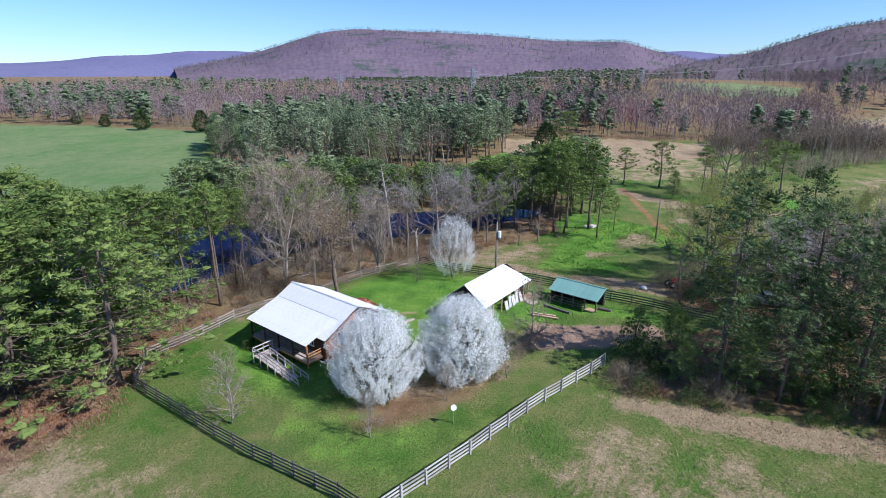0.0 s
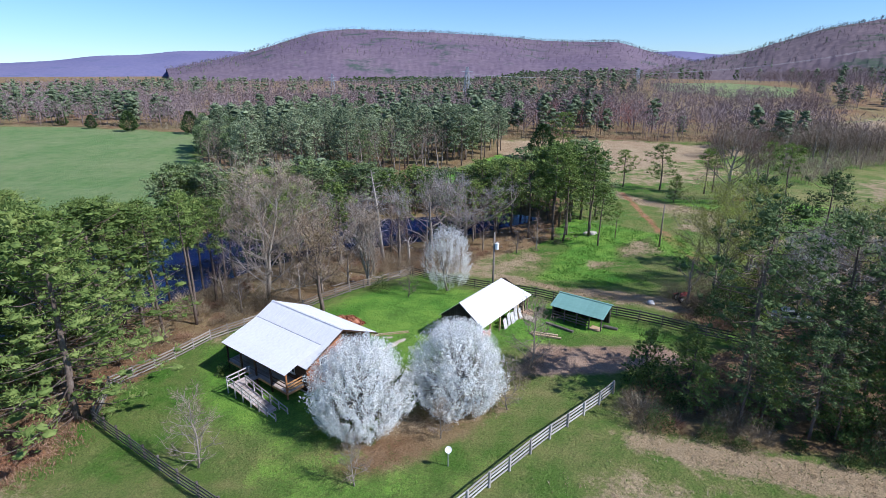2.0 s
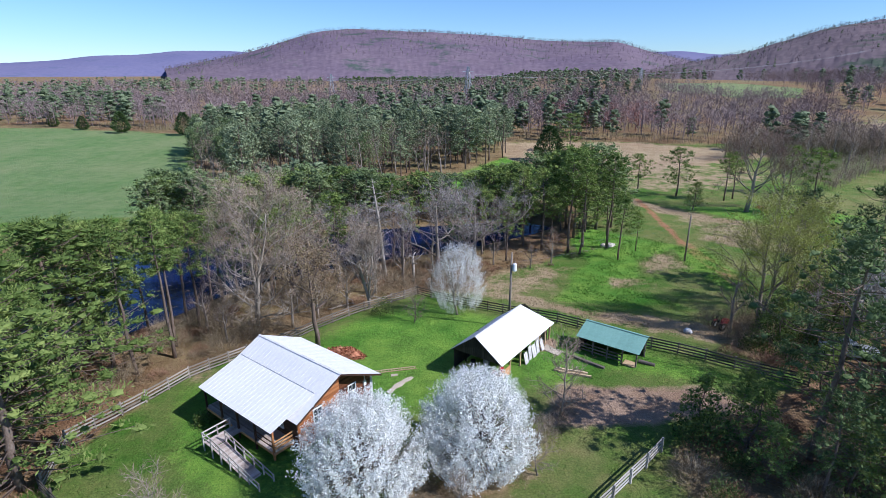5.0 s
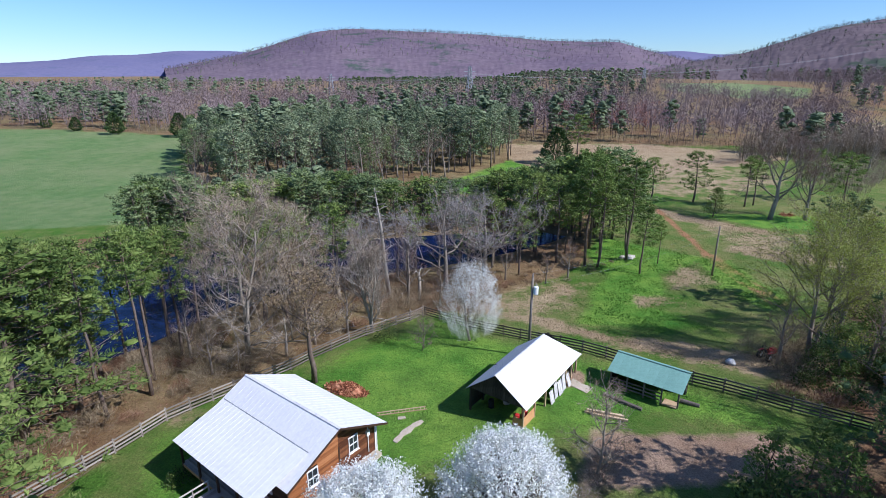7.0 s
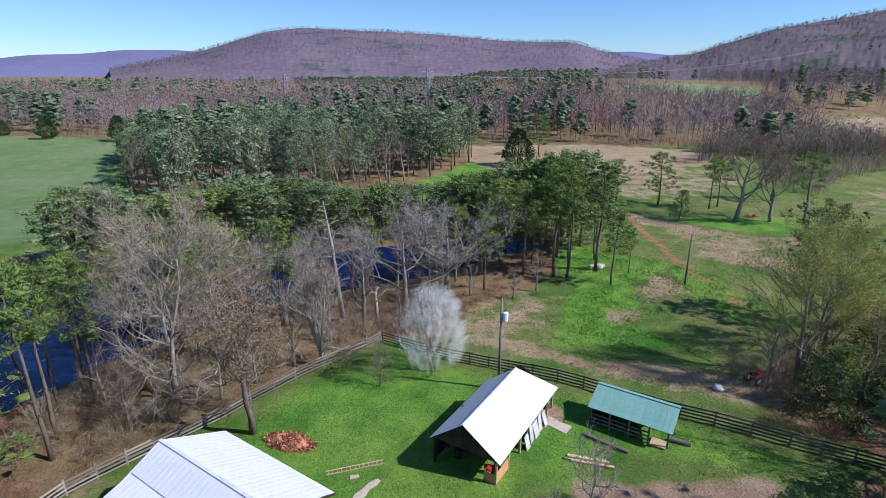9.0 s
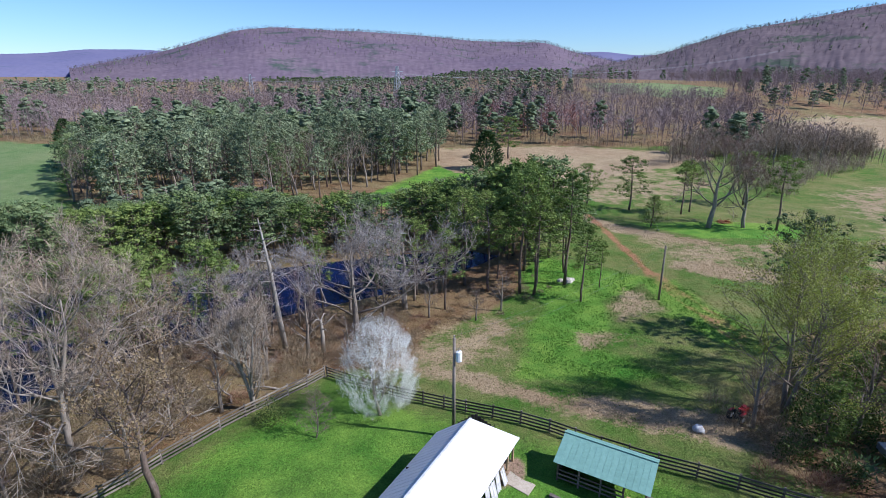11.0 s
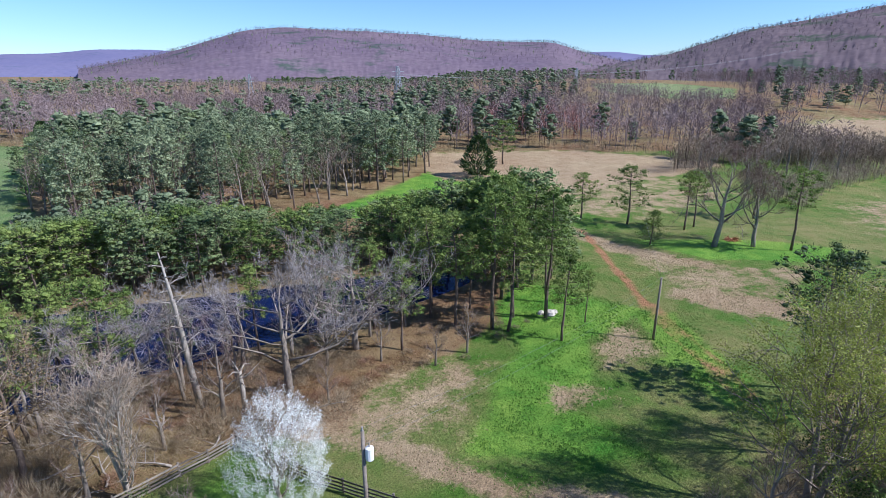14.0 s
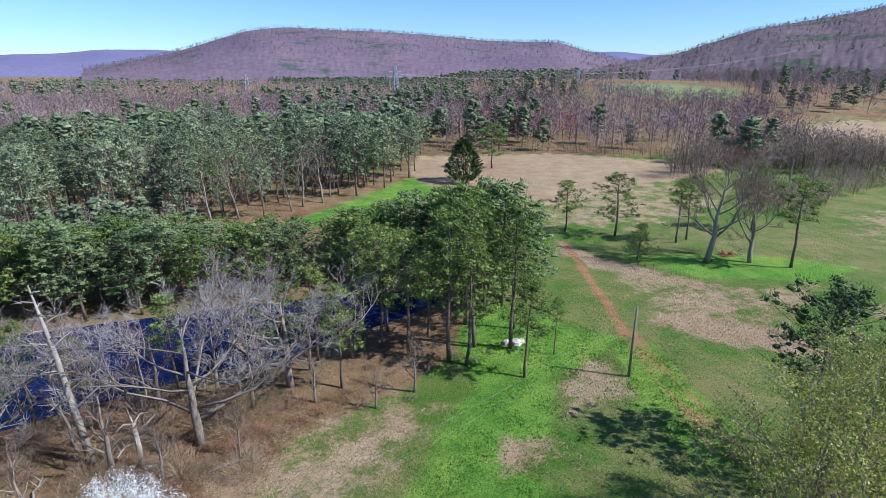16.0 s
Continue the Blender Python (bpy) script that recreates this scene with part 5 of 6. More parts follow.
def roof_panel(width, a, b, thick=0.025, ribs=2):
    """A metal sheet in the yz plane from a to b (y, z), with raised ribs along the slope."""
    (ya, za), (yb, zb) = a, b
    s = Shape()
    s.slab([(0, ya, za), (width, ya, za), (width, yb, zb), (0, yb, zb)] if yb > ya else [(0, yb, zb), (width, yb, zb), (width, ya, za), (0, ya, za)], thick)
    for i in range(ribs):
        x = width * (i + 0.06) / ribs
        c = [(x, ya, za + 0.014), (x + 0.04, ya, za + 0.014), (x + 0.04, yb, zb + 0.014), (x, yb, zb + 0.014)]
        s.slab(c if yb > ya else [c[3], c[2], c[1], c[0]], 0.024)
    return s


def roof_run(parent, x0, x1, a, b, mat, count, name="roof_panel"):
    w = (x1 - x0) / count
    me = roof_panel(w, a, b).mesh(name, mat)
    for i in range(count):
        part(name, me, mat, parent, m=Matrix.Translation((x0 + i * w, 0, 0)))


def boards(parent, a, b, z0, z1, mat, out, height_at=None, course=0.2, holes=(), name="board"):
    """Horizontal boards on a wall from a to b (plan places); height_at(f): the wall's top at the share f of its length; holes: (from, to, low, high)."""
    a, b = Vector(a), Vector(b)
    d = b - a
    ln = d.length
    d.normalize()
    side = Vector((d.y, -d.x)) * out
    ang = math.atan2(d.y, d.x)
    z = z0
    while z < z1 - 0.02:
        top = min(z + course - 0.012, z1)
        spans = [(0.0, ln)]
        if height_at:
            fs = [i / 60 for i in range(61) if height_at(i / 60) >= top]
            if not fs:
                break
            spans = [(min(fs) * ln, max(fs) * ln)]
        for h0, h1, l, h in holes:
            if top > l and z < h:
                spans = [q for s, e in spans for q in ((s, min(e, h0)), (max(s, h1), e)) if q[1] - q[0] > 0.03]
        for s, e in spans:
            p = a + d * (s + e) / 2 + side * 0.02
            sh = Shape().box((e - s, 0.035, top - z), (0, 0, 0))
            part(name, sh, mat, parent, m=Matrix.Translation((p.x, p.y, (z + top) / 2)) @ Matrix.Rotation(ang, 4, "Z"))
        z += course


def window_unit(parent, m, w=0.9, h=1.35):
    """A white sash window; local x along the wall, y outwards, origin at its middle."""
    f = Shape()
    for x, z, sx, sz in ((0, h / 2, w + 0.12, 0.07), (0, -h / 2, w + 0.12, 0.07), (-w / 2, 0, 0.07, h), (w / 2, 0, 0.07, h), (0, 0, w, 0.05), (0, 0, 0.03, h)):
        f.box((sx, 0.09, sz), (x, 0, z))
    fr = part("window_frame", f, WHITE_PAINT, parent, "white window frame", m=m)
    part("pane", Shape().box((w, 0.02, h), (0, -0.03, 0)), GLASS, fr)
    part("sill", Shape().box((w + 0.2, 0.14, 0.04), (0, 0.04, -h / 2 - 0.05)), WHITE_PAINT, fr)


HU = (0.797, -0.604)
H0 = ground(-14, 42) - 0.02
house = thing("house", frame_at(-11.38, 43.32, 0.0, HU), "low wooden cabin with a white metal roof and deep porch", "house")
RZ, EZ = 4.82, 2.62
roof_run(house, -11.2, 0.0, (-4.6, EZ), (0, RZ), ROOF_WHITE, 12)
roof_run(house, -11.2, 0.0, (4.6, EZ), (0, RZ), ROOF_WHITE, 12)
part("ridge_cap", Shape().beam((-11.22, 0, RZ + 0.012), (0.02, 0, RZ + 0.012), 0.22, 0.02), ROOF_WORN, house, "white ridge cap with grey stains")
porch = part("porch_roof", Shape().beam((-10.8, -6.3, 2.44), (-0.9, -6.3, 2.44), 0.08, 0.18), DARK_BOARD, house)
roof_run(house, -10.95, -0.75, (-6.45, 2.6), (-2.2, 3.86), ROOF_WHITE, 11)
part("flashing", Shape().beam((-10.95, -2.2, 3.865), (-0.75, -2.2, 3.865), 0.06, 0.03), STEEL, house, "grey flashing strip")
# walls: studs within, boards without
WX0, WX1, WY = -10.75, -0.5, 4.25


def gable(f):
    y = -WY + 2 * WY * f
    return RZ - abs(y) * (RZ - EZ) / 4.6 - 0.06


core = Shape()
core.prism([(WX0, -WY), (WX1, -WY), (WX1, 0.1), (WX1 - 0.6, 0.1), (WX1 - 0.6, WY), (WX0, WY)], H0 - 0.3, EZ)
core.v += [(WX0, -WY, EZ), (WX0, WY, EZ), (WX0, 0, RZ - 0.08), (WX1 - 0.6, -WY, EZ), (WX1 - 0.6, WY, EZ), (WX1 - 0.6, 0, RZ - 0.08)]
k = len(core.v) - 6
core.f += [[k, k + 2, k + 1], [k + 3, k + 4, k + 5], [k, k + 3, k + 5, k + 2], [k + 1, k + 2, k + 5, k + 4]]
part("wall", core, DARK_BOARD, house, "dark inner wall")
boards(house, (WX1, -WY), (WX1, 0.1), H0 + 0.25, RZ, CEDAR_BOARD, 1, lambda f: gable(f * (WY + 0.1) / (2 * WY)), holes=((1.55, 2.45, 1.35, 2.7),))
boards(house, (WX1 - 0.6, 0.1), (WX1 - 0.6, WY), H0 + 0.25, RZ, SHADED_CEDAR, 1, lambda f: gable((WY + 0.1 + f * (WY - 0.1)) / (2 * WY)), holes=((1.45, 2.35, 1.15, 2.5),))
boards(house, (WX0, -WY), (WX1, -WY), H0 + 0.25, EZ, DARK_BOARD, 1, holes=((7.6, 8.5, 1.2, 2.3), (3.9, 4.85, 0.55, 2.6)))
boards(house, (WX0, WY), (WX0, -WY), H0 + 0.25, EZ, DARK_BOARD, 1)
boards(house, (WX1 - 0.6, WY), (WX0, WY), H0 + 0.25, EZ, DARK_BOARD, 1)
window_unit(house, Matrix.Translation((WX1 + 0.05, -2.25, 2.02)) @ Matrix.Rotation(radians(-90), 4, "Z") @ Matrix.Rotation(0, 4, "X"), 0.85, 1.3)
window_unit(house, Matrix.Translation((WX1 - 0.55, 2.0, 1.82)) @ Matrix.Rotation(radians(-90), 4, "Z"), 0.85, 1.3)
window_unit(house, Matrix.Translation((-2.7, -WY - 0.04, 1.75)) @ Matrix.Rotation(radians(180), 4, "Z"), 0.85, 1.05)
door = part("door", Shape().box((0.92, 0.06, 2.03), (-6.37, -WY - 0.03, 1.58)), FENCE_DARK, house, "dark plank door")
part("door_handle", Shape().tube([(-6.02, -WY - 0.06, 1.55), (-6.02, -WY - 0.12, 1.55)], [0.025, 0.03], 6), STEEL, door)
part("corner_board", Shape().box((0.1, 0.12, EZ - H0), (WX1 + 0.02, 0.12, (EZ + H0) / 2 + 0.35)), DARK_BOARD, house)
part("corner_board", Shape().box((0.1, 0.12, EZ - H0), (WX1 - 0.55, WY, (EZ + H0) / 2)), WHITE_PAINT, house)
part("foundation", Shape().prism([(WX0 - 0.05, -WY - 0.05), (WX1 + 0.05, -WY - 0.05), (WX1 + 0.05, WY + 0.05), (WX0 - 0.05, WY + 0.05)], H0 - 0.4, H0 + 0.22), CONCRETE, house, "pale foundation")
for s in (-1, 1):
    part("barge_board", Shape().beam((0.0, s * 4.62, EZ - 0.09), (0.0, 0, RZ - 0.09), 0.035, 0.16), DARK_BOARD, house)
    part("barge_board", Shape().beam((-11.2, s * 4.62, EZ - 0.09), (-11.2, 0, RZ - 0.09), 0.035, 0.16), DARK_BOARD, house)
part("fascia", Shape().beam((-11.2, 4.6, EZ - 0.09), (0, 4.6, EZ - 0.09), 0.035, 0.15), WHITE_PAINT, house)
part("gutter_pipe", Shape().tube([(WX1 - 0.5, WY + 0.1, EZ - 0.1), (WX1 - 0.5, WY + 0.1, H0)], [0.05, 0.05], 6), WHITE_PAINT, house, "white down pipe")
part("meter_box", Shape().box((0.16, 0.3, 0.42), (WX1 - 0.48, 3.45, 1.9)).tube([(WX1 - 0.48, 3.45, 2.1), (WX1 - 0.48, 3.45, 2.6)], [0.04, 0.04], 6).tube([(WX1 - 0.48, 3.45, 1.7), (WX1 - 0.48, 3.45, 0.2)], [0.035, 0.035], 6), WHITE_PAINT, house, "white electric meter box")
# porch floor, posts and rail
for i in range(14):
    part("deck_board", Shape().box((9.8, 0.135, 0.035), (-5.85, -6.1 + i * 0.142, 0.56)), DECK, house)
part("deck_frame", Shape().beam((-10.75, -6.15, 0.42), (-0.95, -6.15, 0.42), 0.06, 0.22).beam((-0.98, -6.15, 0.42), (-0.98, -4.3, 0.42), 0.06, 0.22).beam((-10.72, -6.15, 0.42), (-10.72, -4.3, 0.42), 0.06, 0.22), PLYWOOD, house, "orange-brown porch edge")
for x in (-10.6, -8.2, -5.8, -3.4, -1.05):
    part("porch_post", Shape().box((0.14, 0.14, 2.4 - H0), (x, -6.12, (2.4 + H0) / 2)), CEDAR_BOARD if x > -2 else DARK_BOARD, house)
part("porch_rail", Shape().beam((-1.05, -6.1, 1.42), (-1.05, -4.35, 1.42), 0.05, 0.1).beam((-1.05, -6.1, 1.1), (-1.05, -4.35, 1.1), 0.04, 0.16).beam((-1.05, -6.1, 0.8), (-1.05, -4.35, 0.8), 0.04, 0.16), PLYWOOD, house, "orange timber rail")
part("porch_rail", Shape().beam((-3.3, -6.1, 1.4), (-1.05, -6.1, 1.4), 0.05, 0.1).beam((-3.3, -6.1, 0.95), (-1.05, -6.1, 0.95), 0.04, 0.1), DARK_BOARD, house)

# ramp up to the porch
ramp = thing("ramp", frame_at(-11.38, 43.32, 0.0, HU), "weathered timber access ramp with railings beside the porch", "ramp")
R0, R1 = (-5.2, 0.57), (0.9, H0 + 0.06)
for i in range(44):
    f = (i + 0.5) / 44
    x, z = R0[0] + (R1[0] - R0[0]) * f, R0[1] + (R1[1] - R0[1]) * f
    part("deck_board", Shape().box((0.13, 1.15, 0.03), (x, -8.2, z)), DECK, ramp)
for i in range(18):
    part("deck_board", Shape().box((0.13 * 0.98, 2.6, 0.03), (-5.35 - i * 0.075 * 0.99 * 1.0 - 0.06 * i, -7.48, 0.575)), DECK, ramp) if i < 9 else None
for y in (-8.82, -7.6):
    for i in range(6):
        f = i / 5
        x, z = R0[0] + (R1[0] - R0[0]) * f, R0[1] + (R1[1] - R0[1]) * f
        part("post", Shape().box((0.09, 0.09, z + 0.95 - H0 + 0.2), (x, y, (z + 0.95 + H0 - 0.2) / 2)), GREY_WOOD, ramp)
    for up in (0.92, 0.5):
        part("rail", Shape().beam((R0[0], y, R0[1] + up), (R1[0], y, R1[1] + up), 0.05, 0.1), GREY_WOOD, ramp)
for a, b in (((-6.4, -8.82), (-5.2, -8.82)), ((-6.4, -8.82), (-6.4, -6.4))):
    for up in (0.92, 0.5):
        part("rail", Shape().beam((*a, 0.57 + up), (*b, 0.57 + up), 0.05, 0.1), GREY_WOOD, ramp)
for x, y in ((-6.4, -8.82), (-6.4, -6.5), (-6.4, -7.6)):
    part("post", Shape().box((0.09, 0.09, 1.7), (x, y, 0.65)), GREY_WOOD, ramp)
single("door_mat", Shape().prism([(0.95, -8.9), (2.1, -8.7), (2.3, -7.8), (1.5, -7.3), (0.9, -7.6)], 0.0, 0.05), MAT_BLUE, "dark blue rubber mat on the grass at the ramp's foot", "mat", m=frame_at(-11.38, 43.32, H0, HU))

# ---- barn ----
BU = (0.584, 0.812)
BZ = ground(3, 54) - 0.03
barn = thing("barn", frame_at(-0.06, 51.33, 0.0, BU), "open pole barn with a steep white metal gable roof", "barn")
for i in range(11):
    # the eave runs further back than the ridge
    r0, r1, e0, e1 = 9.15 * i / 11, 9.15 * (i + 1) / 11, 0.2 + 11.5 * i / 11, 0.2 + 11.5 * (i + 1) / 11
    sheet = Shape().slab([(e0, -2.95, 1.72), (e1, -2.95, 1.72), (r1, 0, 4.05), (r0, 0, 4.05)], 0.025)
    sheet.slab([(e0, -2.95, 1.732), (e0 + 0.05, -2.95, 1.732), (r0 + 0.05, 0, 4.062), (r0, 0, 4.062)], 0.02)
    part("roof_panel", sheet, ROOF_WHITE, barn)
roof_run(barn, 0.0, 9.15, (2.85, 1.8), (0, 4.05), ROOF_WHITE, 10)
part("ridge_cap", Shape().beam((-0.03, 0, 4.06), (9.18, 0, 4.06), 0.16, 0.02), ROOF_WORN, barn)
for x in (0.35, 2.4, 4.5, 6.6, 8.8):
    for y in (-2.6, 2.6):
        part("post", Shape().box((0.15, 0.15, 1.88 - BZ + 0.3), (x, y, (1.88 + BZ - 0.3) / 2)), PALE_WOOD if y < 0 else BARN_BOARD, barn)
    part("rafter", Shape().beam((x, -2.8, 1.72), (x, 0, 3.9), 0.06, 0.1).beam((x, 2.8, 1.72), (x, 0, 3.9), 0.06, 0.1).beam((x, -2.5, 1.9), (x, 2.5, 1.9), 0.06, 0.14), BARN_BOARD, barn)
for y in (-2.6, 2.6):
    part("beam", Shape().beam((0.2, y, 1.8), (8.95, y, 1.8), 0.08, 0.18), BARN_BOARD, barn)
# back wall, far side and gable boarding, upright boards
def upright_boards(parent, a, b, low, top_at, mat, step_w=0.24):
    a, b = Vector(a), Vector(b)
    n = max(1, int((b - a).length / step_w))
    d = (b - a) / n
    ang = math.atan2(d.y, d.x)
    for i in range(n):
        p = a + d * (i + 0.5)
        z1 = top_at((i + 0.5) / n)
        part("board", Shape().box((d.length - 0.012, 0.03, z1 - low), (0, 0, 0)), mat, parent, m=Matrix.Translation((p.x, p.y, (low + z1) / 2)) @ Matrix.Rotation(ang, 4, "Z"))


upright_boards(barn, (0.3, 2.65), (8.9, 2.65), BZ, lambda f: 1.85, BARN_BOARD)
for x in (10.2, 11.3):
    part("post", Shape().box((0.15, 0.15, 1.88 - BZ + 0.3), (x, -2.6, (1.88 + BZ - 0.3) / 2)), PALE_WOOD, barn)
part("beam", Shape().beam((8.9, -2.6, 1.8), (11.5, -2.6, 1.8), 0.08, 0.18), BARN_BOARD, barn)
upright_boards(barn, (10.9, -2.5), (8.95, 2.6), BZ, lambda f: 3.95 - abs(-2.5 + 5.1 * f) * 0.79, BARN_BOARD)
upright_boards(barn, (0.3, -2.6), (0.3, 2.6), 1.75, lambda f: 3.97 - abs(-2.6 + 5.2 * f) * 0.79, BARN_BOARD)
upright_boards(barn, (4.4, 2.6), (4.4, -0.6), BZ, lambda f: 2.2, BARN_BOARD)
part("stall_panel", Shape().box((1.9, 0.04, 1.05), (1.4, -2.62, BZ + 0.6)), PLYWOOD, barn, "bare orange plywood stall panel")
part("stall_panel", Shape().box((0.04, 0.9, 0.95), (0.34, -2.1, BZ + 0.55)), PLYWOOD, barn, "bare orange plywood stall panel")
part("stall_panel", Shape().box((0.9, 0.05, 1.9), (8.2, -2.6, BZ + 1.0)), GREY_WOOD, barn)
for x, w, z, lean in ((5.4, 0.7, 1.25, 0.3), (6.3, 0.6, 1.6, 0.22), (7.1, 0.8, 1.45, 0.35), (8.0, 0.6, 1.6, 0.25), (8.9, 0.6, 1.3, 0.4)):
    sh = Shape()
    for j in range(7):
        xx, fold, top = x + w * (j / 6 - 0.5), 0.07 * (j % 2), BZ + z - 0.1 * (j % 3)
        sh.v += [(xx, -2.72 - lean - fold, BZ), (xx, -2.7, top), (xx, -2.66, top), (xx, -2.68 - lean - fold, BZ)]
        if j:
            q = 4 * j
            sh.f += [[q - 4 + k, q + k, q + (k + 1) % 4, q - 4 + (k + 1) % 4] for k in range(4)]
    sh.f += [[0, 1, 2, 3], [27, 26, 25, 24]]
    single("tarpaulin", sh, CLOTH, "pale folded tarpaulin leaning against the barn", "tarpaulin", "barn clutter", m=barn.matrix_world)
for x, y, s, mat, lab in ((2.0, -1.9, 0.6, RED_PAINT, "red plastic drum inside the barn"), (1.2, -1.6, 0.5, RED_PAINT, "red plastic drum inside the barn"), (2.9, 0.4, 0.7, GREY_WOOD, "grey drum inside the barn"), (1.6, 1.2, 0.6, BLACK, "black drum inside the barn")):
    single("drum", Shape().tube([(0, 0, 0), (0, 0, 0.04), (0, 0, s * 1.25), (0, 0, s * 1.3)], [s * 0.4, s * 0.45, s * 0.45, s * 0.4], 12), mat, lab, "drum", "barn clutter", m=barn.matrix_world @ Matrix.Translation((x, y, BZ)))
single("concrete_slab", Shape().prism([(8.6, -4.9), (11.3, -5.2), (11.9, -2.9), (9.0, -2.85)], BZ - 0.3, BZ + 0.10), CONCRETE, "rough sandy concrete slab beside the barn", "slab", kind="structure", m=frame_at(-0.06, 51.33, 0.0, BU))

# ---- green shelter ----
SU = (0.8, -0.6)
SZ = ground(14.5, 56) - 0.05
shed = thing("shelter", frame_at(11.1, 56.75, 0.0, SU), "low open animal shelter with a green metal roof", "shelter")
roof_run(shed, 0.0, 6.7, (-0.15, SZ + 1.75), (2.45, SZ + 2.65), ROOF_GREEN, 8)
roof_run(shed, 0.0, 6.7, (3.05, SZ + 2.45), (2.45, SZ + 2.65), ROOF_GREEN, 8)
part("ridge_cap", Shape().beam((-0.02, 2.45, SZ + 2.68), (6.72, 2.45, SZ + 2.68), 0.24, 0.03), ROOF_GREEN, shed)
for x in (0.3, 1.85, 3.4, 4.95, 6.4):
    part("post", Shape().box((0.13, 0.13, 1.9), (x, 0.15, SZ + 0.8)), FENCE_DARK, shed)
    part("post", Shape().box((0.13, 0.13, 2.6), (x, 2.75, SZ + 1.15)), FENCE_DARK, shed)
    part("rafter", Shape().beam((x, -0.05, SZ + 1.68), (x, 2.5, SZ + 2.56), 0.05, 0.12), FENCE_DARK, shed)
part("beam", Shape().beam((0.1, 0.15, SZ + 1.68), (6.6, 0.15, SZ + 1.68), 0.07, 0.15), FENCE_DARK, shed)
upright_boards(shed, (0.2, 2.82), (6.5, 2.82), SZ, lambda f: SZ + 2.4, BARN_BOARD)
upright_boards(shed, (0.25, 0.2), (0.25, 2.8), SZ, lambda f: SZ + 1.75 + 0.8 * f, BARN_BOARD)
for z in (0.35, 0.7, 1.05):
    part("rail", Shape().beam((0.3, 0.1, SZ + z), (5.0, 0.1, SZ + z), 0.04, 0.13), FENCE_DARK, shed)
single("pallet", Shape().box((1.2, 1.0, 0.05), (0, 0, 0.14)).box((1.2, 0.1, 0.1), (0, -0.4, 0.06)).box((1.2, 0.1, 0.1), (0, 0.4, 0.06)), PALE_WOOD, "wooden pallet beside the shelter", "pallet", m=frame_at(15.9, 53.6, ground(15.9, 53.6), SU))
single("log", Shape().tube([(0, 0, 0.18), (1.6, 0.1, 0.2)], [0.2, 0.17], 9), FENCE_DARK, "dark log on the grass beside the shelter", "log", m=frame_at(16.9, 53.9, ground(16.9, 53.9), SU))

# ---- fences ----
POSTS = {}


def fence(line, mat, label, rails=4, tall=1.3):
    """Post and board fence along a plan line; origin of each piece on the ground."""
    f = thing("fence", None, label, "fence", "paddock fences")
    key = mat.name
    if key not in POSTS:
        POSTS[key] = Shape().box((0.13, 0.13, tall + 0.45), (0, 0, (tall + 0.05) / 2 - 0.2)).mesh("post", mat)
    for (ax, ay), (bx, by) in zip(line, line[1:]):
        ln = math.hypot(bx - ax, by - ay)
        n = max(1, round(ln / 2.4))
        ang = math.atan2(by - ay, bx - ax)
        nx, ny = math.sin(ang) * 0.08, -math.cos(ang) * 0.08
        me = Shape().box((ln / n + 0.05, 0.03, 0.15)).mesh("board", mat)
        for i in range(n + 1):
            x, y = ax + (bx - ax) * i / n, ay + (by - ay) * i / n
            z = ground(x, y)
            if i < n or (bx, by) == line[-1]:
                part("post", POSTS[key], mat, f, m=pose(x, y, z, RNG.normal(0, 1.2), RNG.normal(0, 1.2), math.degrees(ang)))
            if i < n:
                x2, y2 = ax + (bx - ax) * (i + 1) / n, ay + (by - ay) * (i + 1) / n
                z2 = ground(x2, y2)
                tilt = math.degrees(math.atan2(z2 - z, ln / n))
                for r in range(rails):
                    hgt = 0.24 + r * (tall - 0.34) / (rails - 1) + RNG.normal(0, 0.012)
                    part("board", me, mat, f, m=Matrix.Translation(((x + x2) / 2 + nx, (y + y2) / 2 + ny, (z + z2) / 2 + hgt)) @ Matrix.Rotation(ang, 4, "Z") @ Matrix.Rotation(radians(-tilt + RNG.normal(0, 0.25)), 4, "Y"))


# Front fence in shade, pasture fence in sun: both painted by wood tone.
fence([(-32.0, 36.2), (-22.9, 29.9), (-16.5, 25.5), (-9.1, 21.3), (-6.7, 19.6)], FENCE_DARK, "four-board weathered fence along the front paddock, shade painted into its tone")
fence([(13.9, 39.9), (3.2, 29.3), (-6.4, 19.6)], GREY_WOOD, "four-board weathered grey fence along the pasture, sunlight painted into its tone")
fence([(-32.0, 36.4), (-33.8, 41.5), (-28.6, 52.0), (-24.4, 56.5)], FENCE_MID, "four-board fence of bleached wood beside the woods")
fence([(-24.4, 56.5), (-20.2, 60.9), (-13.5, 68.7), (-7.2, 75.6)], FENCE_OLD, "four-board fence of brown weathered wood under bare trees")
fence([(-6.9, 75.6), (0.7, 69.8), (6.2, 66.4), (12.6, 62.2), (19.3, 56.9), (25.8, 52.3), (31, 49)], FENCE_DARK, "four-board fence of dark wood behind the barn")

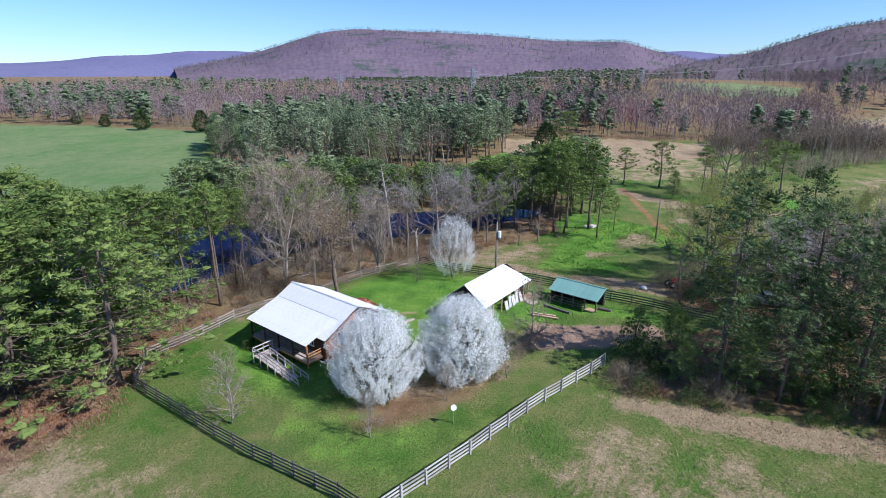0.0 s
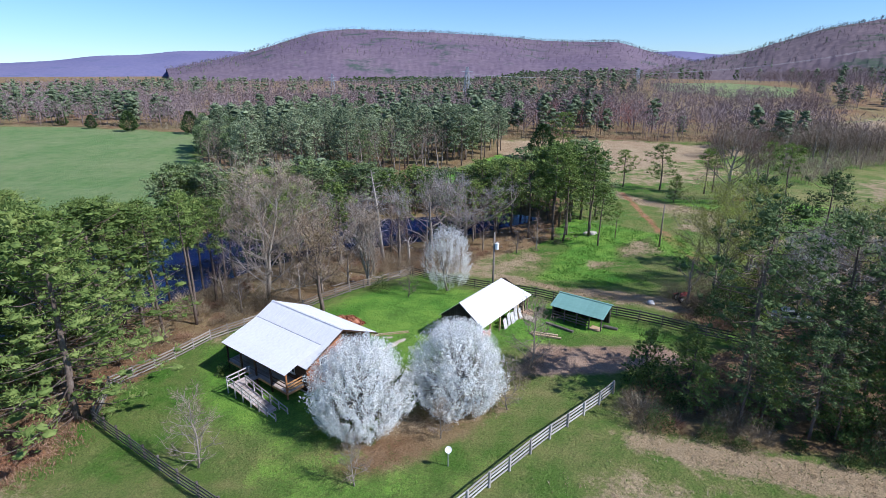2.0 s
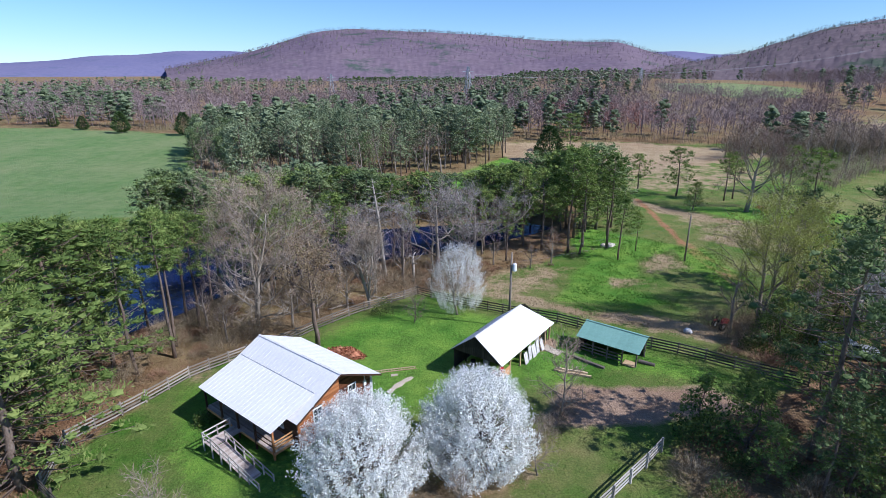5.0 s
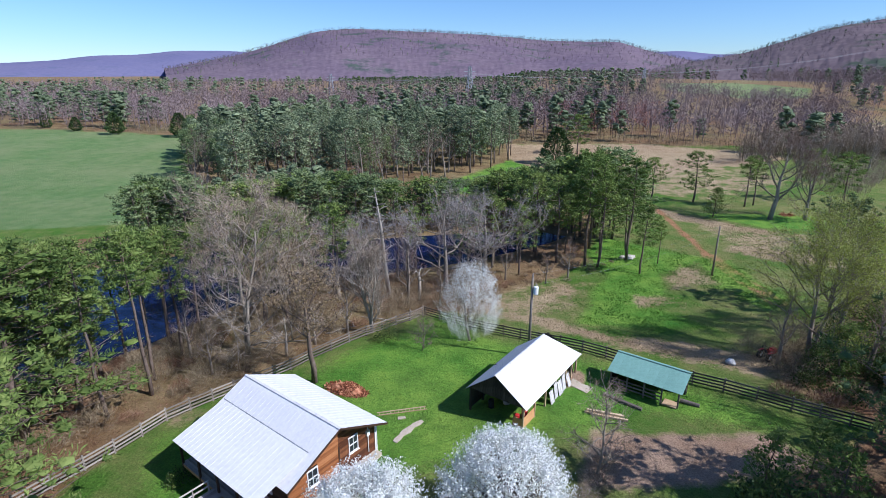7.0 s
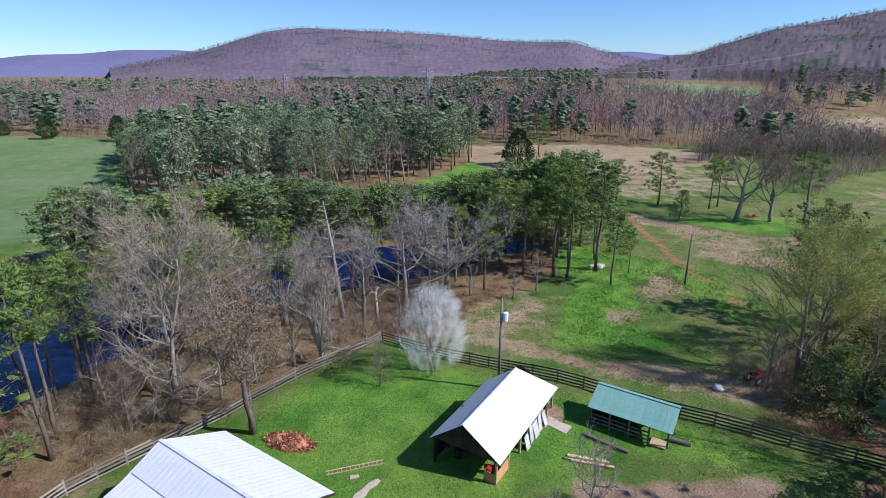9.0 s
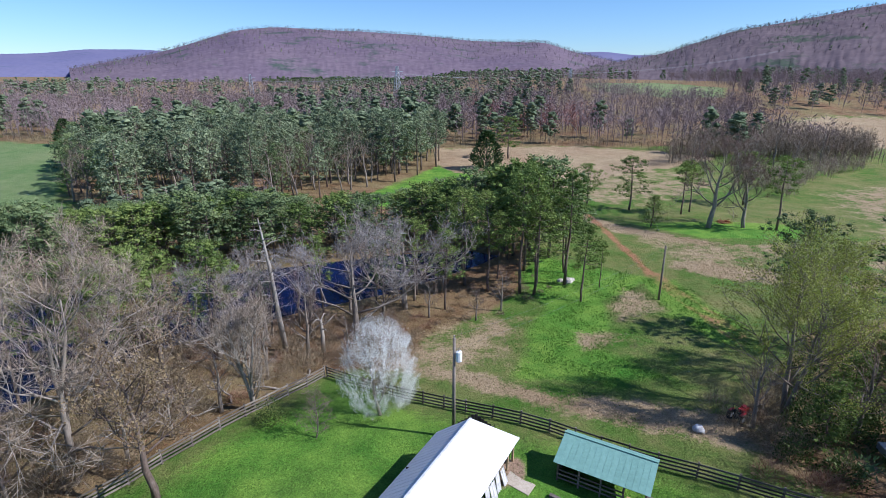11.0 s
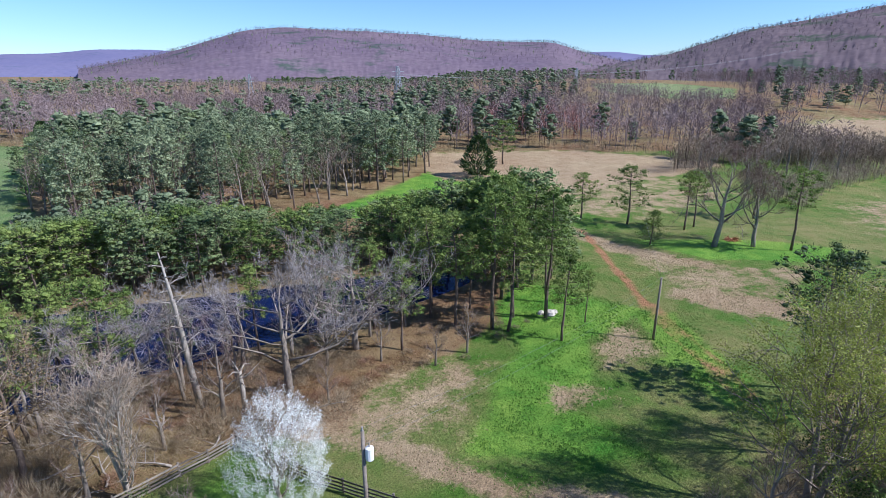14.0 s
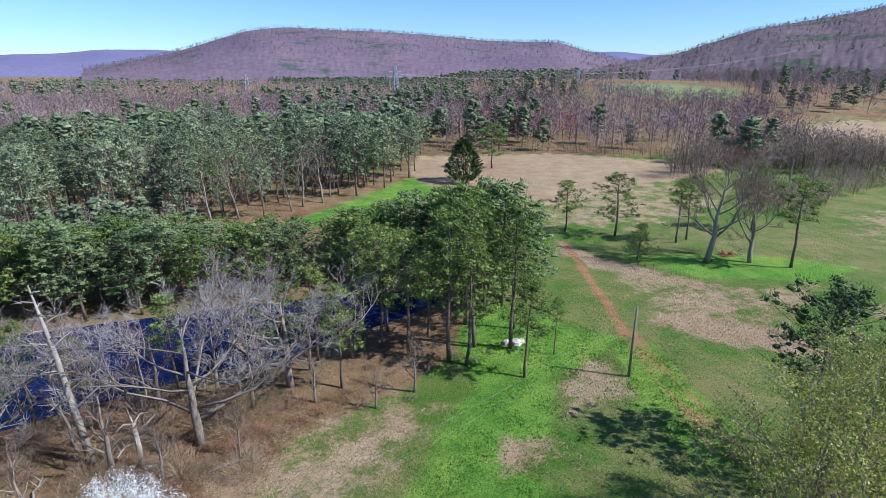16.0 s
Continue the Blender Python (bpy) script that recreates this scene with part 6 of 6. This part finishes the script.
# ---- poles and cables ----
def utility_pole(x, y, tall, can, label):
    z = ground(x, y)
    p = thing("utility_pole", pose(x, y, z), label, "utility pole", "utility poles")
    part("pole", Shape().tube([(0, 0, -0.5), (0, 0, tall)], [0.16, 0.11], 9), POLE_WOOD, p, smooth=True)
    if can:
        c = part("transformer", Shape().tube([(0.36, -0.1, tall - 2.0), (0.36, -0.1, tall - 1.95), (0.36, -0.1, tall - 1.15), (0.36, -0.1, tall - 1.08)], [0.2, 0.25, 0.25, 0.12], 12), WHITE_PAINT, p, "pale grey transformer can", smooth=False)
        part("insulator", Shape().tube([(0.36, -0.1, tall - 1.08), (0.36, -0.1, tall - 0.8)], [0.05, 0.03], 7), GREY_WOOD, c)
        part("bracket", Shape().beam((0, 0, tall - 1.4), (0.36, -0.1, tall - 1.4), 0.06, 0.08), STEEL, p)
        part("insulator", Shape().tube([(0, 0, tall), (0, 0, tall + 0.25)], [0.04, 0.06], 7), GREY_WOOD, p)
    return z + tall


def cable(name, a, b, sag, r, label):
    pts = []
    for i in range(17):
        f = i / 16
        pts.append((a[0] + (b[0] - a[0]) * f, a[1] + (b[1] - a[1]) * f, a[2] + (b[2] - a[2]) * f - sag * 4 * f * (1 - f)))
    single(name, Shape().tube(pts, [r] * 17, 4), WIRE, label, "cable", "cables")


za = utility_pole(4.6, 62.8, 9.1, True, "wooden utility pole with a transformer by the barn")
zb = utility_pole(37.6, 91.2, 8.0, False, "bare wooden utility pole in the meadow")
cable("power_cable", (4.6, 62.8, za + 0.2), (37.6, 91.2, zb), 0.9, 0.005, "thin power line between the wooden poles")
cable("power_cable", (4.6, 62.8, za - 1.0), (37.6, 91.2, zb - 0.9), 0.9, 0.005, "thin power line between the wooden poles")
cable("power_cable", (37.6, 91.2, zb), (66, 160, 6.0), 1.2, 0.005, "thin power line leaving across the meadow")


def pylon(x, y, top, label):
    z = ground(x, y)
    p = thing("pylon", pose(x, y, z, 0, 0, 20), label, "pylon", "transmission line")
    h = top - z
    w = h * 0.11
    def at(i, f):
        k = w * (1 - 0.8 * f)
        return Vector((k * (1 if i in (0, 3) else -1), k * (1 if i < 2 else -1), h * f))
    for i in range(4):
        part("leg", Shape().beam(at(i, 0), at(i, 1), 0.45, 0.45), STEEL, p)
        for k in range(8):
            f0, f1 = k / 8, (k + 1) / 8
            part("brace", Shape().beam(at(i, f0), at((i + 1) % 4, f1), 0.24, 0.24), STEEL, p)
    for f in (0.74, 0.86):
        part("crossarm", Shape().beam((-h * 0.17, 0, h * f), (h * 0.17, 0, h * f), 0.4, 0.5), STEEL, p)
    return Vector((x, y, z + h))


T1 = pylon(15.5, 505, 32.5, "grey lattice transmission pylon above the woods")
T2 = pylon(-121, 572, 26, "grey lattice transmission pylon above the woods")
T0 = pylon(205, 610, 32, "grey lattice transmission pylon above the woods")
T3 = Vector((560, 760, 62))
for d in (-4, 0, 4):
    cable("transmission_cable", T2 + Vector((d, 0, -5)), T1 + Vector((d, 0, -6)), 4, 0.05, "high-voltage cable strung between the pylons")
    cable("transmission_cable", T1 + Vector((d, 0, -6)), T0 + Vector((d, 0, -6)), 4, 0.05, "high-voltage cable strung between the pylons")
    cable("transmission_cable", T0 + Vector((d, 0, -6)), T3 + Vector((d, 0, -6)), 6, 0.05, "high-voltage cable strung between the pylons")

# ---- small things in the yard ----
dish = thing("satellite_dish", pose(-1.3, 30.0, ground(-1.3, 30.0)), "white satellite dish on a steel post in the lawn", "satellite dish")
part("post", Shape().tube([(0, 0, -0.2), (0, 0, 1.55)], [0.045, 0.045], 8), STEEL, dish)
bowl = Shape()
rings = [[(r * 0.26 * math.cos(a), r * 0.26 * math.sin(a), 0.09 * r * r) for a in [2 * math.pi * j / 20 for j in range(20)]] for r in (0.1, 0.4, 0.7, 1.0)]
for i, ring in enumerate(rings):
    bowl.v += ring
    if i:
        bowl.f += [[(i - 1) * 20 + j, (i - 1) * 20 + (j + 1) % 20, i * 20 + (j + 1) % 20, i * 20 + j] for j in range(20)]
bowl.f.append(list(range(20)))
part("bowl", bowl, WHITE_PAINT, dish, "white dish", m=Matrix.Translation((0, -0.1, 1.55)) @ Matrix.Rotation(radians(58), 4, "X") @ Matrix.Rotation(radians(20), 4, "Y"), smooth=True)
part("arm", Shape().beam((0, -0.1, 1.4), (0.1, -0.62, 1.62), 0.03, 0.03).box((0.07, 0.1, 0.07), (0.1, -0.64, 1.64)), STEEL, dish)

mx, my = -13.6, 56.4
heap, hr = Shape(), np.random.default_rng(3)
n = 1500
a, r = hr.uniform(0, 6.28, n), np.sqrt(hr.uniform(0, 1, n))
cx, cy = r * np.cos(a) * 2.3, r * np.sin(a) * 1.1
cz = 0.5 * np.cos(r * 1.5) * (1 + 0.35 * np.sin(cx * 2.1 + 1)) * 0.9
heap.leaves(np.stack([cx, cy, cz], 1), hr.normal(0, 1, (n, 3)) * np.array([1, 1, 0.5]), hr.uniform(0.15, 0.4, n), hr.uniform(0.03, 0.09, n))
core = [(2.2 * math.cos(t), 1.0 * math.sin(t)) for t in [2 * math.pi * j / 18 for j in range(18)]]
heap.v += [(x, y, -0.1) for x, y in core] + [(x * 0.55, y * 0.55, 0.42) for x, y in core]
k = len(heap.v) - 36
heap.f += [[k + j, k + (j + 1) % 18, k + 18 + (j + 1) % 18, k + 18 + j] for j in range(18)] + [[k + 18 + j for j in range(18)]]
single("bark_mound", heap, CHIPS, "low mound of fresh red bark mulch on the lawn", "mulch", m=pose(mx, my, ground(mx, my), 0, 0, -25))

ladder = thing("ladder", frame_at(-10.2, 52.5, ground(-8, 53) + 0.06, (0.974, 0.226)), "pale wooden ladder lying in the grass", "ladder")
for y in (-0.2, 0.2):
    part("rail", Shape().box((4.4, 0.045, 0.08), (2.2, y, 0.03)), PALE_WOOD, ladder)
for i in range(13):
    part("rung", Shape().box((0.045, 0.4, 0.04), (0.2 + i * 0.335, 0, 0.03)), PALE_WOOD, ladder)
for x, y, s, an in ((-7.4, 50.0, 1.0, 50), (-6.6, 51.0, 0.8, 40), (-8.0, 49.0, 0.7, 60), (-8.0, 52.0, 0.45, 10)):
    single("flat_stone", Shape().prism([(-0.75 * s, -0.2), (0.1, -0.34 * s), (0.8 * s, -0.12), (0.7 * s, 0.25 * s), (-0.2, 0.36 * s), (-0.7 * s, 0.2)], -0.1, 0.1), CONCRETE, "flat sandy stone in the lawn beside the house", "stone", "stones by the house", m=pose(x, y, ground(x, y), 2, -3, an))
ac = thing("air_conditioner", frame_at(-10.7, 43.2, ground(-10.7, 43.2), HU), "pale grey outdoor air conditioning unit beside the house", "air conditioner")
part("casing", Shape().box((0.8, 0.8, 0.75), (0, 0, 0.45)), STEEL, ac)
part("fan_grille", Shape().tube([(0, 0, 0.83), (0, 0, 0.87)], [0.34, 0.32], 16), WHITE_PAINT, ac)
part("pad", Shape().box((1.0, 1.0, 0.16), (0, 0, 0.0)), CONCRETE, ac)
for i, (ax, ay, bx, by) in enumerate(((10.4, 55.2, 13.1, 52.8), (8.0, 52.5, 10.6, 51.6), (8.3, 52.8, 11.0, 51.9), (8.4, 52.2, 11.4, 51.2), (8.2, 52.5, 11.1, 51.55))):
    z = max(ground(ax, ay), ground(bx, by)) + (0.1 if i < 4 else 0.28)
    w = 0.28 if i == 0 else 0.2
    single("timber", Shape().beam((ax, ay, z), (bx, by, z), w, 0.22 if i == 0 else 0.17), FENCE_DARK if i == 0 else PALE_WOOD, "dark squared timber on the grass" if i == 0 else "pale sawn timber stacked on the bare ground", "timber", "timber in the yard")

# machines under the trees by the lane
tractor = thing("tractor", frame_at(29.0, 61.6, ground(29.0, 61.6), (0.9, 0.43)) @ Matrix.Scale(0.8, 4), "small red tractor parked under bare trees", "tractor")
part("bonnet", Shape().box((1.1, 0.6, 0.55), (0.75, 0, 0.95)).box((0.5, 0.5, 0.2), (0.9, 0, 1.28)), RED_PAINT, tractor, "red bonnet")
part("chassis", Shape().box((2.0, 0.35, 0.3), (0.2, 0, 0.65)), BLACK, tractor)
part("seat", Shape().box((0.4, 0.42, 0.1), (-0.45, 0, 1.1)).box((0.1, 0.42, 0.4), (-0.66, 0, 1.3)), BLACK, tractor)
for y in (-0.62, 0.62):
    part("mudguard", Shape().box((0.9, 0.26, 0.06), (-0.5, y, 1.22)), RED_PAINT, tractor)
    w = part("rear_wheel", Shape().tube([(-0.5, y - 0.14, 0.6), (-0.5, y + 0.14, 0.6)], [0.6, 0.6], 16), BLACK, tractor)
    part("rim", Shape().tube([(-0.5, y - 0.15, 0.6), (-0.5, y + 0.15, 0.6)], [0.3, 0.3], 12), WHITE_PAINT, w)
    part("front_wheel", Shape().tube([(1.0, y * 0.8 - 0.09, 0.36), (1.0, y * 0.8 + 0.09, 0.36)], [0.36, 0.36], 14), BLACK, tractor)
part("roll_bar", Shape().tube([(-0.7, -0.4, 1.0), (-0.7, -0.4, 2.0), (-0.7, 0.4, 2.0), (-0.7, 0.4, 1.0)], [0.035] * 4, 6), BLACK, tractor)
single("feed_sack", Shape().tube([(0, 0, 0.0), (0, 0, 0.12), (0.12, 0.05, 0.32), (0.2, 0, 0.45)], [0.5, 0.6, 0.42, 0.12], 6), CLOTH, "pale bulk sack on the ground by the tractor", "sack", m=pose(24.9, 60.7, ground(24.9, 60.7)), smooth=True)
truck = thing("pickup_truck", frame_at(38.5, 54.5, ground(38.5, 54.5), (0.95, -0.3)), "grey pickup truck parked in the shade of the trees", "truck")
part("body", Shape().box((4.9, 1.8, 0.55), (0, 0, 0.75)).box((1.9, 1.7, 0.25), (1.5, 0, 1.1)), STEEL, truck)
part("cab", Shape().slab([(-0.9, -0.75, 1.75), (0.55, -0.75, 1.75), (0.55, 0.75, 1.75), (-0.9, 0.75, 1.75)], 0.06).prism([(-1.05, -0.82), (0.8, -0.82), (0.8, 0.82), (-1.05, 0.82)], 1.0, 1.15), STEEL, truck)
part("window", Shape().prism([(-0.98, -0.78), (0.66, -0.78), (0.66, 0.78), (-0.98, 0.78)], 1.15, 1.69), GLASS, truck)
for x in (-1.5, 1.5):
    for y in (-0.82, 0.82):
        part("wheel", Shape().tube([(x, y - 0.11, 0.36), (x, y + 0.11, 0.36)], [0.36, 0.36], 14), BLACK, truck)
for x, y, s in ((27.2, 99.3, 0.9), (26.2, 99.8, 0.6), (28.0, 99.8, 0.5)):
    single("boulder", Shape().tube([(0, 0, -0.1), (0.05, 0, 0.3 * s), (0.1, 0.05, 0.62 * s), (0.1, 0, 0.75 * s)], [0.75 * s, 0.85 * s, 0.6 * s, 0.2 * s], 7), STONE, "pale boulder under the pines", "boulder", "boulders", m=pose(x, y, ground(x, y), 0, 0, 50 * x))

# ---- brush ----
BR = [bush(105, 2.6, 3.2, BRUSH, "tall thicket of bare tan stems", 620, 1.0, 0.009), bush(106, 3.4, 3.4, SHRUB, "tall leafy evergreen shrub under trees", 1000, 0.24, 0.045), bush(101, 1.3, 2.4, RED_BRUSH, "tangle of russet dry brush on the ground", 620, 0.55, 0.011), bush(102, 1.5, 2.6, BRUSH, "tangle of tan dry brush stems", 520, 0.75, 0.011), bush(103, 1.8, 2.6, SHRUB, "green leafy undergrowth shrub in shade", 800, 0.22, 0.042), bush(104, 1.0, 2.2, RED_BRUSH, "low russet brush with dry stems", 520, 0.45, 0.011)]
for i, (x, y) in enumerate(scatter([(-58, 22), (-35, 24), (-32, 33), (-36, 40), (-60, 36)], 34, 1.8, 41)):
    plant(f"brush{(2, 5, 2, 3)[i % 4]}", BR[(2, 5, 2, 3)[i % 4]], x, y, RNG.uniform(0.5, 0.95))
for i, (x, y) in enumerate(scatter(SHADE_WOODS, 80, 2.0, 42, lambda x, y: along([(10, 46), (24, 46), (38, 48), (60, 46)], np.array([x]), np.array([y]))[0] > 1.5)):
    plant(f"brush{(4, 0, 1, 2)[i % 4]}", BR[(4, 0, 1, 2)[i % 4]], x, y, RNG.uniform(0.7, 1.35))
for i, (x, y) in enumerate(scatter([(-38, 44), (-31, 52), (-22, 62), (-9, 77), (2, 78), (6, 88), (0, 95), (-14, 92), (-26, 86), (-35, 76), (-41, 66), (-50, 58)], 150, 1.5, 43, dry)):
    plant(f"brush{(3, 2, 0, 0)[i % 4]}", BR[(3, 2, 0, 0)[i % 4]], x, y, RNG.uniform(0.6, 1.25))
for i, (x, y) in enumerate(scatter([(4, 86), (14, 89), (24, 95), (24, 104), (12, 99)], 16, 2.0, 44, dry)):
    plant("brush3", BR[3], x, y, RNG.uniform(0.5, 1.0))
for x, y, s, k in ((27.6, 60.2, 0.9, -2), (30.2, 60.0, 1.0, -2), (31.5, 62.5, 1.1, -2), (28.2, 63.2, 0.8, -2), (33, 59, 1.2, -1), (35.5, 57.5, 1.1, -1), (29.5, 57.5, 1.0, -2), (34, 65, 1.2, -2), (37, 63, 1.1, -1), (39, 58, 1.2, -1), (36, 54, 1.0, 2), (-11.0, 67.3, 0.8, -1), (-23.6, 44.2, 1.0, 2), (30, 56.5, 1.4, 2), (26.5, 54.5, 1.3, 0), (29, 52.8, 1.6, 0), (32, 54, 1.5, 2), (-29.8, 57, 1.1, 0), (6.5, 43.2, 1.3, 1), (7.6, 45.4, 1.2, 1), (5.6, 41.6, 1.0, 1), (2.0, 41.5, 0.8, 1)):
    plant(f"brush{k + 2}", BR[k + 2], x, y, s)
for i, (x, y) in enumerate(scatter([(14, 38), (15, 34), (23, 32), (29, 28), (44, 21), (52, 24), (40, 32), (28, 38)], 46, 1.8, 45)):
    plant(f"brush{(1, 4, 4, 0, 2)[i % 5]}", BR[(1, 4, 4, 0, 2)[i % 5]], x, y, RNG.uniform(0.6, 1.1))


# ---- grass ----
def tufts(name, count, box, mat, label, seed, keep, tall, wide):
    rng = np.random.default_rng(seed)
    x, y = rng.uniform(box[0], box[1], count), rng.uniform(box[2], box[3], count)
    ok = keep(x, y, rng)
    x, y = x[ok], y[ok]
    z = height(x, y)
    c = np.repeat(np.stack([x, y, z - 0.02], 1), 3, 0)
    c[:, :2] += rng.normal(0, 0.07, (len(c), 2))
    d = np.stack([rng.normal(0, 0.6, len(c)), rng.normal(0, 0.6, len(c)), np.ones(len(c))], 1)
    sh = Shape().leaves(c, d, rng.uniform(0.6, 1.3, len(c)) * tall, wide)
    tagged(new(name, sh.mesh(name, mat)), label, "grass", kind="stuff")


def zone(name, least):
    return lambda x, y, rng: (zones(x, y)[name] + rng.normal(0, 0.12, len(x)) > least) & (inside(POND, x, y) < -0.5)


def plain(x, y, rng):
    z = zones(x, y)
    return (z["litter"] < 0.35) & (z["dirt"] < 0.3) & (z["lush"] < 0.5) & (inside(POND, x, y) < -1) & (np.sin(x * 0.7 + 2 * np.sin(y * 0.4)) + rng.normal(0, 0.8, len(x)) > 0)


def indoors(x, y):
    a = inside([(-24.5, 45), (-15.5, 38.5), (-8.5, 46.5), (-17.5, 54)], x, y) < 0.2
    return a & (inside([(-2, 53), (2.5, 49.5), (9.5, 59), (5, 62)], x, y) < 0.5)


tufts("lush_grass", 60000, (-32, 46, 22, 112), LUSH_TUFT, "bright green lush grass tufts", 51, lambda x, y, r: zone("lush", 0.45)(x, y, r) & indoors(x, y), 0.085, 0.03)
tufts("pasture_grass", 52000, (-60, 60, 12, 120), GRASS_TUFT, "olive green pasture grass tufts", 52, lambda x, y, r: plain(x, y, r) & indoors(x, y), 0.12, 0.03)
tufts("straw_grass", 52000, (-10, 66, 12, 142), STRAW_TUFT, "dry straw-coloured grass tufts", 53, lambda x, y, r: zone("straw", 0.42)(x, y, r) & indoors(x, y), 0.26, 0.022)


def in_meadow(x, y, r):
    return (np.maximum(inside(MEADOW, x, y), inside(MEADOW_B, x, y)) + r.normal(0, 1.2, len(x)) > 0.3) & (np.sin(x * 1.1 + 2 * np.sin(y * 0.6)) + r.normal(0, 0.7, len(x)) > 0)


def russet(x, y, r):
    return inside([(-50, 20), (-34, 24), (-31, 31), (-33, 37), (-52, 32)], x, y) + r.normal(0, 1.0, len(x)) > 0


tufts("meadow_grass", 26000, (8, 46, 66, 114), LUSH_TUFT, "tall lush clumps of meadow grass", 54, in_meadow, 0.24, 0.03)
tufts("russet_grass", 9000, (-54, -30, 18, 40), RED_BRUSH, "dry russet broomsedge under the pines", 55, russet, 0.5, 0.02)
tufts("leaf_litter", 30000, (-60, 30, 40, 112), RED_BRUSH, "dry leaves and stalks on the wood floor", 56, lambda x, y, r: zone("litter", 0.6)(x, y, r), 0.16, 0.03)
pile = Shape()
n = 260
a, r = hr.uniform(0, 6.28, n), np.sqrt(hr.uniform(0, 1, n))
pile.leaves(np.stack([r * np.cos(a) * 1.6, r * np.sin(a) * 1.0, 0.5 * (1 - r)], 1), hr.normal(0, 1, (n, 3)) * np.array([1, 1, 0.4]), hr.uniform(0.4, 1.2, n), 0.05)
single("brush_pile", pile, CHIPS, "reddish pile of cut brush under the oak", "brush pile", m=pose(70.5, 126.5, ground(70.5, 126.5)))
